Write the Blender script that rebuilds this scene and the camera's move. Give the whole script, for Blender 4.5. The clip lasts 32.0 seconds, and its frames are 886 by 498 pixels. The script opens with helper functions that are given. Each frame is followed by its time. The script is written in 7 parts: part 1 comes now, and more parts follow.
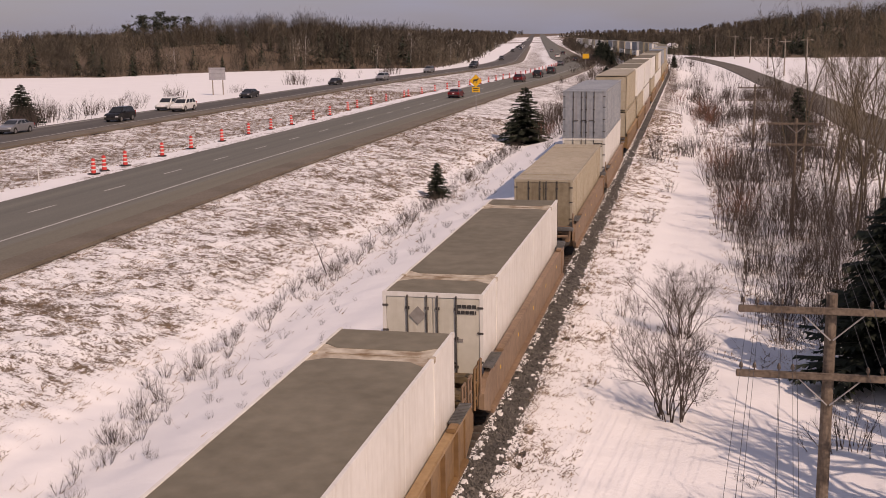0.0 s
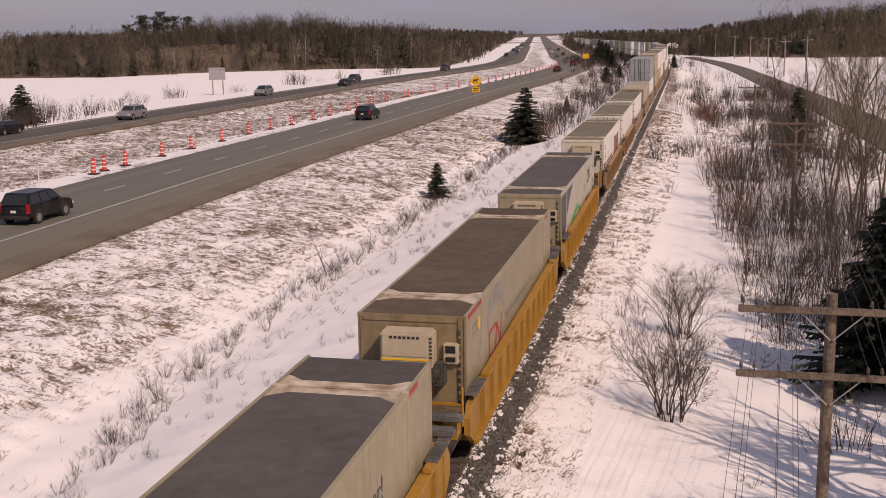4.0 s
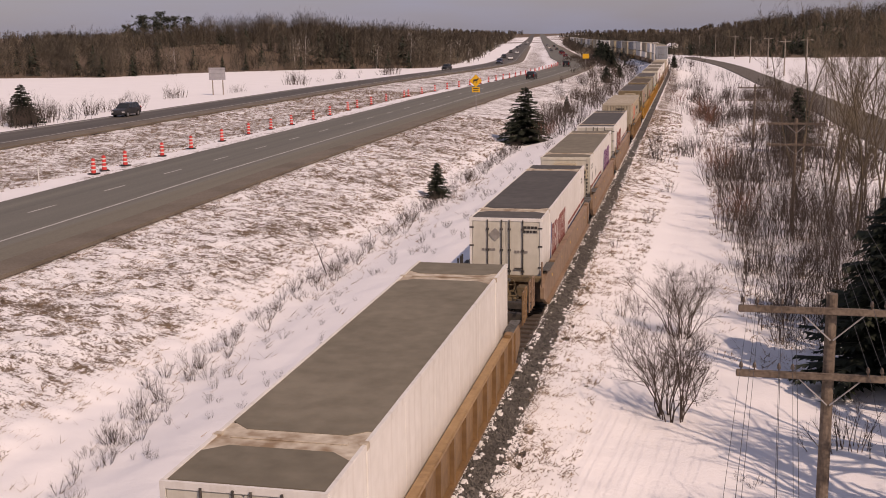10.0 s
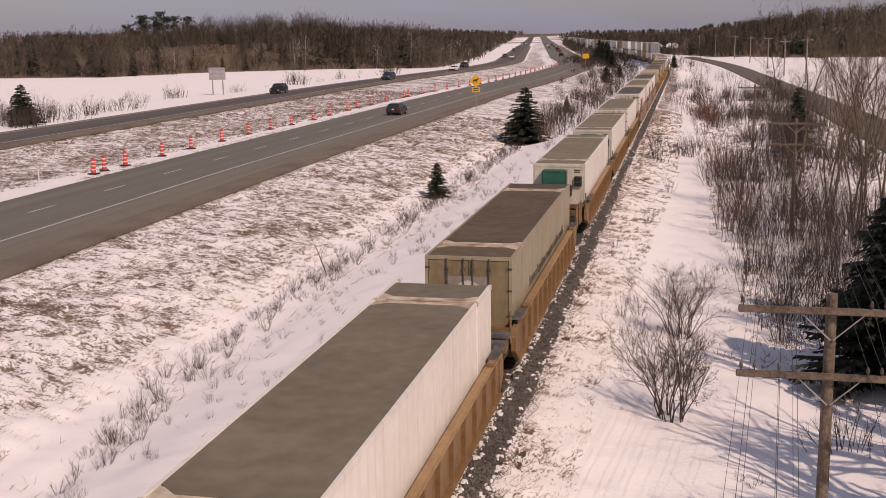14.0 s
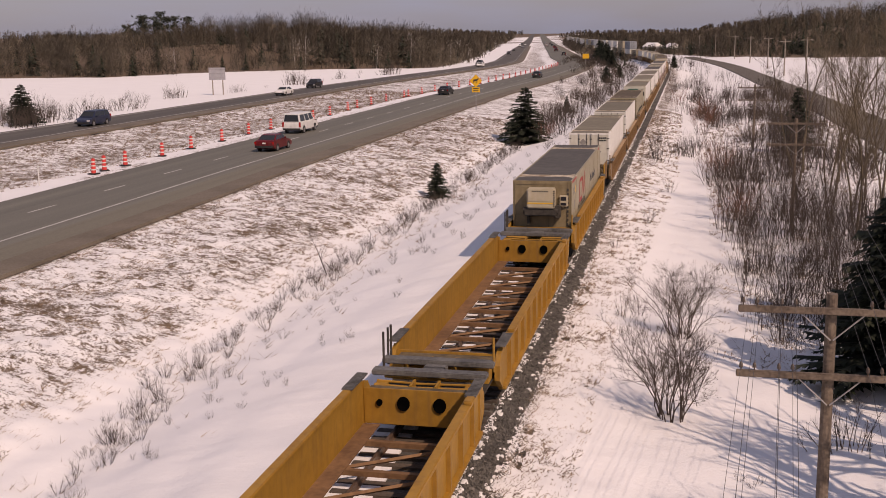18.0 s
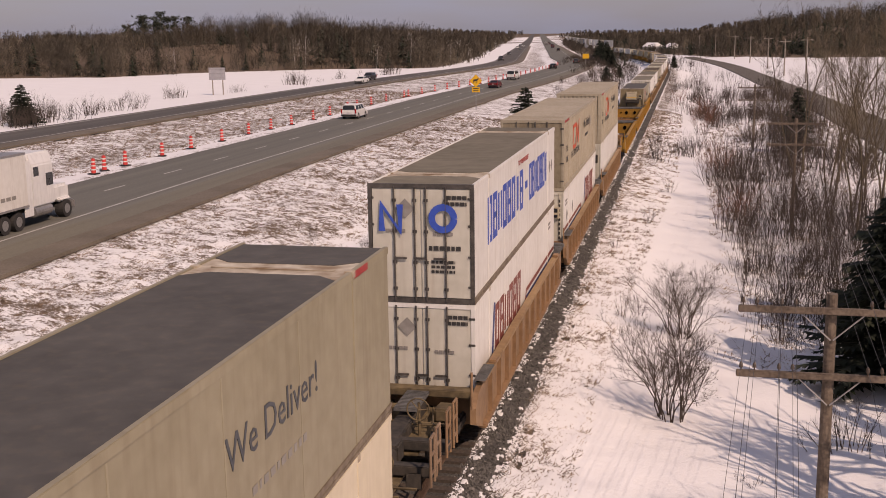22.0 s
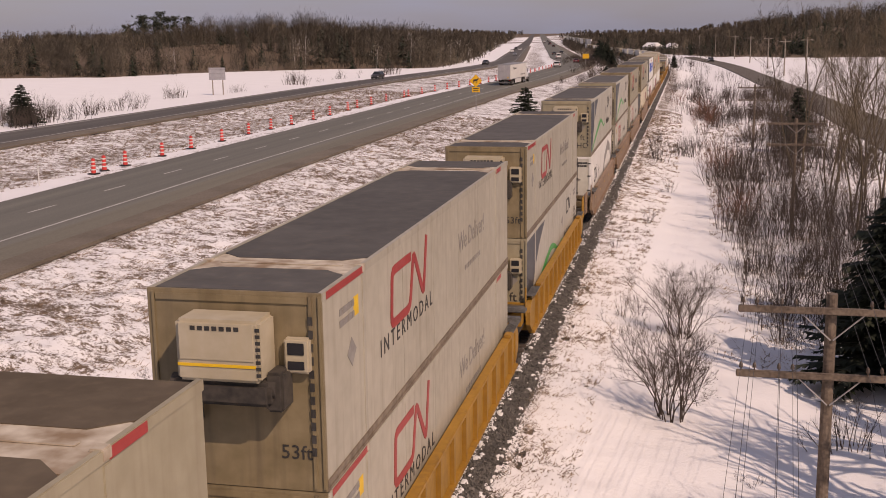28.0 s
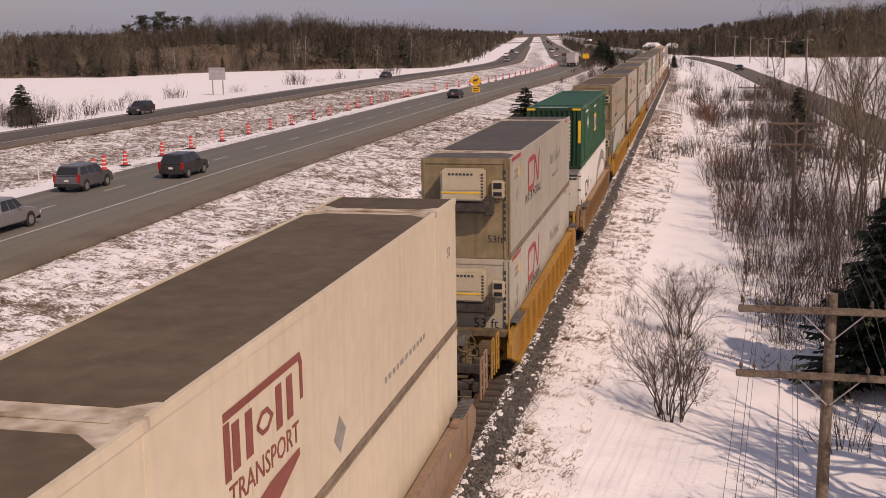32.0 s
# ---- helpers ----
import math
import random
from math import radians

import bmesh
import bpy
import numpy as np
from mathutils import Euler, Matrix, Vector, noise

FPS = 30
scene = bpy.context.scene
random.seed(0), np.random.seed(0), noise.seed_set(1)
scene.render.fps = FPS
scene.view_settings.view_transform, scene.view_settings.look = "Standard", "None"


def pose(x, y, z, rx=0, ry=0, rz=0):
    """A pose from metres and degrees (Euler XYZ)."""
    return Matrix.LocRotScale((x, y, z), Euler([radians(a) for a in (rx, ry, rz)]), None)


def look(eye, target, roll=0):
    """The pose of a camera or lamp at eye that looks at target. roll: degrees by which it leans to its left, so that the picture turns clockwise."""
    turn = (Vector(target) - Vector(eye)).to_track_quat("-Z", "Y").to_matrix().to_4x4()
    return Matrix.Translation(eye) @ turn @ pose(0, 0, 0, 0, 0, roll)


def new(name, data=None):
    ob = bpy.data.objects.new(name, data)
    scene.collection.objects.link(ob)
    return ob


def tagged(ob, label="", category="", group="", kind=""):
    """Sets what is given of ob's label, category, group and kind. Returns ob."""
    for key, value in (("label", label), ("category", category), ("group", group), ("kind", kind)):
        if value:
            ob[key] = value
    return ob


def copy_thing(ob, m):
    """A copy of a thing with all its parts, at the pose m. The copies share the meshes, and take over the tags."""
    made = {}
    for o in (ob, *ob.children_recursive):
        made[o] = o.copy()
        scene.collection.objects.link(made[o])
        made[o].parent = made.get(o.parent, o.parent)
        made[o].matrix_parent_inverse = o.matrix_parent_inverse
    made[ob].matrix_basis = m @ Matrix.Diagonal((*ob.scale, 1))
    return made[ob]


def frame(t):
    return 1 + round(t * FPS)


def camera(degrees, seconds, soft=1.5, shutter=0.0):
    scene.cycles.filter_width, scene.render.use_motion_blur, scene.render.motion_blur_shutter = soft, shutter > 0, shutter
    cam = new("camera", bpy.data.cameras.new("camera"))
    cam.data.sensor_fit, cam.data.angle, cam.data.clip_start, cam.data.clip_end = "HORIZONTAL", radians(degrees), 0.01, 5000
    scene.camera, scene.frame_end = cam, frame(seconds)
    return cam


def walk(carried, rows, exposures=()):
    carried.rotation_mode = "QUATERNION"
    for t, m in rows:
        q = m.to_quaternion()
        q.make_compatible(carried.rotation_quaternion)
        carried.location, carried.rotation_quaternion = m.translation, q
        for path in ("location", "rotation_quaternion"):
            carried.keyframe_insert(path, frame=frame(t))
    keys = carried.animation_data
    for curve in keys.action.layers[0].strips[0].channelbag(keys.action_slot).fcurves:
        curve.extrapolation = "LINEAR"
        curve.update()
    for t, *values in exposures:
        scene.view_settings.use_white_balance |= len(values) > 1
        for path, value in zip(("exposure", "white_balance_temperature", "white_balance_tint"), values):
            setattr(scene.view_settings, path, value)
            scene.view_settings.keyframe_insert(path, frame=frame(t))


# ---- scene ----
import functools

# Camera: stands still on a bridge over the railway.
EYE = Vector((6.102, 0.0, 9.592))
YAW, PITCH, ROLL = radians(-12.4655), radians(10.9825), -0.778
AHEAD = Vector((math.sin(YAW) * math.cos(PITCH), math.cos(YAW) * math.cos(PITCH), -math.sin(PITCH)))
cam = camera(43.729, 32.0, soft=0.9)
walk(cam, [(0.0, look(EYE, EYE + AHEAD * 100, ROLL)), (32.0, look(EYE, EYE + AHEAD * 100, ROLL))],
     exposures=[(0.0, -0.06, 8350, 30), (32.0, -0.06, 8350, 30)])

# Daylight: high early-spring sun from behind on the right, thin haze.
SUN = Vector((3.1, -2.75, 4.05)).normalized()
world = bpy.data.worlds.new("world")
scene.world = world
world.use_nodes = True
wn = world.node_tree.nodes
sky = wn.new("ShaderNodeTexSky")
sky.sky_type = "NISHITA"
sky.sun_disc = False
sky.sun_elevation = math.asin(SUN.z)
sky.sun_rotation = math.atan2(SUN.x, SUN.y)
sky.air_density, sky.dust_density, sky.ozone_density = 1.0, 1.0, 1.0
veil = wn.new("ShaderNodeMix")          # thin even cloud over the whole sky
veil.data_type = "RGBA"
where = wn.new("ShaderNodeTexCoord")
streaks = wn.new("ShaderNodeMapping")
streaks.inputs["Scale"].default_value = (1.0, 1.0, 5.0)
world.node_tree.links.new(where.outputs["Generated"], streaks.inputs["Vector"])
cloud = wn.new("ShaderNodeTexNoise")
cloud.inputs["Scale"].default_value, cloud.inputs["Detail"].default_value = 3.5, 5
world.node_tree.links.new(streaks.outputs[0], cloud.inputs["Vector"])
spread = wn.new("ShaderNodeMapRange")
spread.inputs[1].default_value, spread.inputs[2].default_value = 0.35, 0.68
spread.inputs[3].default_value, spread.inputs[4].default_value = 0.38, 0.72
world.node_tree.links.new(cloud.outputs["Fac"], spread.inputs[0])
world.node_tree.links.new(spread.outputs[0], veil.inputs[0])
veil.inputs[7].default_value = (4.9, 6.5, 10.4, 1)
world.node_tree.links.new(sky.outputs[0], veil.inputs[6])
world.node_tree.links.new(veil.outputs[2], wn["Background"].inputs[0])
wn["Background"].inputs[1].default_value = 0.055
sun_data = bpy.data.lights.new("sun", "SUN")
sun_data.energy, sun_data.angle, sun_data.color = 2.85, radians(0.53), (1.0, 0.93, 0.84)
sun = new("sun", sun_data)
sun.matrix_world = look(SUN * 300, (0, 0, 0))

# ---------------------------------------------------------------- materials


def material(name, a, b, rough=0.7, grain=8.0, stain=0.6, metal=0.0, bump=0.15, bump_scale=None, islands=False,
             streak=None, streak_amount=0.35, per_object=0.0, spec=0.5, tone=False, stretch=None):
    """Two-scale noise between the colours a and b, with relief. streak: a colour of runs down upright faces."""
    m = bpy.data.materials.new(name)
    m.use_nodes = True
    nt = m.node_tree
    n, ln = nt.nodes, nt.links
    bsdf = n["Principled BSDF"]
    co = n.new("ShaderNodeTexCoord")
    fine = n.new("ShaderNodeTexNoise")
    fine.inputs["Scale"].default_value, fine.inputs["Detail"].default_value = grain, 5
    wide = n.new("ShaderNodeTexNoise")
    wide.inputs["Scale"].default_value, wide.inputs["Detail"].default_value = stain, 3
    for tex in (fine, wide):
        ln.new(co.outputs["Object"], tex.inputs["Vector"])
    if stretch:                           # wear drawn out along the way of travel
        drawn = n.new("ShaderNodeMapping")
        drawn.inputs["Scale"].default_value = stretch
        ln.new(co.outputs["Object"], drawn.inputs["Vector"])
        ln.new(drawn.outputs[0], wide.inputs["Vector"])
    add = n.new("ShaderNodeMath")
    add.operation = "ADD"
    ln.new(fine.outputs["Fac"], add.inputs[0])
    ln.new(wide.outputs["Fac"], add.inputs[1])
    ramp = n.new("ShaderNodeMapRange")
    ramp.inputs[1].default_value, ramp.inputs[2].default_value = 0.72, 1.28
    ln.new(add.outputs[0], ramp.inputs[0])
    mix = n.new("ShaderNodeMix")
    mix.data_type = "RGBA"
    mix.inputs[6].default_value, mix.inputs[7].default_value = (*a, 1), (*b, 1)
    ln.new(ramp.outputs[0], mix.inputs[0])
    colour = mix.outputs[2]
    if streak:
        mp = n.new("ShaderNodeMapping")
        mp.inputs["Scale"].default_value = (3.5, 3.5, 0.22)
        ln.new(co.outputs["Object"], mp.inputs["Vector"])
        runs = n.new("ShaderNodeTexNoise")
        runs.inputs["Scale"].default_value, runs.inputs["Detail"].default_value = 1.6, 4
        ln.new(mp.outputs[0], runs.inputs["Vector"])
        rr = n.new("ShaderNodeMapRange")
        rr.inputs[1].default_value, rr.inputs[2].default_value = 0.5, 0.78
        rr.inputs[4].default_value = streak_amount
        ln.new(runs.outputs["Fac"], rr.inputs[0])
        mix2 = n.new("ShaderNodeMix")
        mix2.data_type = "RGBA"
        mix2.inputs[7].default_value = (*streak, 1)
        ln.new(rr.outputs[0], mix2.inputs[0])
        ln.new(colour, mix2.inputs[6])
        colour = mix2.outputs[2]
    if islands or per_object:
        src = n.new("ShaderNodeNewGeometry") if islands else n.new("ShaderNodeObjectInfo")
        hsv = n.new("ShaderNodeHueSaturation")
        vr = n.new("ShaderNodeMapRange")
        amount = per_object or 0.3
        vr.inputs[3].default_value, vr.inputs[4].default_value = 1 - amount, 1 + amount
        ln.new(src.outputs["Random Per Island" if islands else "Random"], vr.inputs[0])
        ln.new(vr.outputs[0], hsv.inputs["Value"])
        ln.new(colour, hsv.inputs["Color"])
        colour = hsv.outputs[0]
    if tone:
        each = n.new("ShaderNodeAttribute")
        each.attribute_name = "tone"
        tint = n.new("ShaderNodeHueSaturation")
        tr = n.new("ShaderNodeMapRange")
        tr.inputs[3].default_value, tr.inputs[4].default_value = 0.4, 1.65
        ln.new(each.outputs["Fac"], tr.inputs[0])
        ln.new(tr.outputs[0], tint.inputs["Value"])
        ln.new(colour, tint.inputs["Color"])
        colour = tint.outputs[0]
    ln.new(colour, bsdf.inputs["Base Color"])
    bsdf.inputs["Roughness"].default_value, bsdf.inputs["Metallic"].default_value = rough, metal
    bsdf.inputs["Specular IOR Level"].default_value = spec
    if bump:
        bn = n.new("ShaderNodeBump")
        bn.inputs["Strength"].default_value, bn.inputs["Distance"].default_value = bump, 0.03
        src = fine
        if bump_scale:
            src = n.new("ShaderNodeTexNoise")
            src.inputs["Scale"].default_value, src.inputs["Detail"].default_value = bump_scale, 4
            ln.new(co.outputs["Object"], src.inputs["Vector"])
        ln.new(src.outputs["Fac"], bn.inputs["Height"])
        ln.new(bn.outputs[0], bsdf.inputs["Normal"])
    return m


def glass_material(name, tint):
    m = bpy.data.materials.new(name)
    m.use_nodes = True
    b = m.node_tree.nodes["Principled BSDF"]
    b.inputs["Base Color"].default_value = (*tint, 1)
    b.inputs["Roughness"].default_value = 0.06
    return m


def snow_material():
    """Snow that the wind has thinned: where the cover is thin, dead grass and earth show."""
    m = bpy.data.materials.new("snow")
    m.use_nodes = True
    nt = m.node_tree
    n, ln = nt.nodes, nt.links
    bsdf = n["Principled BSDF"]
    co = n.new("ShaderNodeTexCoord")
    thin = n.new("ShaderNodeAttribute")
    thin.attribute_name = "thin"

    def tex(scale, detail, stretch=(1, 1, 1), rough=0.6):
        mp = n.new("ShaderNodeMapping")
        mp.inputs["Scale"].default_value = stretch
        ln.new(co.outputs["Object"], mp.inputs["Vector"])
        t = n.new("ShaderNodeTexNoise")
        t.inputs["Scale"].default_value, t.inputs["Detail"].default_value = scale, detail
        t.inputs["Roughness"].default_value = rough
        ln.new(mp.outputs[0], t.inputs["Vector"])
        return t.outputs["Fac"]

    def math_node(op, a, b):
        k = n.new("ShaderNodeMath")
        k.operation = op
        for i, v in enumerate((a, b)):
            if isinstance(v, (int, float)):
                k.inputs[i].default_value = v
            else:
                ln.new(v, k.inputs[i])
        return k.outputs[0]

    big, mid, fine = tex(0.22, 4), tex(1.5, 6, (0.7, 1.05, 1), 0.8), tex(7.5, 4, (0.8, 1.0, 1), 0.75)
    cover = math_node("ADD", math_node("MULTIPLY", big, 0.34), math_node("ADD", math_node("MULTIPLY", mid, 0.86), math_node("MULTIPLY", fine, 0.6)))
    level = math_node("ADD", cover, math_node("MULTIPLY", thin.outputs["Fac"], 0.30))
    grassy = n.new("ShaderNodeMapRange")
    grassy.inputs[1].default_value, grassy.inputs[2].default_value = 1.16, 1.25
    ln.new(level, grassy.inputs[0])
    white = n.new("ShaderNodeMix")
    white.data_type = "RGBA"
    white.inputs[6].default_value, white.inputs[7].default_value = (0.80, 0.79, 0.79, 1), (0.90, 0.89, 0.89, 1)
    ln.new(big, white.inputs[0])
    straw = n.new("ShaderNodeMix")
    straw.data_type = "RGBA"
    straw.inputs[6].default_value, straw.inputs[7].default_value = (0.06, 0.042, 0.03, 1), (0.25, 0.182, 0.127, 1)
    ln.new(tex(9.0, 4), straw.inputs[0])
    mix = n.new("ShaderNodeMix")
    mix.data_type = "RGBA"
    ln.new(grassy.outputs[0], mix.inputs[0])
    ln.new(white.outputs[2], mix.inputs[6])
    ln.new(straw.outputs[2], mix.inputs[7])
    ln.new(mix.outputs[2], bsdf.inputs["Base Color"])
    bsdf.inputs["Roughness"].default_value = 0.75
    bsdf.inputs["Specular IOR Level"].default_value = 0.2
    bn = n.new("ShaderNodeBump")
    bn.inputs["Strength"].default_value, bn.inputs["Distance"].default_value = 0.55, 0.12
    ln.new(math_node("ADD", math_node("MULTIPLY", mid, 0.6), math_node("MULTIPLY", fine, math_node("ADD", 0.12, math_node("MULTIPLY", thin.outputs["Fac"], 0.6)))), bn.inputs["Height"])
    ln.new(bn.outputs[0], bsdf.inputs["Normal"])
    return m


M_SNOW = snow_material()
M_ASPHALT = material("asphalt", (0.108, 0.105, 0.087), (0.182, 0.174, 0.143), 0.8, 14, 0.9, bump=0.12, stretch=(1, 0.012, 1))
M_PAVED = material("tan paved shoulder", (0.135, 0.123, 0.092), (0.20, 0.184, 0.14), 0.85, 12, 0.9, bump=0.12, stretch=(1, 0.02, 1))
M_SHOULDER = material("gravel shoulder", (0.115, 0.094, 0.069), (0.20, 0.166, 0.127), 0.9, 12, 0.3, bump=0.3)
M_DARK_ASPHALT = material("damp asphalt", (0.066, 0.059, 0.049), (0.13, 0.115, 0.096), 0.75, 10, 0.6, bump=0.1, stretch=(1, 0.012, 1))
M_GRAVEL_ROAD = material("road gravel", (0.085, 0.072, 0.058), (0.16, 0.138, 0.113), 0.9, 9, 0.25, bump=0.3)
M_BALLAST = material("ballast", (0.022, 0.02, 0.018), (0.14, 0.128, 0.114), 0.9, 26, 0.5, bump=1.0)
M_STONE = material("ballast stone", (0.05, 0.046, 0.041), (0.165, 0.152, 0.137), 0.9, 30, 3, islands=True, per_object=0.6)
M_CRUST = material("snow crust", (0.74, 0.72, 0.71), (0.88, 0.87, 0.86), 0.8, 20, 2)
M_LINE = material("road paint", (0.36, 0.35, 0.33), (0.56, 0.54, 0.52), 0.7, 20, 2)
M_RAIL = material("rail steel", (0.10, 0.06, 0.04), (0.2, 0.13, 0.09), 0.5, 20, 2, metal=0.4)
M_TIE = material("creosoted tie", (0.05, 0.038, 0.03), (0.12, 0.09, 0.07), 0.9, 14, 2)
M_WOOD = material("weathered pole wood", (0.085, 0.062, 0.046), (0.21, 0.16, 0.12), 0.9, 16, 2, bump=0.5, streak=(0.05, 0.035, 0.028))
M_POLE = material("sun-bleached pole wood", (0.24, 0.20, 0.165), (0.38, 0.33, 0.28), 0.9, 10, 1.5, bump=0.2)
M_WIRE = material("dark wire", (0.05, 0.045, 0.04), (0.10, 0.09, 0.08), 0.6, 10, 1, bump=0)
M_BARK = material("grey bark", (0.05, 0.037, 0.03), (0.12, 0.092, 0.074), 0.9, 12, 1.5, per_object=0.25)
M_TWIG = material("twigs", (0.048, 0.035, 0.028), (0.108, 0.081, 0.065), 0.9, 6, 0.5, bump=0, per_object=0.25)
M_POPLAR = material("pale poplar bark", (0.07, 0.053, 0.034), (0.155, 0.122, 0.08), 0.9, 8, 1)
M_WOODS = material("bare woods", (0.082, 0.066, 0.048), (0.19, 0.156, 0.114), 0.95, 0.3, 0.025, bump=0, tone=True)
M_BIRCH = material("birch bark", (0.5, 0.45, 0.4), (0.68, 0.63, 0.57), 0.8, 5, 1, bump=0)
M_NEEDLE = material("spruce needles", (0.012, 0.018, 0.010), (0.036, 0.043, 0.023), 0.85, 5, 0.4, bump=0, islands=True)
M_RED_TWIG = material("russet twigs", (0.16, 0.065, 0.04), (0.27, 0.12, 0.075), 0.9, 6, 0.5, bump=0)
M_STRAW = material("dead grass", (0.19, 0.132, 0.092), (0.41, 0.31, 0.22), 0.95, 4, 0.3, bump=0, islands=True)
M_ORANGE = material("safety orange plastic", (0.66, 0.05, 0.042), (0.78, 0.07, 0.058), 0.5, 6, 2, per_object=0.1)
M_WHITE = material("white reflective band", (0.62, 0.6, 0.58), (0.8, 0.78, 0.75), 0.5, 6, 2)
M_RUBBER = material("rubber", (0.018, 0.017, 0.016), (0.05, 0.045, 0.042), 0.85, 12, 2)
M_SIGN_YELLOW = material("sign yellow", (0.80, 0.42, 0.02), (0.9, 0.5, 0.03), 0.5, 4, 1, bump=0)
M_SIGN_GREY = material("sign back aluminium", (0.36, 0.35, 0.36), (0.48, 0.46, 0.47), 0.5, 6, 1, metal=0.2)
M_STEEL = material("galvanised steel", (0.3, 0.29, 0.28), (0.45, 0.43, 0.42), 0.5, 10, 1, metal=0.6)
M_BLACK = material("black paint", (0.015, 0.015, 0.016), (0.04, 0.038, 0.036), 0.6, 10, 1)
M_PORCELAIN = material("brown glass insulator", (0.06, 0.04, 0.03), (0.13, 0.1, 0.08), 0.25, 6, 1)


# ---------------------------------------------------------------- mesh helpers


def mesh_of(name, bm, mat):
    me = bpy.data.meshes.new(name)
    bm.to_mesh(me)
    bm.free()
    if mat:
        me.materials.append(mat)
    return me


def part(name, bm, mat, parent, label=""):
    """One mesh under a thing or under a part."""
    ob = new(name, bm if isinstance(bm, bpy.types.Mesh) else mesh_of(name, bm, mat))
    ob.parent = parent
    return tagged(ob, label)


def thing(name, label, category, group="", kind=""):
    ob = new(name)
    ob.empty_display_size = 0.2
    return tagged(ob, label, category, group, kind)


def single(name, bm, mat, label, category="", group="", kind=""):
    return tagged(new(name, bm if isinstance(bm, bpy.types.Mesh) else mesh_of(name, bm, mat)), label, category, group, kind)


def box(bm, x0, x1, y0, y1, z0, z1, bevel=0.0):
    made = bmesh.ops.create_cube(bm, size=1.0)["verts"]
    for v in made:
        v.co = Vector(((x0 + x1) / 2 + v.co.x * (x1 - x0), (y0 + y1) / 2 + v.co.y * (y1 - y0), (z0 + z1) / 2 + v.co.z * (z1 - z0)))
    if bevel:
        edges = list({e for v in made for e in v.link_edges})
        bmesh.ops.bevel(bm, geom=edges, offset=bevel, segments=2, affect="EDGES", clamp_overlap=True)
    return bm


def boxed(*a, **k):
    return box(bmesh.new(), *a, **k)


def tube(bm, p, q, r0, r1=None, n=8, caps=True):
    p, q = Vector(p), Vector(q)
    made = bmesh.ops.create_cone(bm, cap_ends=caps, segments=n, radius1=r0, radius2=r0 if r1 is None else r1, depth=(q - p).length)["verts"]
    m = Matrix.Translation((p + q) / 2) @ (q - p).to_track_quat("Z", "Y").to_matrix().to_4x4()
    for v in made:
        v.co = m @ v.co
    return bm


def prism(bm, outline, y0, y1):
    """An outline in x and z, drawn out along y."""
    a = [bm.verts.new((x, y0, z)) for x, z in outline]
    b = [bm.verts.new((x, y1, z)) for x, z in outline]
    bm.faces.new(a)
    bm.faces.new(b[::-1])
    for i in range(len(a)):
        j = (i + 1) % len(a)
        bm.faces.new((a[j], a[i], b[i], b[j]))
    bmesh.ops.recalc_face_normals(bm, faces=bm.faces)
    return bm


def from_lists(name, verts, faces, mat):
    me = bpy.data.meshes.new(name)
    me.from_pydata(verts, [], faces)
    me.materials.append(mat)
    return me


class Growth:
    """Vertices and faces of a plant: thick wood in one list, thin wood in another."""

    def __init__(self):
        self.v, self.f = [], []

    def rod(self, pts, r0, r1, sides=3):
        ring = None
        n = len(pts)
        for i, p in enumerate(pts):
            d = (pts[min(i + 1, n - 1)] - pts[max(i - 1, 0)]).normalized()
            a = d.orthogonal().normalized()
            b = d.cross(a)
            r = r0 + (r1 - r0) * i / (n - 1)
            base = len(self.v)
            for k in range(sides):
                t = 6.2832 * k / sides
                self.v.append(p + a * (r * math.cos(t)) + b * (r * math.sin(t)))
            if ring is not None:
                for k in range(sides):
                    j = (k + 1) % sides
                    self.f.append((ring + k, ring + j, base + j, base + k))
            ring = base

    def sliver(self, p, q, w):
        side = (q - p).cross(Vector((0.3, 0.8, 0.5))).normalized() * w
        b = len(self.v)
        self.v += [p - side, p + side, q]
        self.f.append((b, b + 1, b + 2))


# ---------------------------------------------------------------- lie of the land


def bend(y, y0, y1, slope):
    d = min(max(y - y0, 0.0), y1 - y0)
    return slope * d * d / (2 * (y1 - y0)) + slope * max(y - y1, 0.0)


def track_x(y):
    return bend(y, 265, 430, -0.175) + bend(y, 540, 700, 0.05)


def road_x(y):
    return bend(y, 300, 430, -0.132) + 0.022 * min(max(78.0 - y, 0.0), 60.0) + 2.7 * (smooth(170, 270, y) - smooth(370, 480, y))


def left_x(y):
    return bend(y, 300, 430, -0.132) + 0.022 * min(max(78.0 - y, 0.0), 60.0) + 10.0 * smooth(200, 430, y)


def side_x(y):
    y = min(y, 450.0)
    return bend(y, 110, 160, -0.033) + bend(y, 300, 450, -0.1)


def rise(y):
    """The whole valley climbs gently to the skyline."""
    return 9.2 * smooth(1000, 3800, y)


def smooth(a, b, v):
    k = min(max((v - a) / (b - a), 0.0), 1.0)
    return k * k * (3 - 2 * k)


SECTION = ((-3000, 6), (-400, 1.5), (-140, 0.4), (-80, -0.7), (-70, -0.6), (-58, -0.6), (-50, -1.3), (-44, -1.2), (-39, -0.62), (-23.2, -0.62), (-17, -1.25),
           (-12.5, -2.2), (-10.5, -2.25), (-5.5, -1.05), (-3.4, -0.62), (-2.4, -0.42), (1.5, -0.52), (1.8, -0.43), (2.08, -0.33), (3.3, -0.56), (5.5, -0.95), (10, -1.35), (18, -1.05), (22.5, -0.75), (29.5, -0.75),
           (34, -0.65), (80, 0.3), (400, 4), (3000, 10))
SX, SZ = [k[0] for k in SECTION], [k[1] for k in SECTION]


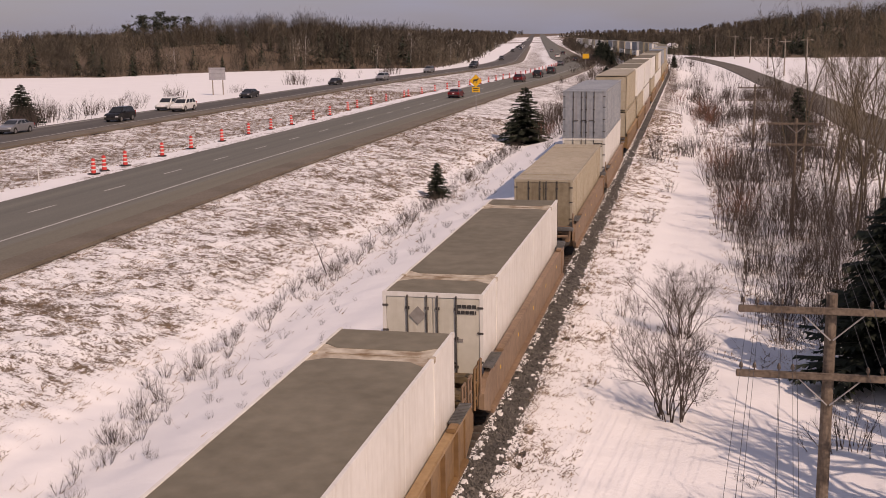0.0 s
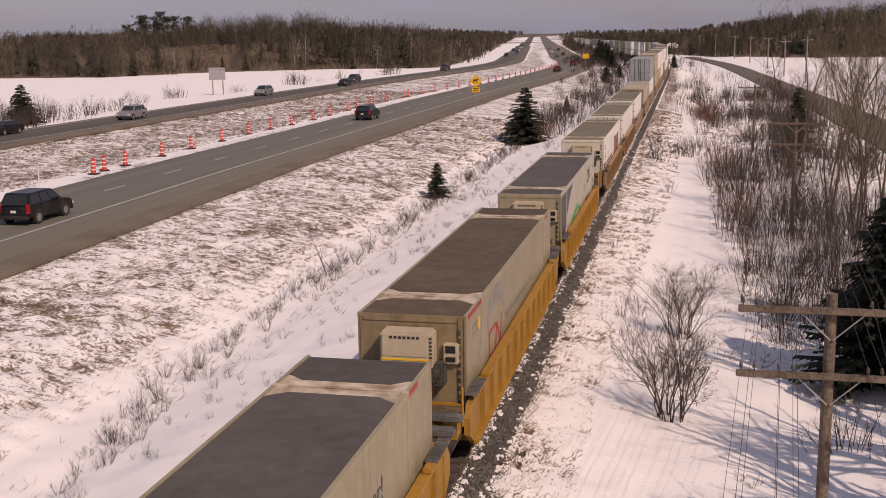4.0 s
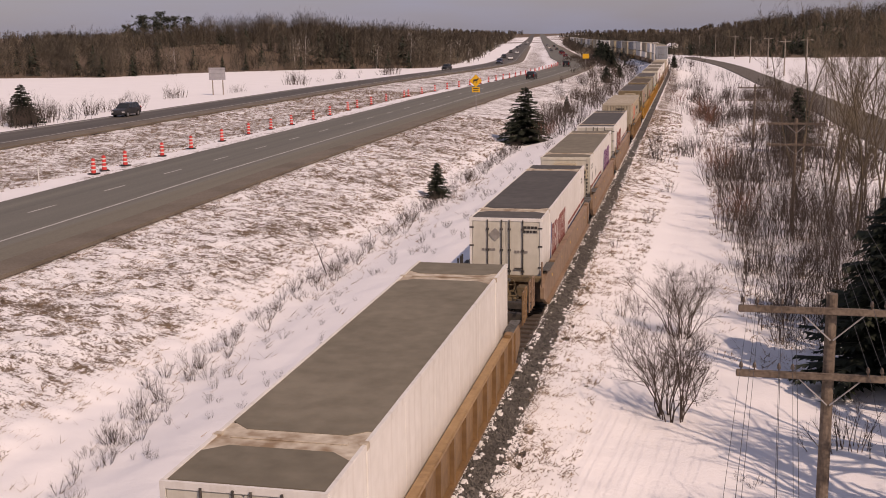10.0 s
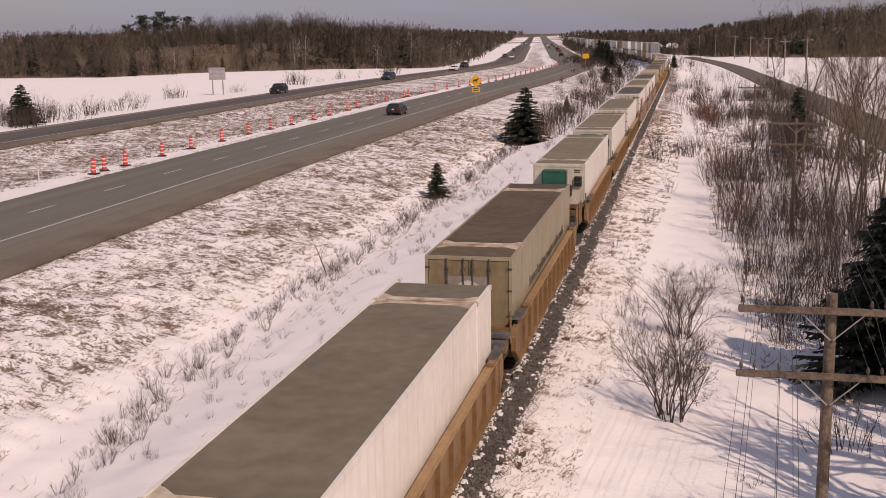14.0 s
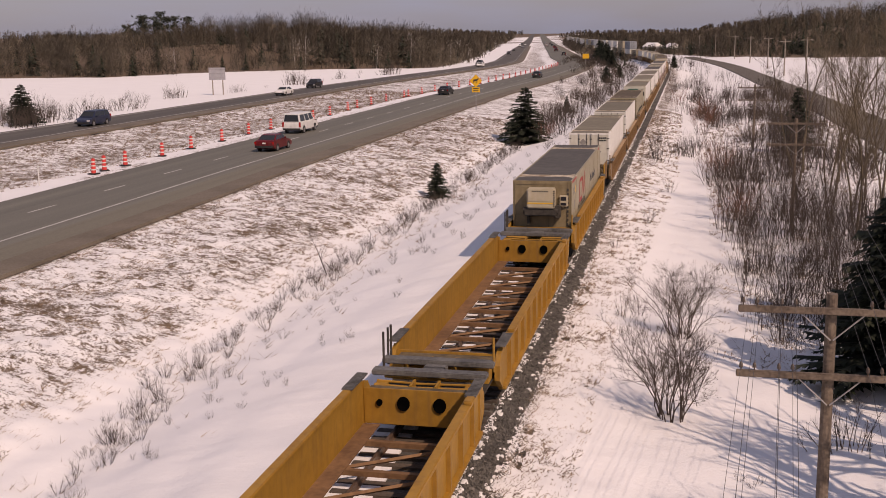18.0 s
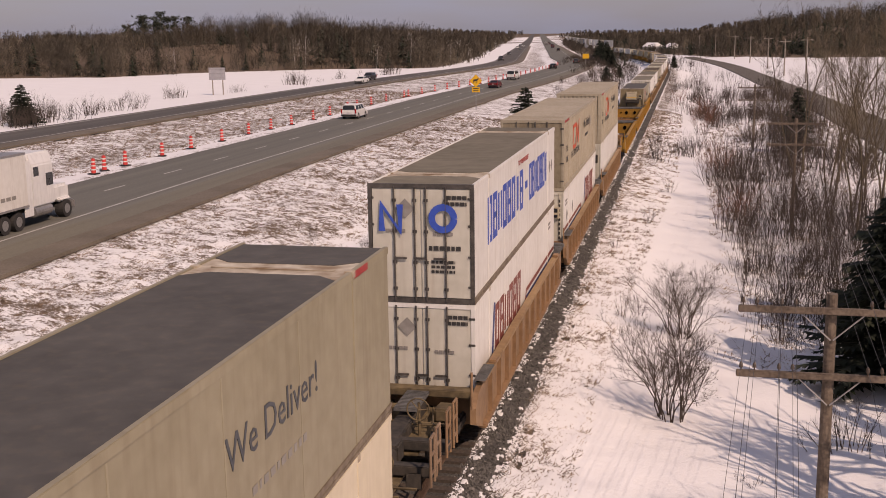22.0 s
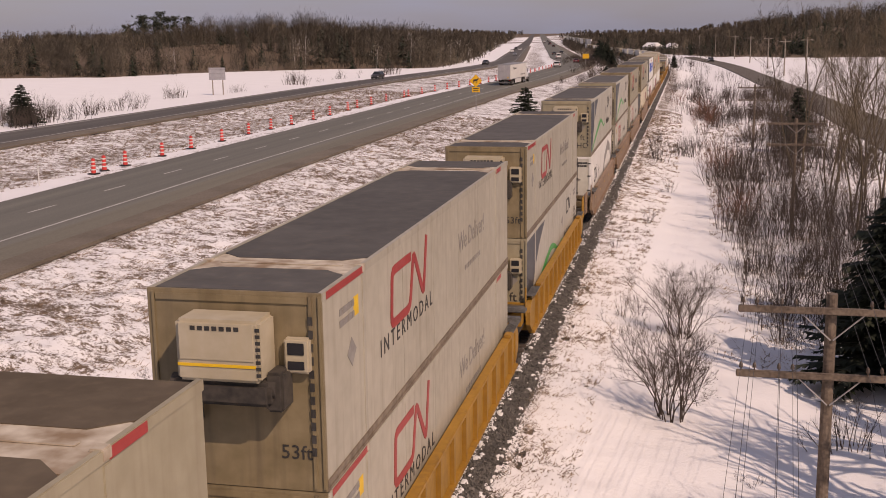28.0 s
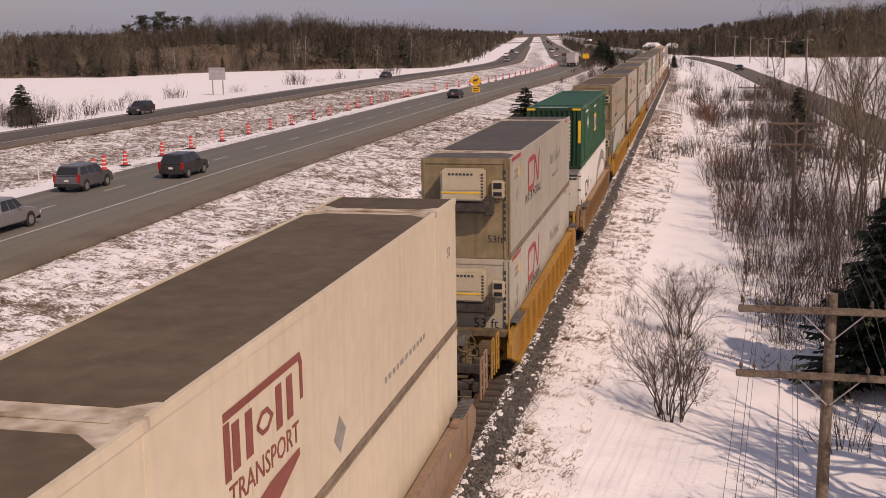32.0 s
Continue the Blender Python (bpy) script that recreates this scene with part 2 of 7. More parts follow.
@functools.lru_cache(maxsize=4096)
def lines_at(y):
    a, b, c, d = left_x(y), road_x(y), track_x(y), side_x(y)
    return (a - 70, a - 57, b - 38, b - 22, c - 6, c + 6, d + 18, d + 60), (a, a, b, b, c, c, d, d)


def shift(x, y):
    return float(np.interp(x, *lines_at(y)))


LEFT_EDGE = ((-300, 2000), (-145, 900), (-89, 520), (-73, 400), (-69.5, 345), (-96, 325), (-120, 290), (-132, 250), (-158, 238), (-230, 215), (-420, 200))
RIGHT_EDGE = ((-250, 2250), (-110, 1300), (-50, 820), (-12, 590), (16, 447), (43, 412), (70, 396), (150, 370), (420, 340))


def land(x, y):
    xs = x - shift(x, y)
    z = float(np.interp(xs, SX, SZ))
    if y > 120:
        z += rise(y)
        z += 6.0 * smooth(400, 560, y) * smooth(10, 120, xs) + 2.0 * smooth(410, 520, y) * smooth(32, 100, xs) + 4.0 * smooth(120, 260, -xs) * smooth(150, 400, y)
        # wooded hills on both sides
        z += 7.6 * smooth(-195, -140, x) * smooth(0, 95, np.interp(y, LEFT_Y, LEFT_X) - x) * smooth(235, 330, y) * smooth(1100, 600, y)
        z += 3.6 * smooth(405, 520, y) * smooth(8, 55, x)
    return z


LEFT_X, LEFT_Y = [k[0] for k in LEFT_EDGE][::-1], [k[1] for k in LEFT_EDGE][::-1]

# ---------------------------------------------------------------- ground, roads, track


def axis_lines(stops):
    out = []
    for a, b, step in stops:
        out += list(np.arange(a, b, step))
    return out + [stops[-1][1]]


def in_woods(x, y):
    """1 under the trees on either side, 0 in the open."""
    if y < 190:
        return 0.0
    if x < -60:
        ys, xs = [k[1] for k in LEFT_EDGE][::-1], [k[0] for k in LEFT_EDGE][::-1]
        far = smooth(0, 6, float(np.interp(y, ys, xs)) - x) if y > 201 else 0.0
        if far or y < 700:
            return far
    xs, ys = [k[0] for k in RIGHT_EDGE], [k[1] for k in RIGHT_EDGE]
    return smooth(0, 6, y - float(np.interp(x, xs, ys))) if x > -14 or (y > 700 and x > -228) else 0.0


def build_ground():
    xs = axis_lines(((-3000, -600, 300), (-600, -160, 40), (-160, -80, 5), (-80, -58, 2.2), (-58, -40, 0.9), (-40, -24, 1.6), (-24, -12, 0.3), (-12, 2, 0.5), (2, 6, 0.16), (6, 20, 0.5), (20, 40, 1.5), (40, 120, 6), (120, 600, 40), (600, 3000, 300)))
    ys = axis_lines(((-600, -40, 80), (-40, 10, 5), (10, 16, 0.6), (16, 52, 0.22), (52, 110, 0.4), (110, 150, 1.0), (150, 300, 4), (300, 620, 7), (620, 900, 20), (900, 2200, 60), (2200, 4600, 300)))
    verts, thin = [], []
    for y in ys:
        for x in xs:
            xs_ = x - shift(x, y)
            z = land(x, y)
            near = 1.0 - smooth(70, 200, y)
            paved = -38.6 < xs_ < -23.0 or -69 < xs_ < -58 or 22.8 < xs_ < 29 or -2.3 < xs_ < 1.8
            grass = smooth(-12.8, -14.5, xs_) * smooth(-39.5, -38, xs_) * 0.92
            if xs_ < -38.5:
                grass = 1.0 * smooth(-40, -43, xs_) * smooth(-58.5, -57, xs_) + 0.25 * smooth(-69, -70, xs_) * smooth(-78, -73, xs_)
            if xs_ > 2.0:
                grass = 0.5 * smooth(3.6 + 2.2 * smooth(25, 90, y), 2.6, xs_) * smooth(2.0, 2.5, xs_) * (0.8 + 0.3 * smooth(30, 80, y)) + 0.3 * smooth(7.5, 12, xs_) * smooth(23, 20, xs_) * smooth(30, 48, y)
                grass += (0.34 * smooth(40, 100, y) + 0.25 * smooth(110, 170, y)) * smooth(10, 3, xs_)
            if -17 < xs_ < -3 and y > 120:
                grass = max(grass, 0.55 * smooth(120, 180, y))
            if y > 440 and xs_ > -22:
                grass = max(grass, 0.8 * smooth(440, 520, y))
            wood = in_woods(x, y)
            grass = max(grass, 2.2 * wood)
            if not paved and near > 0:
                p = Vector((x * 0.5, y * 0.5, 0))
                calm = smooth(2.1, 3.4, xs_) if xs_ > 0 else 1.0
                z += near * calm * (0.10 * noise.noise(p) + (0.05 + 0.07 * grass) * noise.noise(p * 3.1))
                # clods and tussocks under the thin snow
                if -23.3 < xs_ < -12:
                    q = Vector((x * 0.75, y * 1.15, 5))
                    z += near * smooth(-12, -14, xs_) * (0.17 * max(0.0, noise.noise(q * 2.3)) + 0.20 * max(0.0, noise.noise(q * 0.8 + q * 0.5)) - 0.03)
                elif 1.9 < xs_ < 7.5:
                    q = Vector((x, y, 8))
                    rough = (0.3 + 0.7 * smooth(2.1, 2.6, xs_)) * smooth(4.2 + 3.0 * smooth(30, 90, y), 3.2 + 1.6 * smooth(30, 90, y), xs_)
                    z += near * rough * (0.09 * max(0.0, noise.noise(q * 3.4)) + 0.07 * noise.noise(q * 1.7))
                elif -58 < xs_ < -40:
                    z += 0.22 * max(0.0, noise.noise(Vector((x * 0.9, y * 0.9, 2))))
                if -13 < xs_ < -4:
                    z += near * 0.12 * noise.noise(Vector((x * 0.9, y * 0.16, 3)))
            verts.append((x, y, z))
            thin.append(grass)
    w = len(xs)
    faces = [(j * w + i, j * w + i + 1, (j + 1) * w + i + 1, (j + 1) * w + i) for j in range(len(ys) - 1) for i in range(w - 1)]
    me = from_lists("ground", verts, faces, M_SNOW)
    me.attributes.new("thin", "FLOAT", "POINT").data.foreach_set("value", thin)
    me.polygons.foreach_set("use_smooth", [True] * len(faces))
    single("ground", me, None, "snow-covered ground with patches of dead brown grass", "ground", kind="structure")


def ribbon(name, mat, label, path, x0, x1, z, y0, y1, thick=0.25, crown=0.0, step=6.0, ragged=0.0, kind="structure", category="road", parent=None):
    """A band of paving that follows a line; its edges go down into the ground."""
    verts, faces = [], []
    k = 0
    y = y0
    while True:
        cx, up = path(y), rise(y)
        r0, r1 = (ragged * noise.noise(Vector((1, y * 0.7, 0))), ragged * noise.noise(Vector((9, y * 0.7, 0)))) if ragged and y < 300 else (0, 0)
        for x, dz in ((x0 + r0, -thick), (x0 + r0, 0), ((x0 + x1) / 2, crown), (x1 + r1, 0), (x1 + r1, -thick)):
            verts.append((x + cx, y, z + dz + up))
        if k:
            b = len(verts) - 10
            faces += [(b + i, b + i + 1, b + i + 6, b + i + 5) for i in range(4)]
        k += 1
        if y >= y1:
            break
        y = min(y1, y + (step if y < 450 else step * 6))
    me = from_lists(name, verts, [f[::-1] for f in faces], mat)
    if parent:
        return part(name, me, None, parent, label)
    return single(name, me, None, label, category, kind=kind)


def build_roads():
    far = 4200
    right = ribbon("road_right", M_ASPHALT, "grey two-lane asphalt carriageway with gravelly shoulder", road_x, -36.4, -24.0, -0.40, -600, far, ragged=0.12, crown=0.03, step=2.5)
    left = ribbon("road_left", M_DARK_ASPHALT, "far asphalt carriageway with brown salted shoulders", left_x, -68.4, -59.0, -0.40, -600, far, ragged=0.2, crown=0.03)
    ribbon("road_side", M_GRAVEL_ROAD, "narrow grey-brown side road beside the snowy field", side_x, 22.6, 28.6, -0.62, -600, 470, ragged=0.3, crown=0.04)
    ribbon("paved_shoulder", M_PAVED, "tan paved shoulder beyond the edge line", road_x, -28.0, -25.2, -0.384, -100, 900, 0.2, parent=right)
    ribbon("shoulder", M_SHOULDER, "brown gravel shoulder", road_x, -25.3, -23.5, -0.376, -100, 900, 0.2, ragged=0.25, parent=right)
    ribbon("shoulder", M_SHOULDER, "brown salted gravel shoulder", left_x, -59.6, -57.2, -0.376, -100, 900, 0.2, ragged=0.4, parent=left)
    for x in (-28.3,):
        ribbon("edge_line", M_LINE, "worn white edge line", road_x, x - 0.07, x + 0.07, -0.372, -100, 900, 0.02, parent=right)
    for x in (-60.4, -67.3):
        ribbon("edge_line", M_LINE, "worn white edge line", left_x, x - 0.06, x + 0.06, -0.372, -100, 900, 0.02, parent=left)
    # lane dashes: 3 m painted, 9 m apart
    dash = None
    for k in range(-3, 52):
        y0 = 57.6 + k * 9.15
        if y0 > 310:
            break
        bm = boxed(-0.06, 0.06, 0, 3.0, -0.02, 0.006)
        if dash is None:
            dash = mesh_of("lane_dash", bm, M_LINE)
        else:
            bm.free()
        for px, rd in ((-32.1, right), (-63.9, left)):
            d = part("lane_dash", dash, None, rd)
            d.matrix_basis = pose(px + (road_x if rd is right else left_x)(y0), y0, -0.378)


def build_track():
    # ballast bed
    verts, faces = [], []
    outline = ((-2.4, -0.7), (-1.8, -0.34), (-1.5, -0.25), (1.5, -0.25), (1.9, -0.31), (2.5, -0.44), (2.9, -0.9))
    ys = axis_lines(((-120, 20, 20), (20, 120, 1.0), (120, 300, 6), (300, 1500, 12)))
    for y in ys:
        for x, z in outline:
            jag = (0.22 if x < 0 else 0.05) * noise.noise(Vector((x * 2, y * 1.3, 0))) if abs(x) > 1.6 else 0
            verts.append((x + track_x(y) + jag, y, z + rise(y) + 0.4 * abs(jag)))
    for j in range(len(ys) - 1):
        for i in range(6):
            a = j * 7 + i
            faces.append((a, a + 1, a + 8, a + 7))
    single("ballast", from_lists("ballast", verts, faces, M_BALLAST), None, "dark grey crushed-stone railway ballast", "ballast", kind="structure")
    # loose stones on the near shoulder
    rnd = random.Random(5)
    verts, faces = [], []
    for _ in range(17000):
        y = 15 + 60 * rnd.random() ** 1.7
        x = rnd.uniform(1.2, 2.34)
        z = max(-0.42, float(np.interp(x, (1.5, 1.9, 2.5), (-0.25, -0.31, -0.44)))) + 0.005
        s = rnd.uniform(0.025, 0.06)
        b = len(verts)
        a0 = rnd.random() * 6.28
        for k in range(3):
            verts.append((x + s * math.cos(a0 + k * 2.1), y + s * math.sin(a0 + k * 2.1), z - 0.01))
        verts.append((x + rnd.uniform(-.5, .5) * s, y + rnd.uniform(-.5, .5) * s, z + s * rnd.uniform(0.6, 1.1)))
        faces += [(b, b + 1, b + 3), (b + 1, b + 2, b + 3), (b + 2, b, b + 3)]
    single("ballast_stones", from_lists("ballast_stones", verts, faces, M_STONE), None, "loose dark ballast stones on the track shoulder", "stones", kind="stuff")
    snow = ribbon("track_snow", M_SNOW, "packed snow between and beside the rails", track_x, -2.7, -0.32, -0.2, -60, 600, 0.25, ragged=0.25, step=1.5, category="snow")
    strip = ribbon("track_snow", M_SNOW, "thin line of snow beside the wells on the ballast", track_x, 1.30, 1.42, -0.24, -60, 300, 0.1, ragged=0.26, step=0.3, category="snow")
    strip.data.attributes.new("thin", "FLOAT", "POINT").data.foreach_set("value", [0.45] * len(strip.data.vertices))
    # crumbs of snow on the stones
    crumbs = Growth()
    for _ in range(650):
        y = 15 + 90 * rnd.random() ** 1.7
        x = rnd.choice((rnd.gauss(2.06, 0.07), rnd.gauss(2.02, 0.1), rnd.gauss(2.07, 0.06), rnd.gauss(1.5, 0.05), rnd.gauss(1.48, 0.04)))
        if x < 1.4:
            continue
        z = max(-0.42, float(np.interp(x, (1.5, 1.9, 2.5), (-0.25, -0.31, -0.44)))) + 0.01
        s = rnd.uniform(0.02, 0.085)
        b, top = len(crumbs.v), s * rnd.uniform(0.25, 0.6)
        turn = rnd.random() * 6.28
        for level, shrink in ((-0.02, 1.0), (top * 0.6, 0.85), (top, 0.4)):
            for k in range(6):
                a = turn + k * 1.047
                w = s * shrink * (0.6 + 0.8 * rnd.random())
                crumbs.v.append(Vector((x + w * math.cos(a), y + 1.6 * w * math.sin(a), z + level)))
        for m in (0, 6):
            crumbs.f += [(b + m + k, b + m + (k + 1) % 6, b + m + 6 + (k + 1) % 6, b + m + 6 + k) for k in range(6)]
        crumbs.f.append(tuple(range(b + 12, b + 18)))
    single("snow_crumbs", from_lists("snow_crumbs", crumbs.v, crumbs.f, M_CRUST), None, "small lumps of snow on the ballast edge", "snow", kind="stuff")
    me = snow.data
    me.attributes.new("thin", "FLOAT", "POINT").data.foreach_set("value", [0.12] * len(me.vertices))
    track = thing("railway_track", "single railway track with steel rails on wooden ties", "track", kind="structure")
    for sx in (-0.755, 0.755):
        verts, faces = [], []
        prof = ((-0.07, -0.17), (-0.03, -0.15), (-0.036, -0.0), (0.036, 0.0), (0.03, -0.15), (0.07, -0.17))
        ys2 = axis_lines(((-60, 260, 20), (260, 1500, 10)))
        for y in ys2:
            for x, z in prof:
                verts.append((x + sx + track_x(y), y, z + rise(y)))
        for j in range(len(ys2) - 1):
            for i in range(5):
                a = j * 6 + i
                faces.append((a, a + 1, a + 7, a + 6))
        part("rail", from_lists("rail", verts, faces, M_RAIL), None, track)
    tie = None
    for k in range(64):
        y = 14 + k * 0.55
        if tie is None:
            tie = mesh_of("tie", boxed(-1.3, 1.3, -0.11, 0.11, -0.36, -0.18), M_TIE)
        t = part("tie", tie, None, track)
        t.matrix_basis = pose(0, y, 0)


build_ground()
build_roads()
build_track()

# ---------------------------------------------------------------- freight train

LONG, HALF, TALL = 16.15, 1.295, 2.895
SPEED = 20.0
LOW, HIGH = 0.34, 3.245
WHITE_PANEL = dict(rough=0.5, grain=3, stain=0.35, bump=0.04, streak=(0.42, 0.34, 0.26), streak_amount=0.3, per_object=0.05)
DUSTY_PANEL = dict(WHITE_PANEL, streak=(0.19, 0.145, 0.088), streak_amount=0.4)
M_PANEL = material("white panel", (0.69, 0.665, 0.61), (0.79, 0.765, 0.715), **WHITE_PANEL)
M_CREAM = material("cream dusty panel", (0.275, 0.237, 0.155), (0.355, 0.31, 0.213), **DUSTY_PANEL)
M_CREAM_LIGHT = material("lighter dusty cream panel", (0.355, 0.322, 0.25), (0.45, 0.412, 0.33), **DUSTY_PANEL)
M_PALE = material("pale grey-cream panel", (0.41, 0.385, 0.32), (0.51, 0.48, 0.405), **DUSTY_PANEL)
M_TAN = material("beige painted steel", (0.335, 0.288, 0.207), (0.445, 0.388, 0.292), 0.55, 4, 0.5, bump=0.05, streak=(0.25, 0.15, 0.08), streak_amount=0.35)
M_GREEN = material("green painted steel", (0.003, 0.056, 0.02), (0.006, 0.088, 0.033), 0.45, 4, 0.5, bump=0.05, streak=(0.03, 0.06, 0.03), streak_amount=0.3)
M_BLUEGREY = material("blue-grey painted steel", (0.22, 0.245, 0.27), (0.33, 0.35, 0.37), 0.5, 4, 0.5, streak=(0.2, 0.13, 0.09))
M_ROOF_GREY = material("grey roof sheet", (0.077, 0.072, 0.065), (0.117, 0.109, 0.098), 0.7, 2.5, 0.35, bump=0.05, per_object=0.12, spec=0.22, streak=(0.30, 0.22, 0.14), streak_amount=0.12)
M_ROOF_BROWN = material("dusty brown roof sheet", (0.088, 0.067, 0.045), (0.138, 0.107, 0.074), 0.8, 2.5, 0.35, bump=0.05, per_object=0.12, spec=0.22, streak=(0.30, 0.22, 0.14), streak_amount=0.12)
M_ROOF_OLIVE = material("dusty olive roof sheet", (0.152, 0.135, 0.1), (0.222, 0.198, 0.15), 0.8, 2.5, 0.35, bump=0.05, per_object=0.12, spec=0.22, streak=(0.30, 0.22, 0.14), streak_amount=0.12)
M_STRIP = material("dirty cream roof strip", (0.27, 0.185, 0.11), (0.66, 0.595, 0.48), 0.7, 3.5, 1.6, bump=0.15)
M_REAR = material("grimy end wall", (0.175, 0.132, 0.068), (0.285, 0.225, 0.132), 0.6, 3, 0.6, bump=0.05, streak=(0.10, 0.07, 0.045), streak_amount=0.55)
M_REAR_LIGHT = material("white door skin", (0.52, 0.495, 0.41), (0.64, 0.61, 0.52), 0.5, 3, 0.6, bump=0.04, streak=(0.35, 0.28, 0.2), streak_amount=0.35)
M_REAR_GREY = material("dark grey door skin", (0.12, 0.12, 0.125), (0.19, 0.185, 0.18), 0.5, 3, 0.6, bump=0.04, streak=(0.08, 0.06, 0.05))
M_UNIT = material("cream cooling unit", (0.42, 0.36, 0.25), (0.52, 0.455, 0.34), 0.45, 4, 0.8, bump=0.03, streak=(0.45, 0.36, 0.2))
M_TEAL = material("teal cooling unit", (0.008, 0.085, 0.06), (0.016, 0.13, 0.095), 0.4, 4, 0.8, bump=0.03)
M_GRIME = material("black grimy steel", (0.022, 0.02, 0.017), (0.075, 0.062, 0.05), 0.75, 8, 1.5, bump=0.2)
M_HARDWARE = material("dark lock rods", (0.05, 0.045, 0.04), (0.13, 0.115, 0.1), 0.5, 8, 1.5, metal=0.3)
M_SCREEN = glass_material("dark display window", (0.03, 0.03, 0.035))
M_RED = material("red marking", (0.33, 0.03, 0.028), (0.43, 0.05, 0.042), 0.5, 6, 1, bump=0)
M_ORANGE_RED = material("orange-red marking", (0.62, 0.07, 0.02), (0.70, 0.11, 0.035), 0.5, 6, 1, bump=0)
M_BLUE = material("blue marking", (0.025, 0.075, 0.40), (0.04, 0.11, 0.50), 0.5, 6, 1, bump=0)
M_NAVY = material("navy marking", (0.03, 0.04, 0.14), (0.05, 0.065, 0.2), 0.5, 6, 1, bump=0)
M_PURPLE = material("plum marking", (0.13, 0.03, 0.12), (0.19, 0.05, 0.17), 0.5, 6, 1, bump=0)
M_INK = material("dark lettering", (0.028, 0.026, 0.024), (0.06, 0.055, 0.05), 0.6, 6, 1, bump=0)
M_FADED = material("faded grey lettering", (0.22, 0.2, 0.18), (0.32, 0.3, 0.27), 0.6, 6, 1, bump=0)
M_SLATE = material("slate vinyl", (0.045, 0.05, 0.06), (0.08, 0.085, 0.095), 0.5, 6, 1, bump=0)
M_LEAF = material("green vinyl stripe", (0.03, 0.30, 0.07), (0.05, 0.38, 0.10), 0.5, 6, 1, bump=0)
M_YELLOW_MARK = material("yellow marking", (0.75, 0.45, 0.02), (0.85, 0.53, 0.03), 0.5, 6, 1, bump=0)
M_MAROON = material("maroon marking", (0.20, 0.05, 0.035), (0.28, 0.075, 0.055), 0.6, 6, 1, bump=0)
WELL_PAINT = dict(rough=0.6, grain=5, stain=0.9, bump=0.12, streak=(0.11, 0.06, 0.035), streak_amount=0.4)
M_RAIL_DIRT = material("dusty brown bottom rail", (0.13, 0.095, 0.065), (0.27, 0.215, 0.155), 0.7, 5, 0.8, bump=0.1, streak=(0.07, 0.045, 0.03), streak_amount=0.5)
M_DECK = material("grimy olive deck beams", (0.07, 0.05, 0.028), (0.20, 0.145, 0.075), 0.8, 6, 1.4, bump=0.2)
# near-black colour that stands for the shade inside an opening
M_HOLE_SHADE = material("painted shade of a hollow", (0.002, 0.002, 0.002), (0.004, 0.004, 0.004), 0.95, 5, 1, bump=0, spec=0.0)
M_WELL = {
    "yellow": material("yellow well paint", (0.30, 0.15, 0.018), (0.40, 0.208, 0.03), **WELL_PAINT),
    "orange": material("orange-brown well paint", (0.165, 0.093, 0.04), (0.27, 0.158, 0.07), **WELL_PAINT),
    "rust": material("red-brown well paint", (0.20, 0.125, 0.075), (0.30, 0.198, 0.125), **WELL_PAINT),
    "brown": material("faded brown well paint", (0.22, 0.125, 0.062), (0.34, 0.20, 0.105), **WELL_PAINT),
}


M_CHORD = {k: material("dusty " + k + " chord", a, b, **WELL_PAINT) for k, a, b in (
    ("orange", (0.25, 0.152, 0.07), (0.37, 0.24, 0.122)), ("rust", (0.18, 0.115, 0.072), (0.30, 0.205, 0.14)), ("brown", (0.25, 0.15, 0.07), (0.36, 0.235, 0.12)))}
M_WALK = material("grey walkway steel", (0.06, 0.058, 0.056), (0.16, 0.155, 0.145), 0.7, 10, 1.2, bump=0.2)
M_TAN_GRIME = material("grimy beige doors", (0.19, 0.15, 0.095), (0.30, 0.25, 0.17), 0.6, 4, 0.6, bump=0.05, streak=(0.09, 0.06, 0.035), streak_amount=0.5)
# about half as bright as M_GREEN, for the end wall only
M_GREEN_DARK = material("darker green end wall", (0.003, 0.026, 0.012), (0.006, 0.046, 0.019), 0.5, 4, 0.6, bump=0.05, streak=(0.02, 0.03, 0.015), streak_amount=0.4)
M_FLOOR = material("rusty floor steel", (0.13, 0.065, 0.03), (0.26, 0.14, 0.065), 0.8, 6, 1, bump=0.2)
M_WARM = material("warm cream panel", (0.58, 0.50, 0.36), (0.66, 0.575, 0.43), **WHITE_PANEL)
TEXTS = {}


def lettering(text, size, mat, shear=0.0, squeeze=1.0):
    """Raised lettering in the built-in font: x to the right, y up, 6 mm thick."""
    key = (text, size, mat.name, shear, squeeze)
    if key not in TEXTS:
        cu = bpy.data.curves.new("lettering", "FONT")
        cu.body, cu.size, cu.extrude, cu.shear, cu.resolution_u = text, size, 0.003, shear, 2
        cu.space_character = 1.45 if text == "INTERMODAL" else 1.0
        cu.align_x, cu.align_y = "LEFT", "BOTTOM"
        ob = bpy.data.objects.new("lettering", cu)
        me = bpy.data.meshes.new_from_object(ob)
        bpy.data.objects.remove(ob)
        me.materials.clear()
        me.materials.append(mat)
        if squeeze != 1.0:
            me.transform(Matrix.Diagonal((squeeze, 1, 1, 1)))
        TEXTS[key] = me
    return TEXTS[key]


ON_SIDE = Matrix(((0, 0, 1, 0), (1, 0, 0, 0), (0, 1, 0, 0), (0, 0, 0, 1)))    # letters read along +y on the side that faces +x
ON_REAR = Matrix(((1, 0, 0, 0), (0, 0, -1, 0), (0, 1, 0, 0), (0, 0, 0, 1)))   # letters read along +x on the end that faces -y


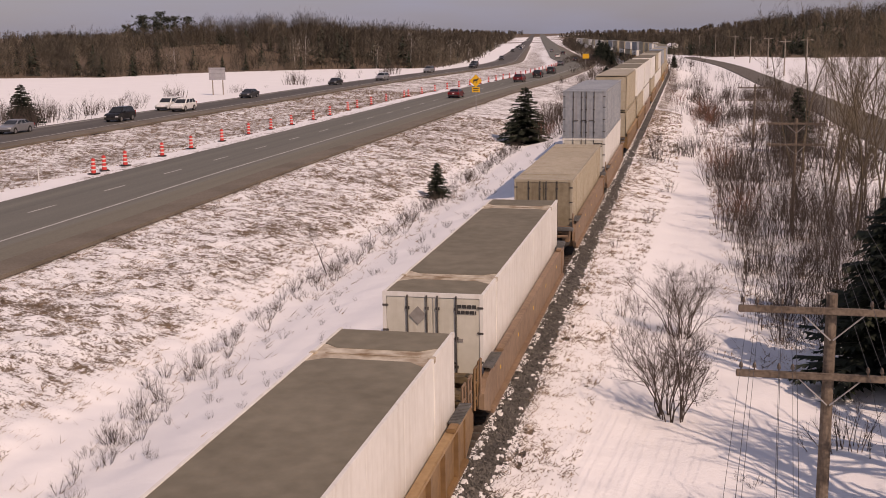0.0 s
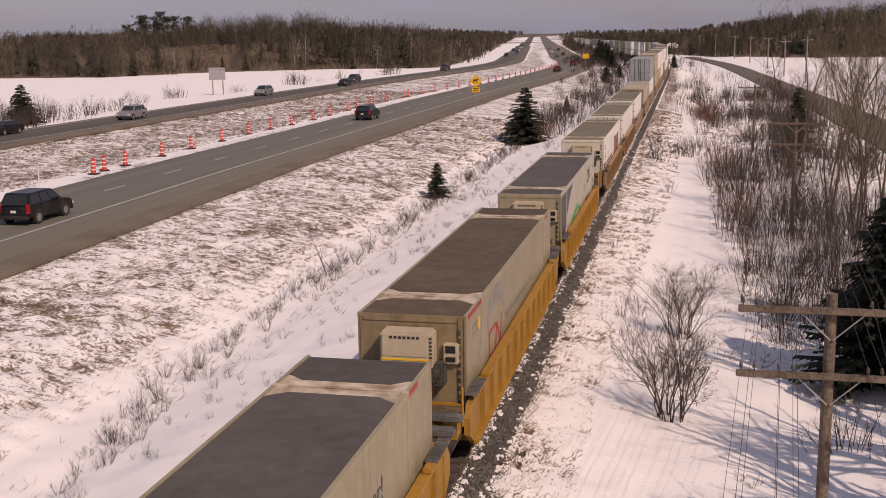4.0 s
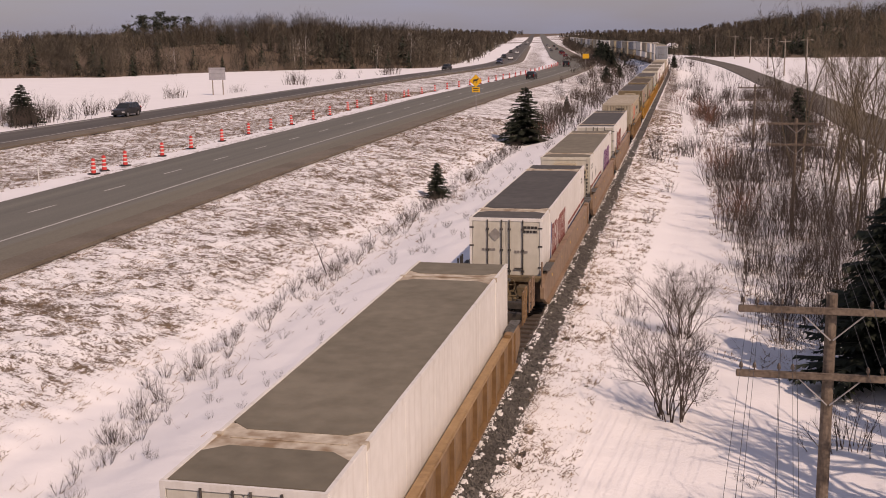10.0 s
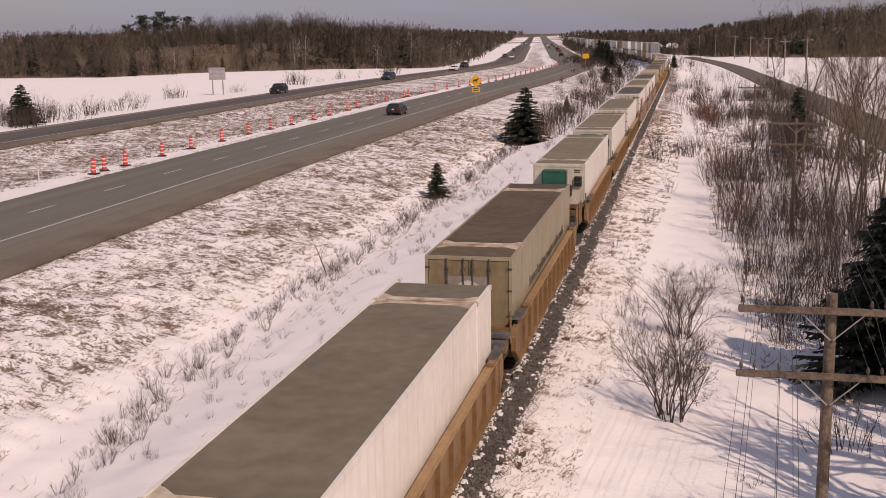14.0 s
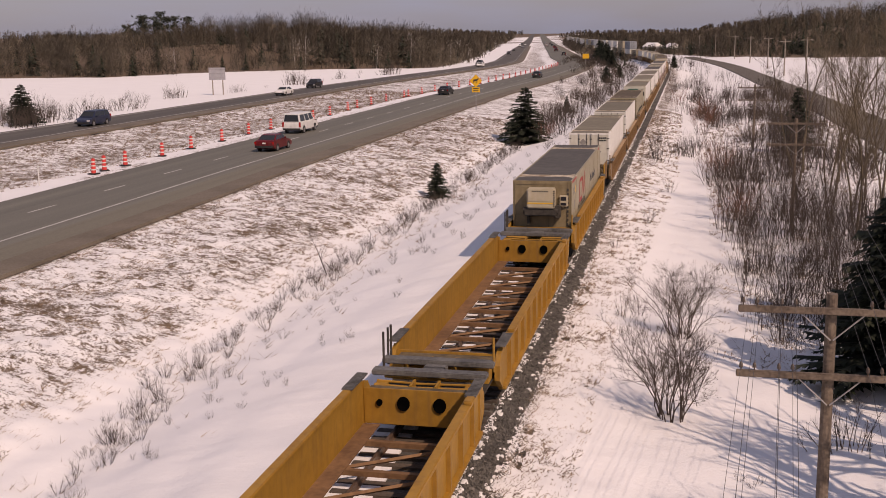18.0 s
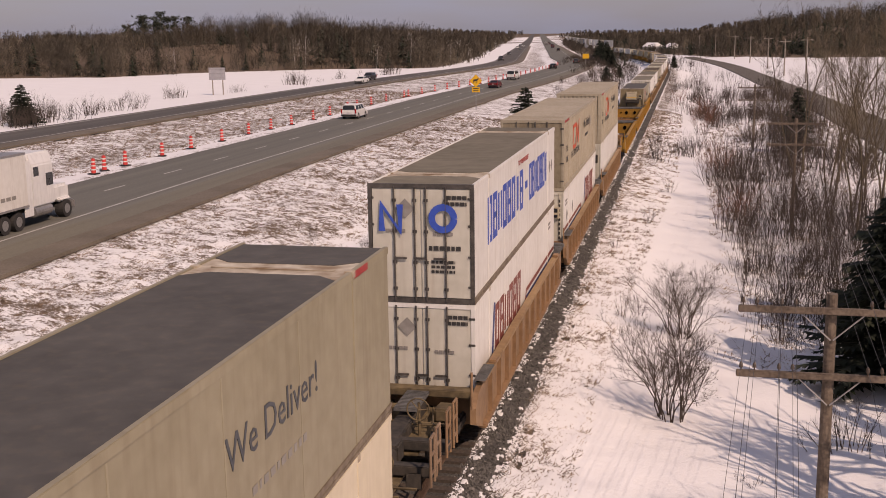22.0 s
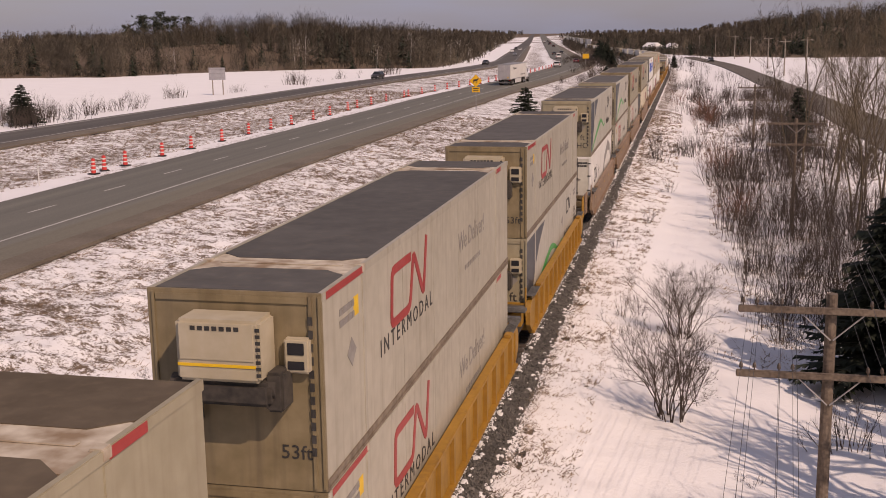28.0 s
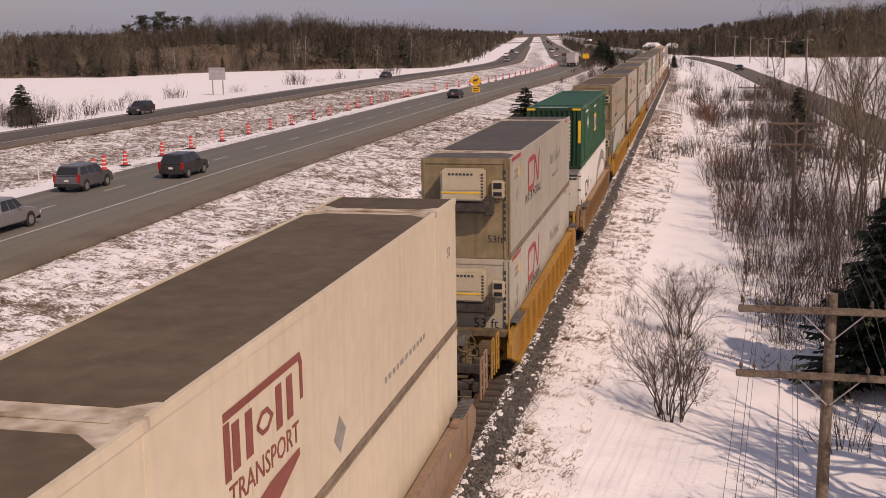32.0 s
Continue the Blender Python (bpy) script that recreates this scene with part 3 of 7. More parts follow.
def stroke(bm, pts, width, depth=0.006):
    """A flat band along a line of points in the letter plane, with mitred corners."""
    pts = [Vector((*p, 0)) for p in pts]
    rows = []
    for i, p in enumerate(pts):
        a = (pts[i] - pts[i - 1]).normalized() if i else (pts[1] - pts[0]).normalized()
        b = (pts[i + 1] - pts[i]).normalized() if i < len(pts) - 1 else a
        n0, n1 = Vector((-a.y, a.x, 0)), Vector((-b.y, b.x, 0))
        m = (n0 + n1)
        m = m / max(m.length_squared / 2, 0.45) if m.length > 1e-4 else n0
        wd = width[i] if isinstance(width, (list, tuple)) else width
        rows.append([bm.verts.new(p + m * wd / 2 * s + Vector((0, 0, z))) for s, z in ((-1, -depth / 2), (1, -depth / 2), (1, depth / 2), (-1, depth / 2))])
    for r, s in zip(rows, rows[1:]):
        for i in range(4):
            j = (i + 1) % 4
            bm.faces.new((r[i], r[j], s[j], s[i]))
    bm.faces.new(rows[0])
    bm.faces.new(rows[-1][::-1])
    bmesh.ops.recalc_face_normals(bm, faces=bm.faces)
    return bm


MARKS = {}


def brand_mark(mat, size):
    """A plain shape of strokes: an open rounded frame that runs on into a zigzag."""
    key = (mat.name, size)
    if key not in MARKS:
        bm = bmesh.new()
        s = size
        line = [(1.22, 0.80), (0.08, 0.80), (0.0, 0.0), (1.12, 0.0), (1.40, 0.84), (2.05, 0.0), (2.3, 0.95)]
        cut = [line[0]]
        for o, p, q in zip(line, line[1:], line[2:]):    # every corner rounded a little
            for k, w in ((o, 0.16), (o, 0.05), (q, 0.05), (q, 0.16)):
                d = math.hypot(k[0] - p[0], k[1] - p[1])
                cut.append((p[0] + (k[0] - p[0]) * w / d + (0.018 if w < 0.1 else 0) * ((o[0] + q[0]) / 2 - p[0]), p[1] + (k[1] - p[1]) * w / d + (0.05 if w < 0.1 else 0) * ((o[1] + q[1]) / 2 - p[1])))
        line = cut + [line[-1]]
        stroke(bm, [(x * s, z * s) for x, z in line], 0.145 * s)
        MARKS[key] = mesh_of("brand_mark", bm, mat)
    return MARKS[key]


def add_text(parent, text, y, z, size, mat, name="lettering", rear=False, shear=0.0, squeeze=1.0, up=False):
    me = lettering(text, size, mat, shear, squeeze)
    ob = part(name, me, None, parent)
    base = Matrix.Translation((y, -0.03 if parent.get("category") and "corrugated" in parent["label"] else -0.026, z)) @ ON_REAR if rear else Matrix.Translation((HALF + 0.006, y, z)) @ ON_SIDE
    ob.matrix_basis = base
    return ob


def add_bars(parent, rear, u, z, width, height, rows, mat, chunks=3):
    """Unreadable or withheld writing: plain bars of its size."""
    bm = bmesh.new()
    rnd = random.Random(int(u * 100) + rows)
    step = height / rows
    for r in range(rows):
        a = 0.0
        while a < width * 0.97:
            b = min(width, a + width / chunks * rnd.uniform(0.6, 1.1))
            box(bm, a, b - width * 0.04, r * step, r * step + step * 0.6, -0.003, 0.003)
            a = b
    ob = tagged(part("marking_bar", bm, mat, parent), kind="stuff")
    ob.matrix_basis = (Matrix.Translation((u, -0.028, z)) @ ON_REAR) if rear else (Matrix.Translation((HALF + 0.006, u, z)) @ ON_SIDE)
    return ob


def diamond(parent, rear, u, z, r, mat):
    bm = bmesh.new()
    box(bm, -r, r, -r, r, -0.003, 0.003)
    bmesh.ops.rotate(bm, verts=bm.verts, cent=(0, 0, 0), matrix=Matrix.Rotation(radians(45), 3, "Z"))
    ob = part("placard", bm, mat, parent)
    ob.matrix_basis = (Matrix.Translation((u, -0.028, z)) @ ON_REAR) if rear else (Matrix.Translation((HALF + 0.006, u, z)) @ ON_SIDE)


def patch(parent, name, mat, pts):
    """A vinyl area on the side, its outline given in y and z."""
    bm = bmesh.new()
    lo = [bm.verts.new((HALF + 0.001, y, z)) for y, z in pts]
    hi = [bm.verts.new((HALF + 0.005, y, z)) for y, z in pts]
    bm.faces.new(hi)
    bm.faces.new(lo[::-1])
    for i in range(len(pts)):
        j = (i + 1) % len(pts)
        bm.faces.new((lo[i], lo[j], hi[j], hi[i]))
    bmesh.ops.recalc_face_normals(bm, faces=bm.faces)
    return part(name, bm, mat, parent)


SHARED = {}


def shared(key, make, mat):
    if key not in SHARED:
        SHARED[key] = mesh_of(key[0] if isinstance(key, tuple) else key, make(), mat)
    return SHARED[key]


def corrugated_shell():
    """Sides with upright ribs, drawn as one zigzag sheet each."""
    bm = bmesh.new()
    pitch, d = 0.29, 0.045
    for s in (-1, 1):
        line = []
        y = 0.12
        while y < LONG - 0.12:
            for dy, dx in ((0.0, 0), (0.11, 0), (0.145, -d), (0.255, -d)):
                line.append((min(y + dy, LONG - 0.1), dx))
            y += pitch
        lo = [bm.verts.new((s * (HALF - 0.01 + dx), y, 0.16)) for y, dx in line]
        hi = [bm.verts.new((s * (HALF - 0.01 + dx), y, TALL - 0.10)) for y, dx in line]
        for i in range(len(line) - 1):
            f = (lo[i], lo[i + 1], hi[i + 1], hi[i])
            bm.faces.new(f if s > 0 else f[::-1])
    box(bm, -HALF + 0.05, HALF - 0.05, 0.06, LONG - 0.02, 0.1, TALL - 0.12)
    return bm


def corrugated_roof():
    bm = bmesh.new()
    line = []
    y = 0.1
    while y < LONG - 0.1:
        for dy, dz in ((0.0, 0), (0.12, 0), (0.15, -0.012), (0.23, -0.012)):
            line.append((min(y + dy, LONG - 0.08), dz))
        y += 0.26
    a = [bm.verts.new((-HALF + 0.07, y, TALL - 0.012 + dz)) for y, dz in line]
    b = [bm.verts.new((HALF - 0.07, y, TALL - 0.012 + dz)) for y, dz in line]
    for i in range(len(line) - 1):
        bm.faces.new((a[i], b[i], b[i + 1], a[i + 1]))
    box(bm, -HALF + 0.06, HALF - 0.06, 0.08, LONG - 0.06, TALL - 0.12, TALL - 0.045)
    return bm


def smooth_shell():
    """Flat panelled body with lap joints between the side sheets."""
    return boxed(-HALF, HALF, 0.02, LONG - 0.02, 0.12, TALL - 0.05, bevel=0.012)


def container_frame(parent, mat, roof, strip, corr, strip_mat):
    """What all the boxes have: rails, posts, castings, roof panels."""
    for s, n in ((-1, "l"), (1, "r")):
        part("top_rail", shared(("top_rail", n, mat.name), lambda: boxed(s * HALF - 0.07, s * HALF + 0.012 * s if s > 0 else s * HALF + 0.07, 0, LONG, TALL - 0.13, TALL, bevel=0.01) if s > 0 else boxed(-HALF - 0.012, -HALF + 0.07, 0, LONG, TALL - 0.13, TALL, bevel=0.01), mat), None, parent)
        def sill():
            bm = bmesh.new()
            for a, b, out in ((0.0, 0.06, 0.018), (0.062, 0.115, 0.006), (0.117, 0.18, 0.018)):
                box(bm, *sorted((s * (HALF - 0.08), s * (HALF + out))), 0, LONG, a, b, bevel=0.006)
            return bm
        part("bottom_rail", shared(("bottom_rail", n, mat.name), sill, mat if corr else M_RAIL_DIRT), None, parent)
        for y in (1.98, LONG - 1.98):
            part("stacking_post", shared(("stacking_post", n, y, mat.name), lambda: boxed(min(s * (HALF - 0.08), s * (HALF + 0.014)), max(s * (HALF - 0.08), s * (HALF + 0.014)), y - 0.07, y + 0.07, 0.19, TALL - 0.14, bevel=0.008), mat), None, parent)
            part("corner_casting", shared(("corner_casting", n, y), lambda: boxed(min(s * (HALF - 0.12), s * (HALF + 0.02)), max(s * (HALF - 0.12), s * (HALF + 0.02)), y - 0.08, y + 0.08, TALL - 0.115, TALL + 0.010, bevel=0.012), M_STRIP), None, parent)
    if corr:
        part("roof", shared("corrugated_roof_" + mat.name, corrugated_roof, mat), None, parent)
        for y in (1.98, LONG - 1.98):
            part("roof_strip", shared(("roof_strip", y, mat.name), lambda: boxed(-HALF + 0.07, HALF - 0.07, y - 0.1, y + 0.1, TALL - 0.05, TALL + 0.004, bevel=0.008), mat), None, parent)
        return
    for k, (a, b) in enumerate(((0.10, 1.55), (2.3, LONG - 2.3), (LONG - 1.55, LONG - 0.1))):
        def panel():
            bm = bmesh.new()
            w = HALF - 0.075
            c = 0.35
            if k == 1:
                pts = [(-w + c, a), (w - c, a), (w, a + 0.3), (w, b - 0.3), (w - c, b), (-w + c, b), (-w, b - 0.3), (-w, a + 0.3)]
            elif k == 0:
                pts = [(-w, a), (w, a), (w, b - 0.3), (w - c, b), (-w + c, b), (-w, b - 0.3)]
            else:
                pts = [(-w, b), (-w, a + 0.3), (-w + c, a), (w - c, a), (w, a + 0.3), (w, b)]
            lo = [bm.verts.new((x, y, TALL - 0.06)) for x, y in pts]
            hi = [bm.verts.new((x, y, TALL - 0.012)) for x, y in pts]
            bm.faces.new(hi)
            for i in range(len(pts)):
                j = (i + 1) % len(pts)
                bm.faces.new((lo[i], lo[j], hi[j], hi[i]))
            bmesh.ops.recalc_face_normals(bm, faces=bm.faces)
            return bm
        part("roof_panel", shared(("roof_panel", k, roof.name), panel, roof), None, parent)
    for y in (1.92, LONG - 1.92):
        part("roof_strip", shared(("roof_strip", y, strip_mat.name), lambda: boxed(-HALF + 0.071, HALF - 0.071, y - 0.62, y + 0.62, TALL - 0.055, TALL - 0.022), strip_mat), None, parent)
        part("lift_bar", shared(("lift_bar", y), lambda: boxed(-HALF + 0.3, HALF - 0.3, y - 0.05, y + 0.05, TALL - 0.02, TALL - 0.004, bevel=0.005), M_STRIP), None, parent)


def end_doors(parent, skin, mat):
    """Two door leaves with lock rods and hinges; the frame round them."""
    def frame_mesh():
        bm = boxed(-HALF, -HALF + 0.09, -0.03, 0.03, 0, TALL)
        box(bm, HALF - 0.09, HALF, -0.03, 0.03, 0, TALL)
        box(bm, -HALF + 0.091, HALF - 0.091, -0.03, 0.03, TALL - 0.11, TALL)
        box(bm, -HALF + 0.091, HALF - 0.091, -0.03, 0.03, 0, 0.13)
        return bm
    part("end_frame", shared(("end_frame", mat.name), frame_mesh, mat), None, parent)
    for s in (-1, 1):
        x0, x1 = (-HALF + 0.10, -0.012) if s < 0 else (0.012, HALF - 0.10)
        door = part("door", shared(("door", s, skin.name), lambda: boxed(x0, x1, -0.012, 0.02, 0.14, TALL - 0.12, bevel=0.008), skin), None, parent)
        for x in (x0 + (0.55 if s < 0 else 0.12), x0 + (1.05 if s < 0 else 0.60)):
            def rod():
                bm = tube(bmesh.new(), (x, -0.045, 0.06), (x, -0.045, TALL - 0.06), 0.022, n=6)
                for z in (0.35, 1.0, 1.75, 2.5):
                    box(bm, x - 0.05, x + 0.05, -0.05, -0.012, z - 0.035, z + 0.035)
                box(bm, x - 0.02, x + 0.30 * -s, -0.075, -0.05, 1.08, 1.13) if -s > 0 else box(bm, x - 0.30, x + 0.02, -0.075, -0.05, 1.08, 1.13)
                return bm
            part("lock_rod", shared(("lock_rod", s, round(x, 2)), rod, M_HARDWARE), None, door)
        for z in (0.42, 1.15, 1.9, 2.55):
            xa, xb = (-HALF - 0.008, -HALF + 0.15) if s < 0 else (HALF - 0.15, HALF + 0.008)
            part("hinge", shared(("hinge", s, z), lambda: boxed(xa, xb, -0.045, -0.013, z - 0.028, z + 0.028, bevel=0.008), M_HARDWARE), None, door)


def cooling_unit(parent, housing, skin, mat):
    """A flat end wall with a cooling machine hung on it."""
    def wall():
        bm = boxed(-HALF, HALF, -0.02, 0.03, 0.0, TALL, bevel=0.01)
        return bm
    for x in (-HALF + 0.1, HALF - 0.16, HALF - 0.02):
        part("end_post", shared(("end_post", round(x, 2), skin.name), lambda: boxed(x - 0.03, x + 0.02, -0.05, -0.018, 0.05, TALL - 0.04, bevel=0.006), skin), None, parent)
    part("end_rail", shared(("end_rail", skin.name), lambda: boxed(-HALF + 0.13, HALF - 0.20, -0.045, -0.018, TALL - 0.16, TALL - 0.06, bevel=0.006), skin), None, parent)
    part("end_wall", shared(("end_wall", skin.name), wall, skin), None, parent)
    dx = 0.25 if housing is M_UNIT else 0.06
    unit = part("cooling_unit", shared(("cooling_unit", housing.name), lambda: boxed(-0.86, 0.36, -0.62, -0.02, 1.75, 2.62, bevel=0.05), housing), None, parent, "boxy cooling machine on the end wall")
    unit.location.x = dx
    part("unit_band", shared(("unit_band", housing.name), lambda: boxed(-0.83, 0.30, -0.632, -0.61, 1.97, 2.01), M_YELLOW_MARK if housing is M_UNIT else M_TEAL), None, unit)
    part("unit_panel", shared(("unit_panel", housing.name), lambda: boxed(-0.80, 0.28, -0.635, -0.615, 2.06, 2.58, bevel=0.008), housing), None, unit)
    add = bmesh.new()
    for k in range(7):
        box(add, -0.62 + k * 0.105, -0.55 + k * 0.105, -0.642, -0.634, 2.48, 2.54)
    for k in range(8):
        box(add, 0.305, 0.37, -0.628, -0.618, 1.85 + k * 0.09, 1.90 + k * 0.09)
    part("marking_bar", shared("unit_marks", lambda: add, M_INK), None, unit)
    def tray():
        bm = boxed(-0.98, 0.48, -0.58, -0.02, 1.40, 1.745, bevel=0.06)
        tube(bm, (-1.02, -0.35, 1.62), (0.52, -0.35, 1.62), 0.16, n=10)
        box(bm, 0.36, 0.62, -0.45, -0.02, 1.30, 1.86, bevel=0.04)
        box(bm, -0.85, -0.75, -0.3, -0.02, 1.0, 1.41)
        return bm
    part("compressor_tray", shared("compressor_tray", tray, M_GRIME), None, parent, "black compressor and fuel tray").location.x = dx - 0.02
    def ctl():
        bm = boxed(0.66, 1.03, -0.16, -0.02, 1.78, 2.28, bevel=0.03)
        return bm
    c = part("control_box", shared(("control_box", mat.name), ctl, mat), None, parent)
    c.location.x = 0.11
    part("display", shared("display", lambda: boxed(0.72, 0.96, -0.175, -0.158, 2.05, 2.22, bevel=0.006), M_SCREEN), None, c)
    part("display", shared("display_low", lambda: boxed(0.72, 0.96, -0.175, -0.158, 1.84, 1.96, bevel=0.006), M_SCREEN), None, c)


def rib_end(parent, mat):
    """An end wall pressed into upright ribs."""
    def surround():
        bm = boxed(-HALF, -HALF + 0.2, -0.02, 0.06, 0, TALL)
        box(bm, HALF - 0.2, HALF, -0.02, 0.06, 0, TALL)
        box(bm, -HALF + 0.201, HALF - 0.201, -0.02, 0.06, TALL - 0.15, TALL)
        box(bm, -HALF + 0.201, HALF - 0.201, -0.02, 0.06, 0, 0.14)
        return bm

    def wall():
        bm = bmesh.new()
        w = (2 * HALF - 0.40) / 9
        pts = []
        for k in range(9):
            x = -HALF + 0.20 + k * w
            pts += [(x + 0.02, 0.058), (x + 0.065, -0.012), (x + w - 0.065, -0.012), (x + w - 0.02, 0.058)]
        lo = [bm.verts.new((a, b, 0.13)) for a, b in pts]
        hi = [bm.verts.new((a, b, TALL - 0.14)) for a, b in pts]
        for i in range(len(pts) - 1):
            bm.faces.new((lo[i], lo[i + 1], hi[i + 1], hi[i]))
        return bm
    part("end_frame", shared(("rib_frame", mat.name), surround, mat), None, parent)
    part("end_wall", shared(("rib_end", mat.name), wall, mat), None, parent)


def swoosh(parent):
    """Slate corner and green wave on the light reefers."""
    pts = [(0.05, 0.2), (0.05, TALL - 0.14), (4.6, TALL - 0.14), (3.2, 2.25), (2.1, 1.6), (1.3, 0.9), (0.85, 0.2)]
    patch(parent, "slate_corner", M_SLATE, pts)
    bm = bmesh.new()
    line, width = [], []
    for k in range(25):
        a = k / 24
        y = 0.95 + a * 9.3
        z = 0.25 + 1.35 * math.sin(min(a * 1.75, 1.3)) - 0.95 * smooth(0.55, 1.0, a) + 0.45 * smooth(0.8, 1.0, a)
        line.append((y, z))
        width.append(0.07 + 0.19 * math.sin(math.pi * min(a + 0.08, 1)))
    stroke(bm, line, width)
    ob = part("green_wave", bm, M_LEAF, parent)
    ob.matrix_basis = Matrix.Translation((HALF + 0.007, 0, 0)) @ ON_SIDE


def stripes(parent, turned=False):
    """Navy and red band that climbs from the lettering to the far end."""
    for mat, dz in ((M_MAROON, 0.12), (M_NAVY, -0.12)):
        line = [(8.0, 0.3 + dz), (8.7, 1.15 + dz), (16.0, 1.15 + dz)]
        bm = stroke(bmesh.new(), [(LONG - y, z) for y, z in line][::-1] if turned else line, 0.13)
        ob = part("stripe", bm, mat, parent)
        ob.matrix_basis = Matrix.Translation((HALF + 0.007, 0, 0)) @ ON_SIDE


def block_word(parent, y, z, width, height, mat, letters, lean=0.1):
    """A trade name reduced to plain upright blocks."""
    bm = bmesh.new()
    w = width / letters
    for k in range(letters):
        a = y + k * w
        at = [(a + w * u + lean * height * v, z + height * v) for u, v in ((0.17, 0), (0.17, 1), (0.73, 1), (0.73, 0), (0.17, 0.5), (0.73, 0.5), (0.45, 0), (0.45, 1))]
        kind = (0, 3, 1, 0, 3, 0, 2, 3)[k % 8]
        if kind in (0, 3):
            stroke(bm, [at[6], at[0], at[1], at[2], at[3], at[6]], w * 0.25)
            if kind == 3:
                stroke(bm, [at[4], at[5]], w * 0.2)
        elif kind == 1:
            stroke(bm, [at[0], at[1]], w * 0.26)
            stroke(bm, [at[3], at[2]], w * 0.26)
        else:
            stroke(bm, [at[6], at[7]], w * 0.42)
    ob = part("trade_name_shape", bm, mat, parent)
    ob.matrix_basis = Matrix.Translation((HALF + 0.007, 0, 0)) @ ON_SIDE


def mark_at(parent, mat, size, y, z, rear=False):
    ob = part("brand_mark", brand_mark(mat, size), None, parent)
    ob.matrix_basis = Matrix.Translation((y, -0.006, z)) @ ON_REAR if rear else Matrix.Translation((HALF + 0.007, y, z)) @ ON_SIDE


def decorate(c, livery):
    """Markings of each livery."""
    if livery in ("intermodal", "intermodal_pale"):
        if livery == "intermodal_pale":
            add_text(c, "53 ft", 0.2, 0.78, 0.40, M_INK, rear=True)
            add_text(c, "XHC", 0.24, 0.36, 0.40, M_INK, rear=True)
            diamond(c, True, 0.62, 1.45, 0.19, M_FADED)
            add_text(c, "53 ft", 0.75, 1.2, 0.34, M_FADED)
            add_text(c, "XHC", 0.75, 0.8, 0.34, M_FADED)
        mark_at(c, M_RED, 1.15, 3.6, 1.5)
        add_text(c, "INTERMODAL", 2.85, 1.05, 0.42, M_INK, squeeze=1.1)
        add_text(c, "We Deliver!", 9.3, 1.5, 0.62, M_SLATE if c["label"].startswith("dusty") else M_FADED)
        add_bars(c, False, 10.0, 1.1, 2.0, 0.18, 1, M_FADED, 9)
        add_bars(c, False, 0.75, 2.2, 0.75, 0.35, 2, M_FADED)
        patch(c, "yellow_label", M_YELLOW_MARK, [(1.45, 2.2), (1.7, 2.2), (1.7, 2.5), (1.45, 2.5)])
        diamond(c, False, 1.3, 1.7, 0.16, M_FADED)
        for a, b in ((0.15, 1.95), (LONG - 1.95, LONG - 1.25)):
            patch(c, "red_rail_band", M_RED, [(a, TALL - 0.12), (b, TALL - 0.12), (b, TALL - 0.01), (a, TALL - 0.01)]).location.x = 0.014
    elif livery == "worldwide":
        mark_at(c, M_RED, 0.85, 3.0, 1.0)
        add_text(c, "WORLDWIDE", 2.95, 0.55, 0.34, M_INK)
        add_text(c, "World-class freight forwarding services", 5.5, 1.3, 0.42, M_FADED, squeeze=0.82)
        arch = [(2.9 + 1.15 * (1 - math.cos(a)), 1.95 + 0.62 * math.sin(a)) for a in np.linspace(0, math.pi, 13)]
        bm = stroke(bmesh.new(), [(arch[0][0], 1.6)] + arch + [(arch[-1][0], 1.9)], [0.1] + [0.2 + 0.42 * math.sin(k / 12 * math.pi) for k in range(13)] + [0.1])
        part("arch_shape", bm, M_FADED, c).matrix_basis = Matrix.Translation((HALF + 0.007, 0, 0)) @ ON_SIDE
        add_bars(c, False, 0.75, 2.2, 0.75, 0.35, 2, M_FADED)
        patch(c, "yellow_label", M_YELLOW_MARK, [(1.45, 2.2), (1.7, 2.2), (1.7, 2.5), (1.45, 2.5)])
        diamond(c, False, 1.75, 1.6, 0.2, M_FADED)
        for a, b in ((0.15, 1.95), (LONG - 1.95, LONG - 1.25)):
            patch(c, "red_rail_band", M_RED, [(a, TALL - 0.12), (b, TALL - 0.12), (b, TALL - 0.01), (a, TALL - 0.01)]).location.x = 0.014
    elif livery == "wave":
        swoosh(c)
        mark_at(c, M_INK, 0.66, 11.75, 1.85)
        add_text(c, "We Deliver", 10.9, 0.75, 0.5, M_INK)
        diamond(c, False, 10.2, 1.75, 0.18, M_FADED)
        add_bars(c, False, 14.6, 2.2, 0.9, 0.3, 2, M_FADED)
        add_text(c, "53 ft", 14.75, 1.35, 0.36, M_FADED)
        add_text(c, "XHC", 14.75, 1.0, 0.36, M_FADED)
        add_text(c, "53 ft", 0.2, 0.78, 0.42, M_INK, rear=True)
        add_text(c, "XHC", 0.24, 0.36, 0.42, M_INK, rear=True)
        diamond(c, True, 0.75, 1.55, 0.19, M_FADED)
    elif livery == "mark_dark":
        mark_at(c, M_INK, 0.8, 2.3, 1.3)
        bm = stroke(bmesh.new(), [(8, 0.2), (10, 1.7), (12.5, 2.3), (14.5, 2.0), (16, 1.0)], [0.4, 0.5, 0.6, 0.5, 0.3])
        part("arch_shape", bm, M_FADED, c).matrix_basis = Matrix.Translation((HALF + 0.007, 0, 0)) @ ON_SIDE
        diamond(c, False, 5.6, 1.6, 0.16, M_FADED)
    elif livery in ("trade_red", "trade_plum"):
        turned = "refrigerated" in c["label"]         # the machine end leads, so the name stands towards the other end
        a = 9.7 if turned else 2.75
        block_word(c, a, 1.1, 4.7, 1.0, M_MAROON if livery == "trade_red" else M_PURPLE, 6)
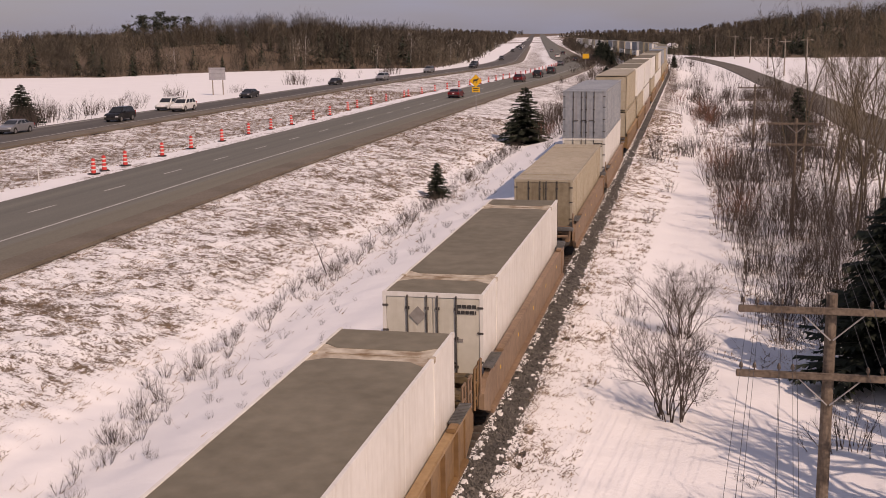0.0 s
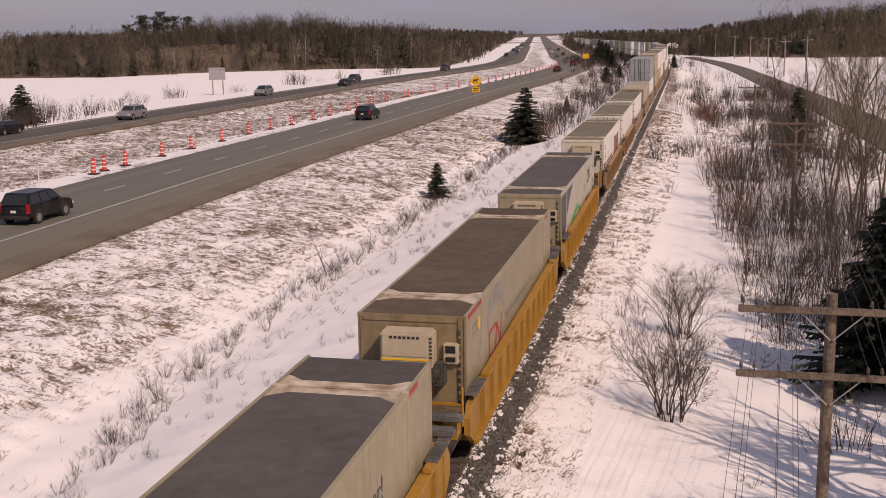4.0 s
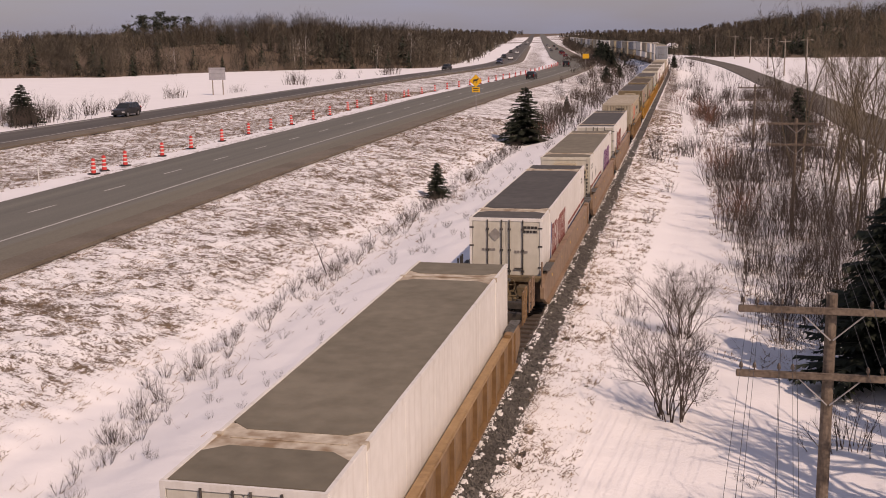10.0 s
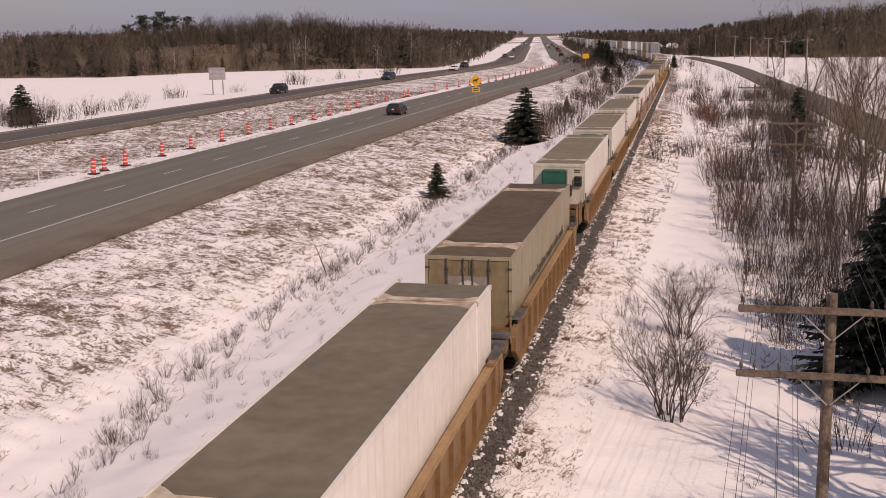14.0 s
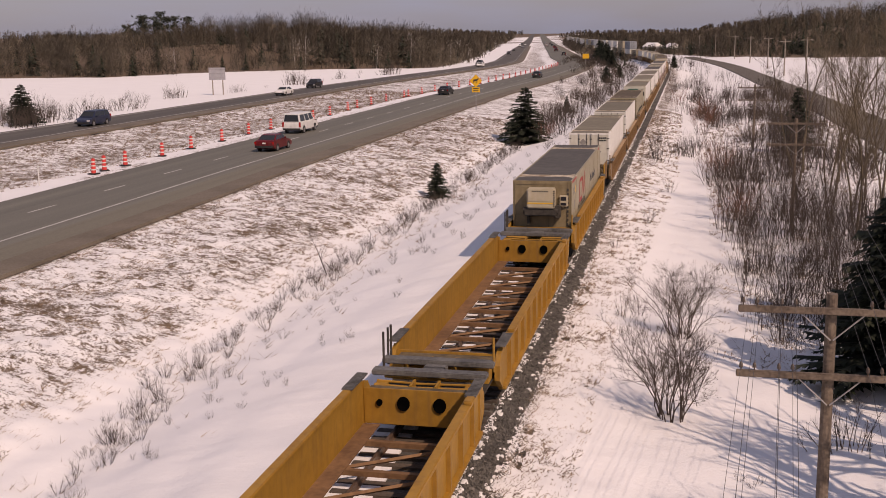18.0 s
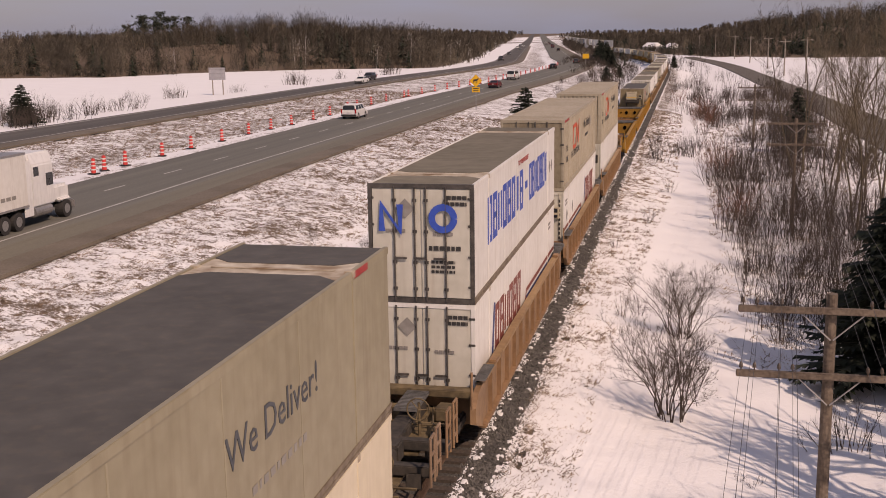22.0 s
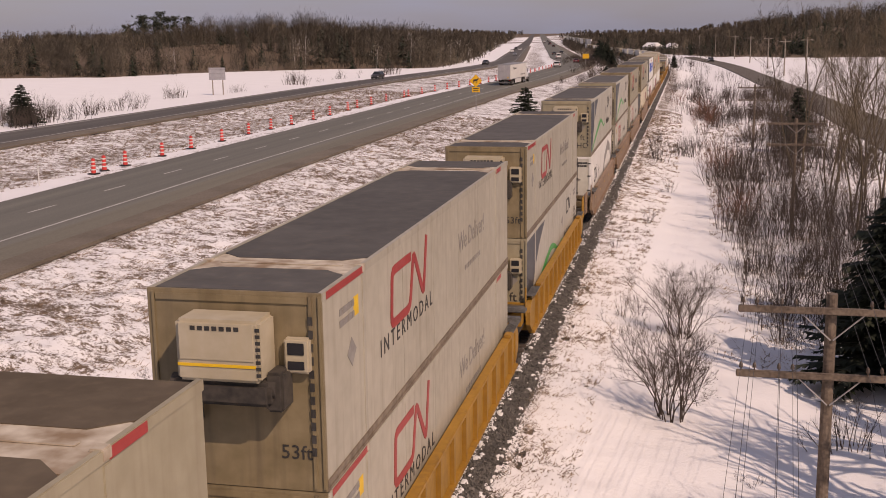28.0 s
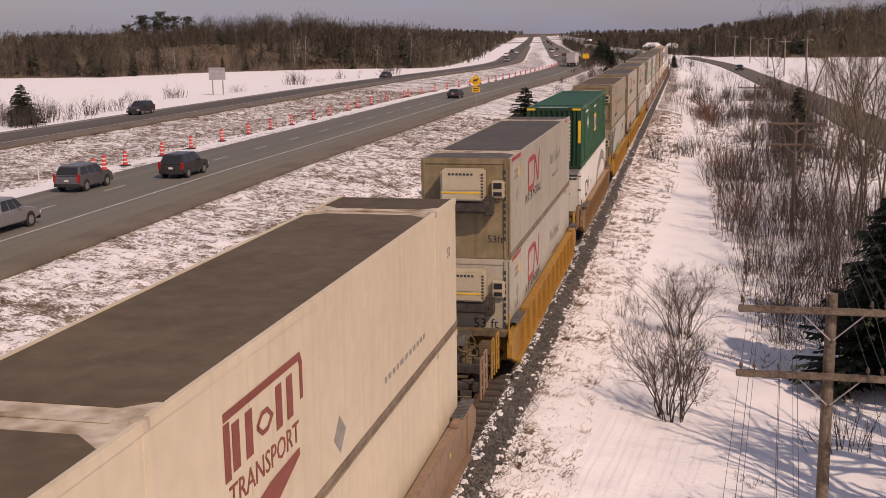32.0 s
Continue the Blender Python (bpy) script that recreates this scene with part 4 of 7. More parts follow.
        stripes(c, turned)
        add_bars(c, False, a + 0.4, 0.86, 4.0, 0.14, 1, M_FADED, 9)
        for y in (1.3, 3.6) if turned else ():
            diamond(c, False, y, 1.75, 0.2, M_FADED)
        bm = stroke(bmesh.new(), [(a - 0.4, 0.9), (a, 2.3)], 0.22)
        part("stripe", bm, M_NAVY, c).matrix_basis = Matrix.Translation((HALF + 0.007, 0, 0)) @ ON_SIDE
        add_bars(c, False, 0.7 if turned else 14.2, 2.2, 0.8, 0.3, 2, M_FADED)
    elif livery == "tan":
        mark_at(c, M_ORANGE_RED, 1.15, 3.7, 1.42)
        add_text(c, "INTERMODAL", 2.9, 0.95, 0.40, M_INK, squeeze=1.15)
        add_text(c, "We Deliver!", 8.7, 1.72, 0.62, M_INK)
        add_bars(c, False, 9.5, 1.4, 1.5, 0.2, 1, M_INK, 7)
        diamond(c, False, 12.3, 1.95, 0.2, M_FADED)
        patch(c, "red_rail_band", M_RED, [(0.15, TALL - 0.12), (1.9, TALL - 0.12), (1.9, TALL - 0.03), (0.15, TALL - 0.03)]).location.x = 0.014
        add_text(c, "53 ft", 0.9, 1.45, 0.36, M_INK)
        add_text(c, "XHC", 0.95, 1.0, 0.36, M_INK)
    elif livery == "shipper":
        block_word(c, 1.75, 1.22, 6.3, 1.0, M_BLUE, 8, 0.0)
        bm = stroke(bmesh.new(), [(8.4, 1.75), (8.9, 1.75)], 0.22)
        part("trade_name_shape", bm, M_BLUE, c).matrix_basis = Matrix.Translation((HALF + 0.007, 0, 0)) @ ON_SIDE
        block_word(c, 9.3, 1.22, 4.6, 1.0, M_BLUE, 7, 0.0)
        add_text(c, "TOP POSITION ONLY", 7.0, 2.46, 0.22, M_RED)
        for y in (14.6, 15.2):
            diamond(c, False, y, 1.6, 0.15, M_FADED)
    elif livery == "carrier_words":
        words = add_text(c, "Services d'expédition transitaire de calibre mondial", 0.0, 1.12, 0.52, M_INK, squeeze=0.92)
        words.location.y = 13.4 - max(v.co.x for v in words.data.vertices)
    elif livery == "hauler":
        bm = bmesh.new()
        stroke(bm, [(3.75, 2.22), (3.75, 1.55)], 0.16)
        stroke(bm, [(3.68, 2.3), (6.1, 2.3), (6.15, 2.2), (6.15, 1.72)], 0.1)
        for a in (4.0, 4.38, 5.34, 5.72):
            stroke(bm, [(a, 1.6), (a, 2.16)], 0.2)
        stroke(bm, [(4.62, 1.86), (4.78, 1.98), (4.95, 1.98), (5.1, 1.86), (4.95, 1.74), (4.78, 1.74), (4.62, 1.86)], 0.06)
        part("trade_name_shape", bm, M_MAROON, c).matrix_basis = Matrix.Translation((HALF + 0.007, 0, 0)) @ ON_SIDE
        add_text(c, "TRANSPORT", 3.75, 1.12, 0.40, M_MAROON, squeeze=1.0)
        bm = stroke(bmesh.new(), [(4.2, 0.75), (5.0, 0.85), (6.0, 1.05)], [0.3, 0.4, 0.1])
        part("trade_name_shape", bm, M_MAROON, c).matrix_basis = Matrix.Translation((HALF + 0.007, 0, 0)) @ ON_SIDE
        add_bars(c, False, 10.2, 0.62, 3.1, 0.16, 1, M_FADED, 9)
        diamond(c, False, 7.7, 0.65, 0.2, M_FADED)
        add_text(c, "53", 15.2, 1.7, 0.3, M_FADED)
    elif livery == "hauler_small":
        bm = bmesh.new()
        box(bm, 11.4, 13.6, 1.25, 2.3, -0.003, 0.003)
        part("trade_name_shape", bm, M_MAROON, c).matrix_basis = Matrix.Translation((HALF + 0.006, 0, 0)) @ ON_SIDE
        block_word(c, 11.5, 0.75, 2.0, 0.35, M_MAROON, 8, 0.0)
    elif livery == "green":
        bm = boxed(7.3, 8.65, 1.18, 2.08, -0.003, 0.003)
        lab = part("yellow_label", bm, M_YELLOW_MARK, c)
        lab.matrix_basis = Matrix.Translation((HALF + 0.006, 0, 0)) @ ON_SIDE
        bm = bmesh.new()
        stroke(bm, [(7.9, 1.9), (7.5, 1.9), (7.5, 1.35), (7.9, 1.35)], 0.11)
        stroke(bm, [(8.0, 1.4), (8.15, 1.8), (8.3, 1.45), (8.45, 1.85)], 0.11)
        part("brand_mark", bm, M_BLUE, c).matrix_basis = Matrix.Translation((HALF + 0.012, 0, 0)) @ ON_SIDE
        diamond(c, False, 3.6, 1.95, 0.26, M_WHITE)
        add_bars(c, False, 7.2, 2.45, 1.6, 0.14, 1, M_WHITE, 6)
        add_bars(c, False, 2.4, 2.5, 1.3, 0.2, 1, M_WHITE, 5)
        add_text(c, "53", 14.6, 1.5, 0.3, M_WHITE)
        add_text(c, "53'", -0.25, 1.12, 0.34, M_WHITE, rear=True)
        lab = part("yellow_label", boxed(-0.34, 0.32, 1.98, 2.42, -0.003, 0.003), M_YELLOW_MARK, c)
        lab.matrix_basis = Matrix.Translation((0, -0.03, 0)) @ ON_REAR
        bm = bmesh.new()
        stroke(bm, [(-0.08, 2.36), (-0.27, 2.36), (-0.27, 2.06), (-0.08, 2.06)], 0.07)
        stroke(bm, [(-0.02, 2.1), (0.04, 2.3), (0.1, 2.1), (0.16, 2.3), (0.24, 2.2)], 0.06)
        part("brand_mark", bm, M_BLUE, c).matrix_basis = Matrix.Translation((0, -0.036, 0)) @ ON_REAR
        diamond(c, True, -0.72, 1.62, 0.2, M_WHITE)
        for x in (-HALF + 0.01, HALF - 0.14):
            part("yellow_label", boxed(x, x + 0.12, 1.25, 2.3, -0.003, 0.003), M_YELLOW_MARK, c).matrix_basis = Matrix.Translation((0, -0.03, 0)) @ ON_REAR
        for x in (-HALF + 0.02, HALF - 0.42):
            part("hazard_strip", boxed(x, x + 0.4, 2.78, 2.87, -0.003, 0.003), M_YELLOW_MARK, c).matrix_basis = Matrix.Translation((0, -0.03, 0)) @ ON_REAR
        bm = bmesh.new()
        for k in range(11):
            box(bm, -0.75 + k * 0.13, -0.66 + k * 0.13, 0.16, 0.34, TALL - 0.002, TALL + 0.004)
        part("marking_bar", bm, M_WHITE, c)
        vert = bmesh.new()
        for k in range(11):
            box(vert, 0.68, 0.79, 0.4 + k * 0.18, 0.52 + k * 0.18, -0.003, 0.003)
        part("marking_bar", vert, M_WHITE, c).matrix_basis = Matrix.Translation((0, -0.03, 0)) @ ON_REAR
        part("placard", boxed(-0.3, 0.18, 0.35, 0.62, -0.003, 0.003), M_WHITE, c).matrix_basis = Matrix.Translation((0, -0.03, 0)) @ ON_REAR


def container(skin, roof, end, livery, label, strip=None):
    """end: doors, doors_grey, doors_dusty, doors_steel, unit, unit_light, unit_teal or ribs."""
    c = thing("shipping_container", label, "container", "containers on the train")
    corr = skin in (M_TAN, M_GREEN, M_BLUEGREY)
    part("body", shared(("body", skin.name), corrugated_shell if corr else smooth_shell, skin), None, c)
    container_frame(c, skin, roof, strip, corr, strip or M_STRIP)
    if not corr:
        joint = shared(("panel_joint", skin.name), lambda: boxed(HALF - 0.004, HALF + 0.004, -0.018, 0.018, 0.2, TALL - 0.14), skin)
        for k in (2, 4, 6, 8):
            part("panel_joint", joint, None, c).location.y = 1.98 + k * (LONG - 3.96) / 10
    if end == "doors":
        end_doors(c, M_REAR_LIGHT, M_HARDWARE if livery == "shipper" else skin)
    elif end == "doors_grey":
        end_doors(c, M_REAR_GREY, skin)
    elif end == "doors_dusty":
        end_doors(c, M_REAR, skin)
    elif end == "doors_steel":
        end_doors(c, M_TAN_GRIME if skin is M_TAN else skin, skin)
    elif end == "unit":
        cooling_unit(c, M_UNIT, M_REAR, M_UNIT)
    elif end == "unit_light":
        cooling_unit(c, M_UNIT, M_CREAM if skin is M_PALE and livery == "wave" else M_REAR_LIGHT if skin is not M_PALE else M_CREAM_LIGHT, M_UNIT)
    elif end == "unit_teal":
        cooling_unit(c, M_TEAL, M_REAR_LIGHT, M_GRIME)
    elif end == "ribs":
        rib_end(c, M_GREEN_DARK if skin is M_GREEN else skin)
    if end == "doors":
        add_bars(c, True, 0.62, 2.38, 0.52, 0.3, 2, M_INK, 4)
        diamond(c, True, -0.38, 2.3, 0.17, M_FADED)
        add_bars(c, True, -0.86, 1.72, 0.5, 0.14, 1, M_FADED, 3)
        add_bars(c, True, 0.3, 1.66, 0.5, 0.14, 1, M_FADED, 3)
    if end in ("unit", "unit_light"):
        column = bmesh.new()
        for k in range(11):
            box(column, 1.10, 1.17, 0.55 + k * 0.19, 0.67 + k * 0.19, -0.003, 0.003)
        tagged(part("marking_bar", column, M_INK, c), kind="stuff").matrix_basis = Matrix.Translation((0, -0.056, 0)) @ ON_REAR
    if end == "unit" and "dark shadowed" not in label:
        add_text(c, "53ft", 0.62, 0.42, 0.3, M_INK, rear=True)
    if livery == "intermodal" and "dark shadowed" in label:
        add_text(c, "53 ft", 0.35, 1.0, 0.38, M_INK, rear=True)
        add_text(c, "XHC", 0.38, 0.62, 0.38, M_INK, rear=True)
        diamond(c, True, 0.78, 1.5, 0.19, M_HARDWARE)
        add_bars(c, True, -0.35, 0.32, 0.9, 0.2, 2, M_MAROON, 6)
    if end == "doors_grey":
        diamond(c, True, 0.92, 1.35, 0.16, M_FADED)
        part("yellow_label", boxed(0.32, 0.55, 1.0, 1.28, -0.003, 0.003), M_YELLOW_MARK, c).matrix_basis = Matrix.Translation((0, -0.028, 0)) @ ON_REAR
        add_bars(c, True, -0.75, 1.75, 0.4, 0.22, 2, M_MAROON, 3)
        for x in (-1.0, 0.6):
            add_bars(c, True, x, 2.5, 0.4, 0.06, 1, M_WHITE, 1)
    if livery == "shipper":
        bm = stroke(bmesh.new(), [(-0.95, 1.75), (-0.95, 2.4), (-0.5, 1.75), (-0.5, 2.4)], 0.16)
        part("trade_name_shape", bm, M_BLUE, c).matrix_basis = Matrix.Translation((0, -0.06, 0)) @ ON_REAR
        ring = [(0.55 + 0.27 * math.cos(a), 2.08 + 0.27 * math.sin(a)) for a in np.linspace(0, 2 * math.pi, 21)]
        bm = stroke(bmesh.new(), ring, 0.16)
        part("trade_name_shape", bm, M_BLUE, c).matrix_basis = Matrix.Translation((0, -0.06, 0)) @ ON_REAR
        add_bars(c, True, 0.2, 1.3, 0.8, 0.18, 1, M_INK, 5)
        add_bars(c, True, 0.25, 0.75, 0.6, 0.35, 3, M_INK, 4)
    if end == "doors_dusty":
        part("arch_panel", boxed(-0.62, 0.62, 1.55, 2.3, -0.003, 0.003), M_FADED, c).matrix_basis = Matrix.Translation((0, -0.018, 0)) @ ON_REAR
        bm = bmesh.new()
        rim = [bm.verts.new((0.52 * math.cos(a), 1.5 + 0.68 * math.sin(a), 0)) for a in np.linspace(0, math.pi, 15)]
        bm.faces.new(rim)
        part("arch_shape", bm, M_REAR_LIGHT, c).matrix_basis = Matrix.Translation((0, -0.024, 0)) @ ON_REAR
        mark_at(c, M_RED, 0.42, -0.5, 1.3, rear=True)
        c.children[-1].location.y = -0.028
    if end == "unit_teal":
        add_bars(c, True, 0.75, 2.45, 0.3, 0.2, 2, M_INK, 3)
    if livery == "tan" and end == "ribs":
        add_bars(c, True, -0.1, 2.2, 0.75, 0.45, 2, M_INK, 6)
        add_text(c, "53 ft", 0.05, 0.75, 0.4, M_INK, rear=True)
        add_text(c, "XHC", 0.05, 0.36, 0.4, M_INK, rear=True)
        diamond(c, True, -0.72, 0.95, 0.2, M_HARDWARE)
    if livery:
        decorate(c, livery)
    return c


def grating(x0, x1, y0, y1, z0, z1):
    """A walkway whose top is pressed into cross bars."""
    n = max(3, int((y1 - y0) / 0.09))
    w, zm = (y1 - y0) / n, z0 + (z1 - z0) * 0.45
    line = [(y0, z0)]
    for k in range(n):
        y = y0 + k * w
        line += [(y, zm), (y + w * 0.25, zm), (y + w * 0.25, z1), (y + w * 0.75, z1), (y + w * 0.75, zm)]
    line += [(y1, zm), (y1, z0)]
    bm = bmesh.new()
    a = [bm.verts.new((x0, y, z)) for y, z in line]
    b = [bm.verts.new((x1, y, z)) for y, z in line]
    for k in range(len(line)):
        m = (k + 1) % len(line)
        if (a[k].co - a[m].co).length > 1e-5:
            bm.faces.new((a[k], a[m], b[m], b[k]))
    bm.faces.new(a[::-1]), bm.faces.new(b)
    bmesh.ops.recalc_face_normals(bm, faces=bm.faces)
    return bm


def end_sill(y, sg):
    """Low beam across the car's end with a striker box and uncoupling rod."""
    bm = boxed(-1.32, 1.32, y - 0.13, y + 0.13, 0.78, 1.0, bevel=0.02)
    box(bm, -0.34, 0.34, y - sg * 0.4 - 0.26, y - sg * 0.4 + 0.26, 0.62, 1.06, bevel=0.04)
    tube(bm, (-1.3, y - sg * 0.3, 0.92), (0.1, y - sg * 0.5, 0.86), 0.02, n=5)
    for x in (-1.1, 0.75):
        box(bm, x, x + 0.34, y + sg * 0.14 - 0.1, y + sg * 0.3 + 0.1, 0.55, 0.9, bevel=0.03)
    return bm


def brake_gear(inner, sg, length):
    """Reservoir, cylinder, levers and hand wheel over the truck."""
    y = inner - sg * 0.95
    bm = tube(bmesh.new(), (-1.25, y, 0.95), (-0.62, y, 0.95), 0.23, n=14)
    tube(bm, (-0.6, y, 0.95), (-0.36, y, 0.95), 0.10, n=10)
    box(bm, 0.55, 0.98, y - 0.28, y + 0.28, 0.73, 1.05, bevel=0.05)
    for x0, a, x1, b, z in ((-1.1, 1.5, 0.9, 1.7, 0.82), (0.4, 0.6, 0.75, 2.2, 0.86), (-0.85, 1.2, -0.45, 2.3, 0.8), (-1.2, 2.0, 1.2, 1.95, 0.9)):
        tube(bm, (x0, inner - sg * a, z), (x1, inner - sg * b, z + 0.05), 0.028, n=5)
    d = min(length - 0.9, 2.1)
    tube(bm, (0.42, inner - sg * d, 0.7), (0.42, inner - sg * d, 1.5), 0.035, n=6)
    hub = Vector((0.42, inner - sg * (d + 0.08), 1.36))
    ring = [hub + Vector((0.26 * math.cos(a), 0, 0.26 * math.sin(a))) for a in np.linspace(0, 2 * math.pi, 15)]
    for p, q in zip(ring, ring[1:]):
        tube(bm, p, q, 0.018, n=5, caps=False)
    for k in (0, 5, 10):
        tube(bm, hub, ring[k], 0.014, n=4, caps=False)
    return bm


def grab_rail(x, y):
    """Upright handhold bent over at the top, with two rungs."""
    bm = tube(bmesh.new(), (x, y, 0.7), (x, y, 1.72), 0.032, n=6)
    tube(bm, (x, y + 0.34, 0.7), (x, y + 0.34, 1.72), 0.032, n=6)
    for z in (0.95, 1.35, 1.72):
        tube(bm, (x, y, z), (x, y + 0.34, z), 0.028, n=6)
    return bm


def well_car(paint, lead, trail, plain=False, empty=False):
    """One well: y from 0 to LONG is the box's berth. lead, trail: lengths of the end platforms."""
    mat = M_WELL[paint]
    c = thing("well_car", paint.replace("rust", "red-brown") + " steel container well car with " + ("smooth" if paint == "rust" else "ribbed") + " sides", "railcar", "well cars of the train")
    y0, y1 = -0.12, LONG + 0.12
    for s in (-1, 1):
        a, b = sorted((s * 1.40, s * 1.46))
        sill = part("side_sheet", shared(("side_sheet", s, paint), lambda: boxed(a, b, y0, y1, 0.30, 1.36), mat), None, c)
        a2, b2 = sorted((s * 1.36, s * 1.58))
        part("top_chord", shared(("top_chord", s, paint), lambda: boxed(a2, b2, y0 + 0.2, y1 - 0.2, 1.361, 1.47, bevel=0.02), M_CHORD.get(paint, mat)), None, c)
        part("bottom_chord", shared(("bottom_chord", s, paint), lambda: boxed(a2, b2, y0, y1, 0.20, 0.299, bevel=0.02), mat), None, c)
        if not plain:
            a3, b3 = sorted((s * 1.461, s * 1.56))
            rib = shared(("rib", s, paint), lambda: boxed(a3, b3, -0.05, 0.05, 0.30, 1.36), mat)
            if paint == "rust" and s > 0:
                spot = shared("reflector", lambda: boxed(1.4605, 1.466, -0.05, 0.05, 0.86, 0.96), M_YELLOW_MARK)
                for k in range(5):
                    part("reflector", spot, None, c).location.y = 1.6 + k * (LONG - 3.2) / 4
            for k in range(0 if paint == "rust" else 12):
                part("rib", rib, None, c).location.y = 0.9 + k * (LONG - 1.8) / 11
    for e, length in ((0, trail), (1, lead)):
        inner, outer, sg = (y0, -length, 1) if e == 0 else (y1, LONG + length, -1)
        yw = y0 - 0.06 if e == 0 else y1
        part("bulkhead", shared(("bulkhead", e, paint), lambda: boxed(-1.399, 1.399, yw, yw + 0.06, 0.30, 1.20, bevel=0.01), mat), None, c)
        if plain:
            part("platform", shared(("platform", e, length), lambda: boxed(-1.29, 1.29, *sorted((inner, outer)), 1.06, 1.15, bevel=0.01), M_GRIME), None, c)
            continue
        if e == 1:
            # solid stubs, no recess: the ports' inner shade is painted black
            port = shared("port", lambda: tube(bmesh.new(), (0, 0.0, 0), (0, 0.16, 0), 0.15, n=14), M_HOLE_SHADE)
            for x, r in ((-0.98, 0.5), (-0.38, 1.05), (0.52, 1.05)):
                p = part("port", port, None, c)
                p.matrix_basis = Matrix.Translation((x, yw - 0.05, 0.85)) @ Matrix.Diagonal((r, 1, r * 1.15, 1))

        def at(a, b):
            """Between a and b metres out from the well."""
            return sorted((inner - sg * a, inner - sg * b))
        for s in (-1, 1):
            # sheet that tapers from the well's side to the end sill
            def plate():
                reach = 0.95 if length > 1.95 else 0.55
                low = [(inner, 0.25), (inner - sg * reach, 0.62), (inner - sg * reach, 1.02), (inner - sg * reach * 0.6, 1.28), (inner, 1.36)]
                bm = bmesh.new()
                a = [bm.verts.new((s * 1.36, y, z)) for y, z in low]
                b = [bm.verts.new((s * 1.50, y, z)) for y, z in low]
                bm.faces.new(a), bm.faces.new(b[::-1])
                for k in range(5):
                    bm.faces.new((a[k], b[k], b[(k + 1) % 5], a[(k + 1) % 5]))
                bmesh.ops.recalc_face_normals(bm, faces=bm.faces)
                return bm
            part("end_plate", shared(("end_plate", s, e, paint, length), plate, mat), None, c)
            part("chord_walkway", shared(("chord_walkway", s, e), lambda: grating(*sorted((s * 1.33, s * 1.60)), *sorted((inner - sg * 0.25, inner + sg * 1.05)), 1.472, 1.51), M_WALK), None, c)
        if length > 1.95:
            part("deck_plate", shared(("deck_plate", e, length), lambda: boxed(-0.64, 0.64, *at(0.05, length - 0.6), 0.66, 0.72, bevel=0.01), M_DECK), None, c)
            part("cross_beam", shared(("cross_beam", e, length), lambda: boxed(-1.355, 1.355, *at(0.05, 0.42), 1.06, 1.24, bevel=0.02), M_DECK), None, c)
            part("end_sill", shared(("end_sill", e, length), lambda: end_sill(inner - sg * (length - 0.75), sg), M_GRIME), None, c)
            part("walkway", shared(("walkway", e, length), lambda: grating(-0.27, 0.27, *at(0.43, 1.75), 1.14, 1.22), M_WALK), None, c)
            part("centre_sill", shared(("centre_sill", e, length), lambda: boxed(-0.22, 0.22, *at(0.5, length - 0.3), 0.725, 1.02, bevel=0.03), M_GRIME), None, c)
            part("brake_gear", shared(("brake_gear", e, length), lambda: brake_gear(inner, sg, length), M_DECK), None, c)
            for x, d in ((1.30, length - 0.55), (1.32, length - 1.15)):
                part("grab_rail", shared(("grab_rail", e, paint, length, d), lambda: grab_rail(x, inner - sg * d), mat), None, c)
        else:
            part("deck_plate", shared(("deck_plate", e, length), lambda: boxed(-1.30, 1.30, *at(0.05, length - 0.1), 0.60, 0.66, bevel=0.01), M_GRIME), None, c)
            part("shelf_plate", shared(("shelf_plate", e, paint), lambda: boxed(-1.30, 1.30, *at(0.06, 0.42), 1.10, 1.14, bevel=0.01), M_DECK), None, c)
            part("cross_beam", shared(("cross_beam", e, length), lambda: boxed(-1.47, 1.47, *at(length - 0.78, length - 0.42), 1.20, 1.34, bevel=0.025), M_WALK), None, c)
            part("joint_plate", shared(("joint_plate", e, length), lambda: boxed(-0.30, 0.30, *at(length - 0.41, length + 0.0), 1.13, 1.26, bevel=0.03), M_WALK), None, c)

            def pipes():
                bm = bmesh.new()
                for d, z, r in ((0.50, 0.98, 0.035), (0.62, 1.08, 0.045), (0.74, 0.90, 0.03), (0.86, 1.12, 0.03), (1.6, 1.02, 0.06)):
                    y = inner - sg * d
                    tube(bm, (-1.28, y, z), (-0.2, y + 0.05, z - 0.05), r, n=6)
                    tube(bm, (-0.2, y + 0.05, z - 0.05), (1.28, y - 0.02, z), r, n=6)
                for x in (-0.35, 0.28):
                    box(bm, x, x + 0.06, *at(0.45, 0.95), 0.66, 1.17)
                for x in (-1.28, 0.98):
                    box(bm, x, x + 0.30, *at(0.44, 1.0), 0.67, 1.10)
                return bm
            part("brake_pipes", shared(("brake_pipes", e, paint), pipes, mat), None, c)
    beam = shared(("floor_beam", paint), lambda: boxed(-1.35, 1.35, -0.07, 0.07, 0.18, 0.30), M_FLOOR)
    if empty:
        for k in range(9):
            part("floor_beam", beam, None, c).location.y = 1.0 + k * (LONG - 2.0) / 8
        brace = shared(("floor_brace", paint), lambda: tube(bmesh.new(), (-1.2, 0.1, 0.24), (1.2, 1.75, 0.24), 0.05, n=4), M_FLOOR)
        for k in range(8):
            part("floor_brace", brace, None, c).location.y = 1.0 + k * (LONG - 2.0) / 8
        part("floor_edge", shared(("floor_edge", paint), lambda: boxed(-1.36, -0.95, 0, LONG, 0.31, 0.34), M_FLOOR), None, c)
        part("floor_edge", shared(("floor_edge_r", paint), lambda: boxed(0.95, 1.36, 0, LONG, 0.31, 0.34), M_FLOOR), None, c)
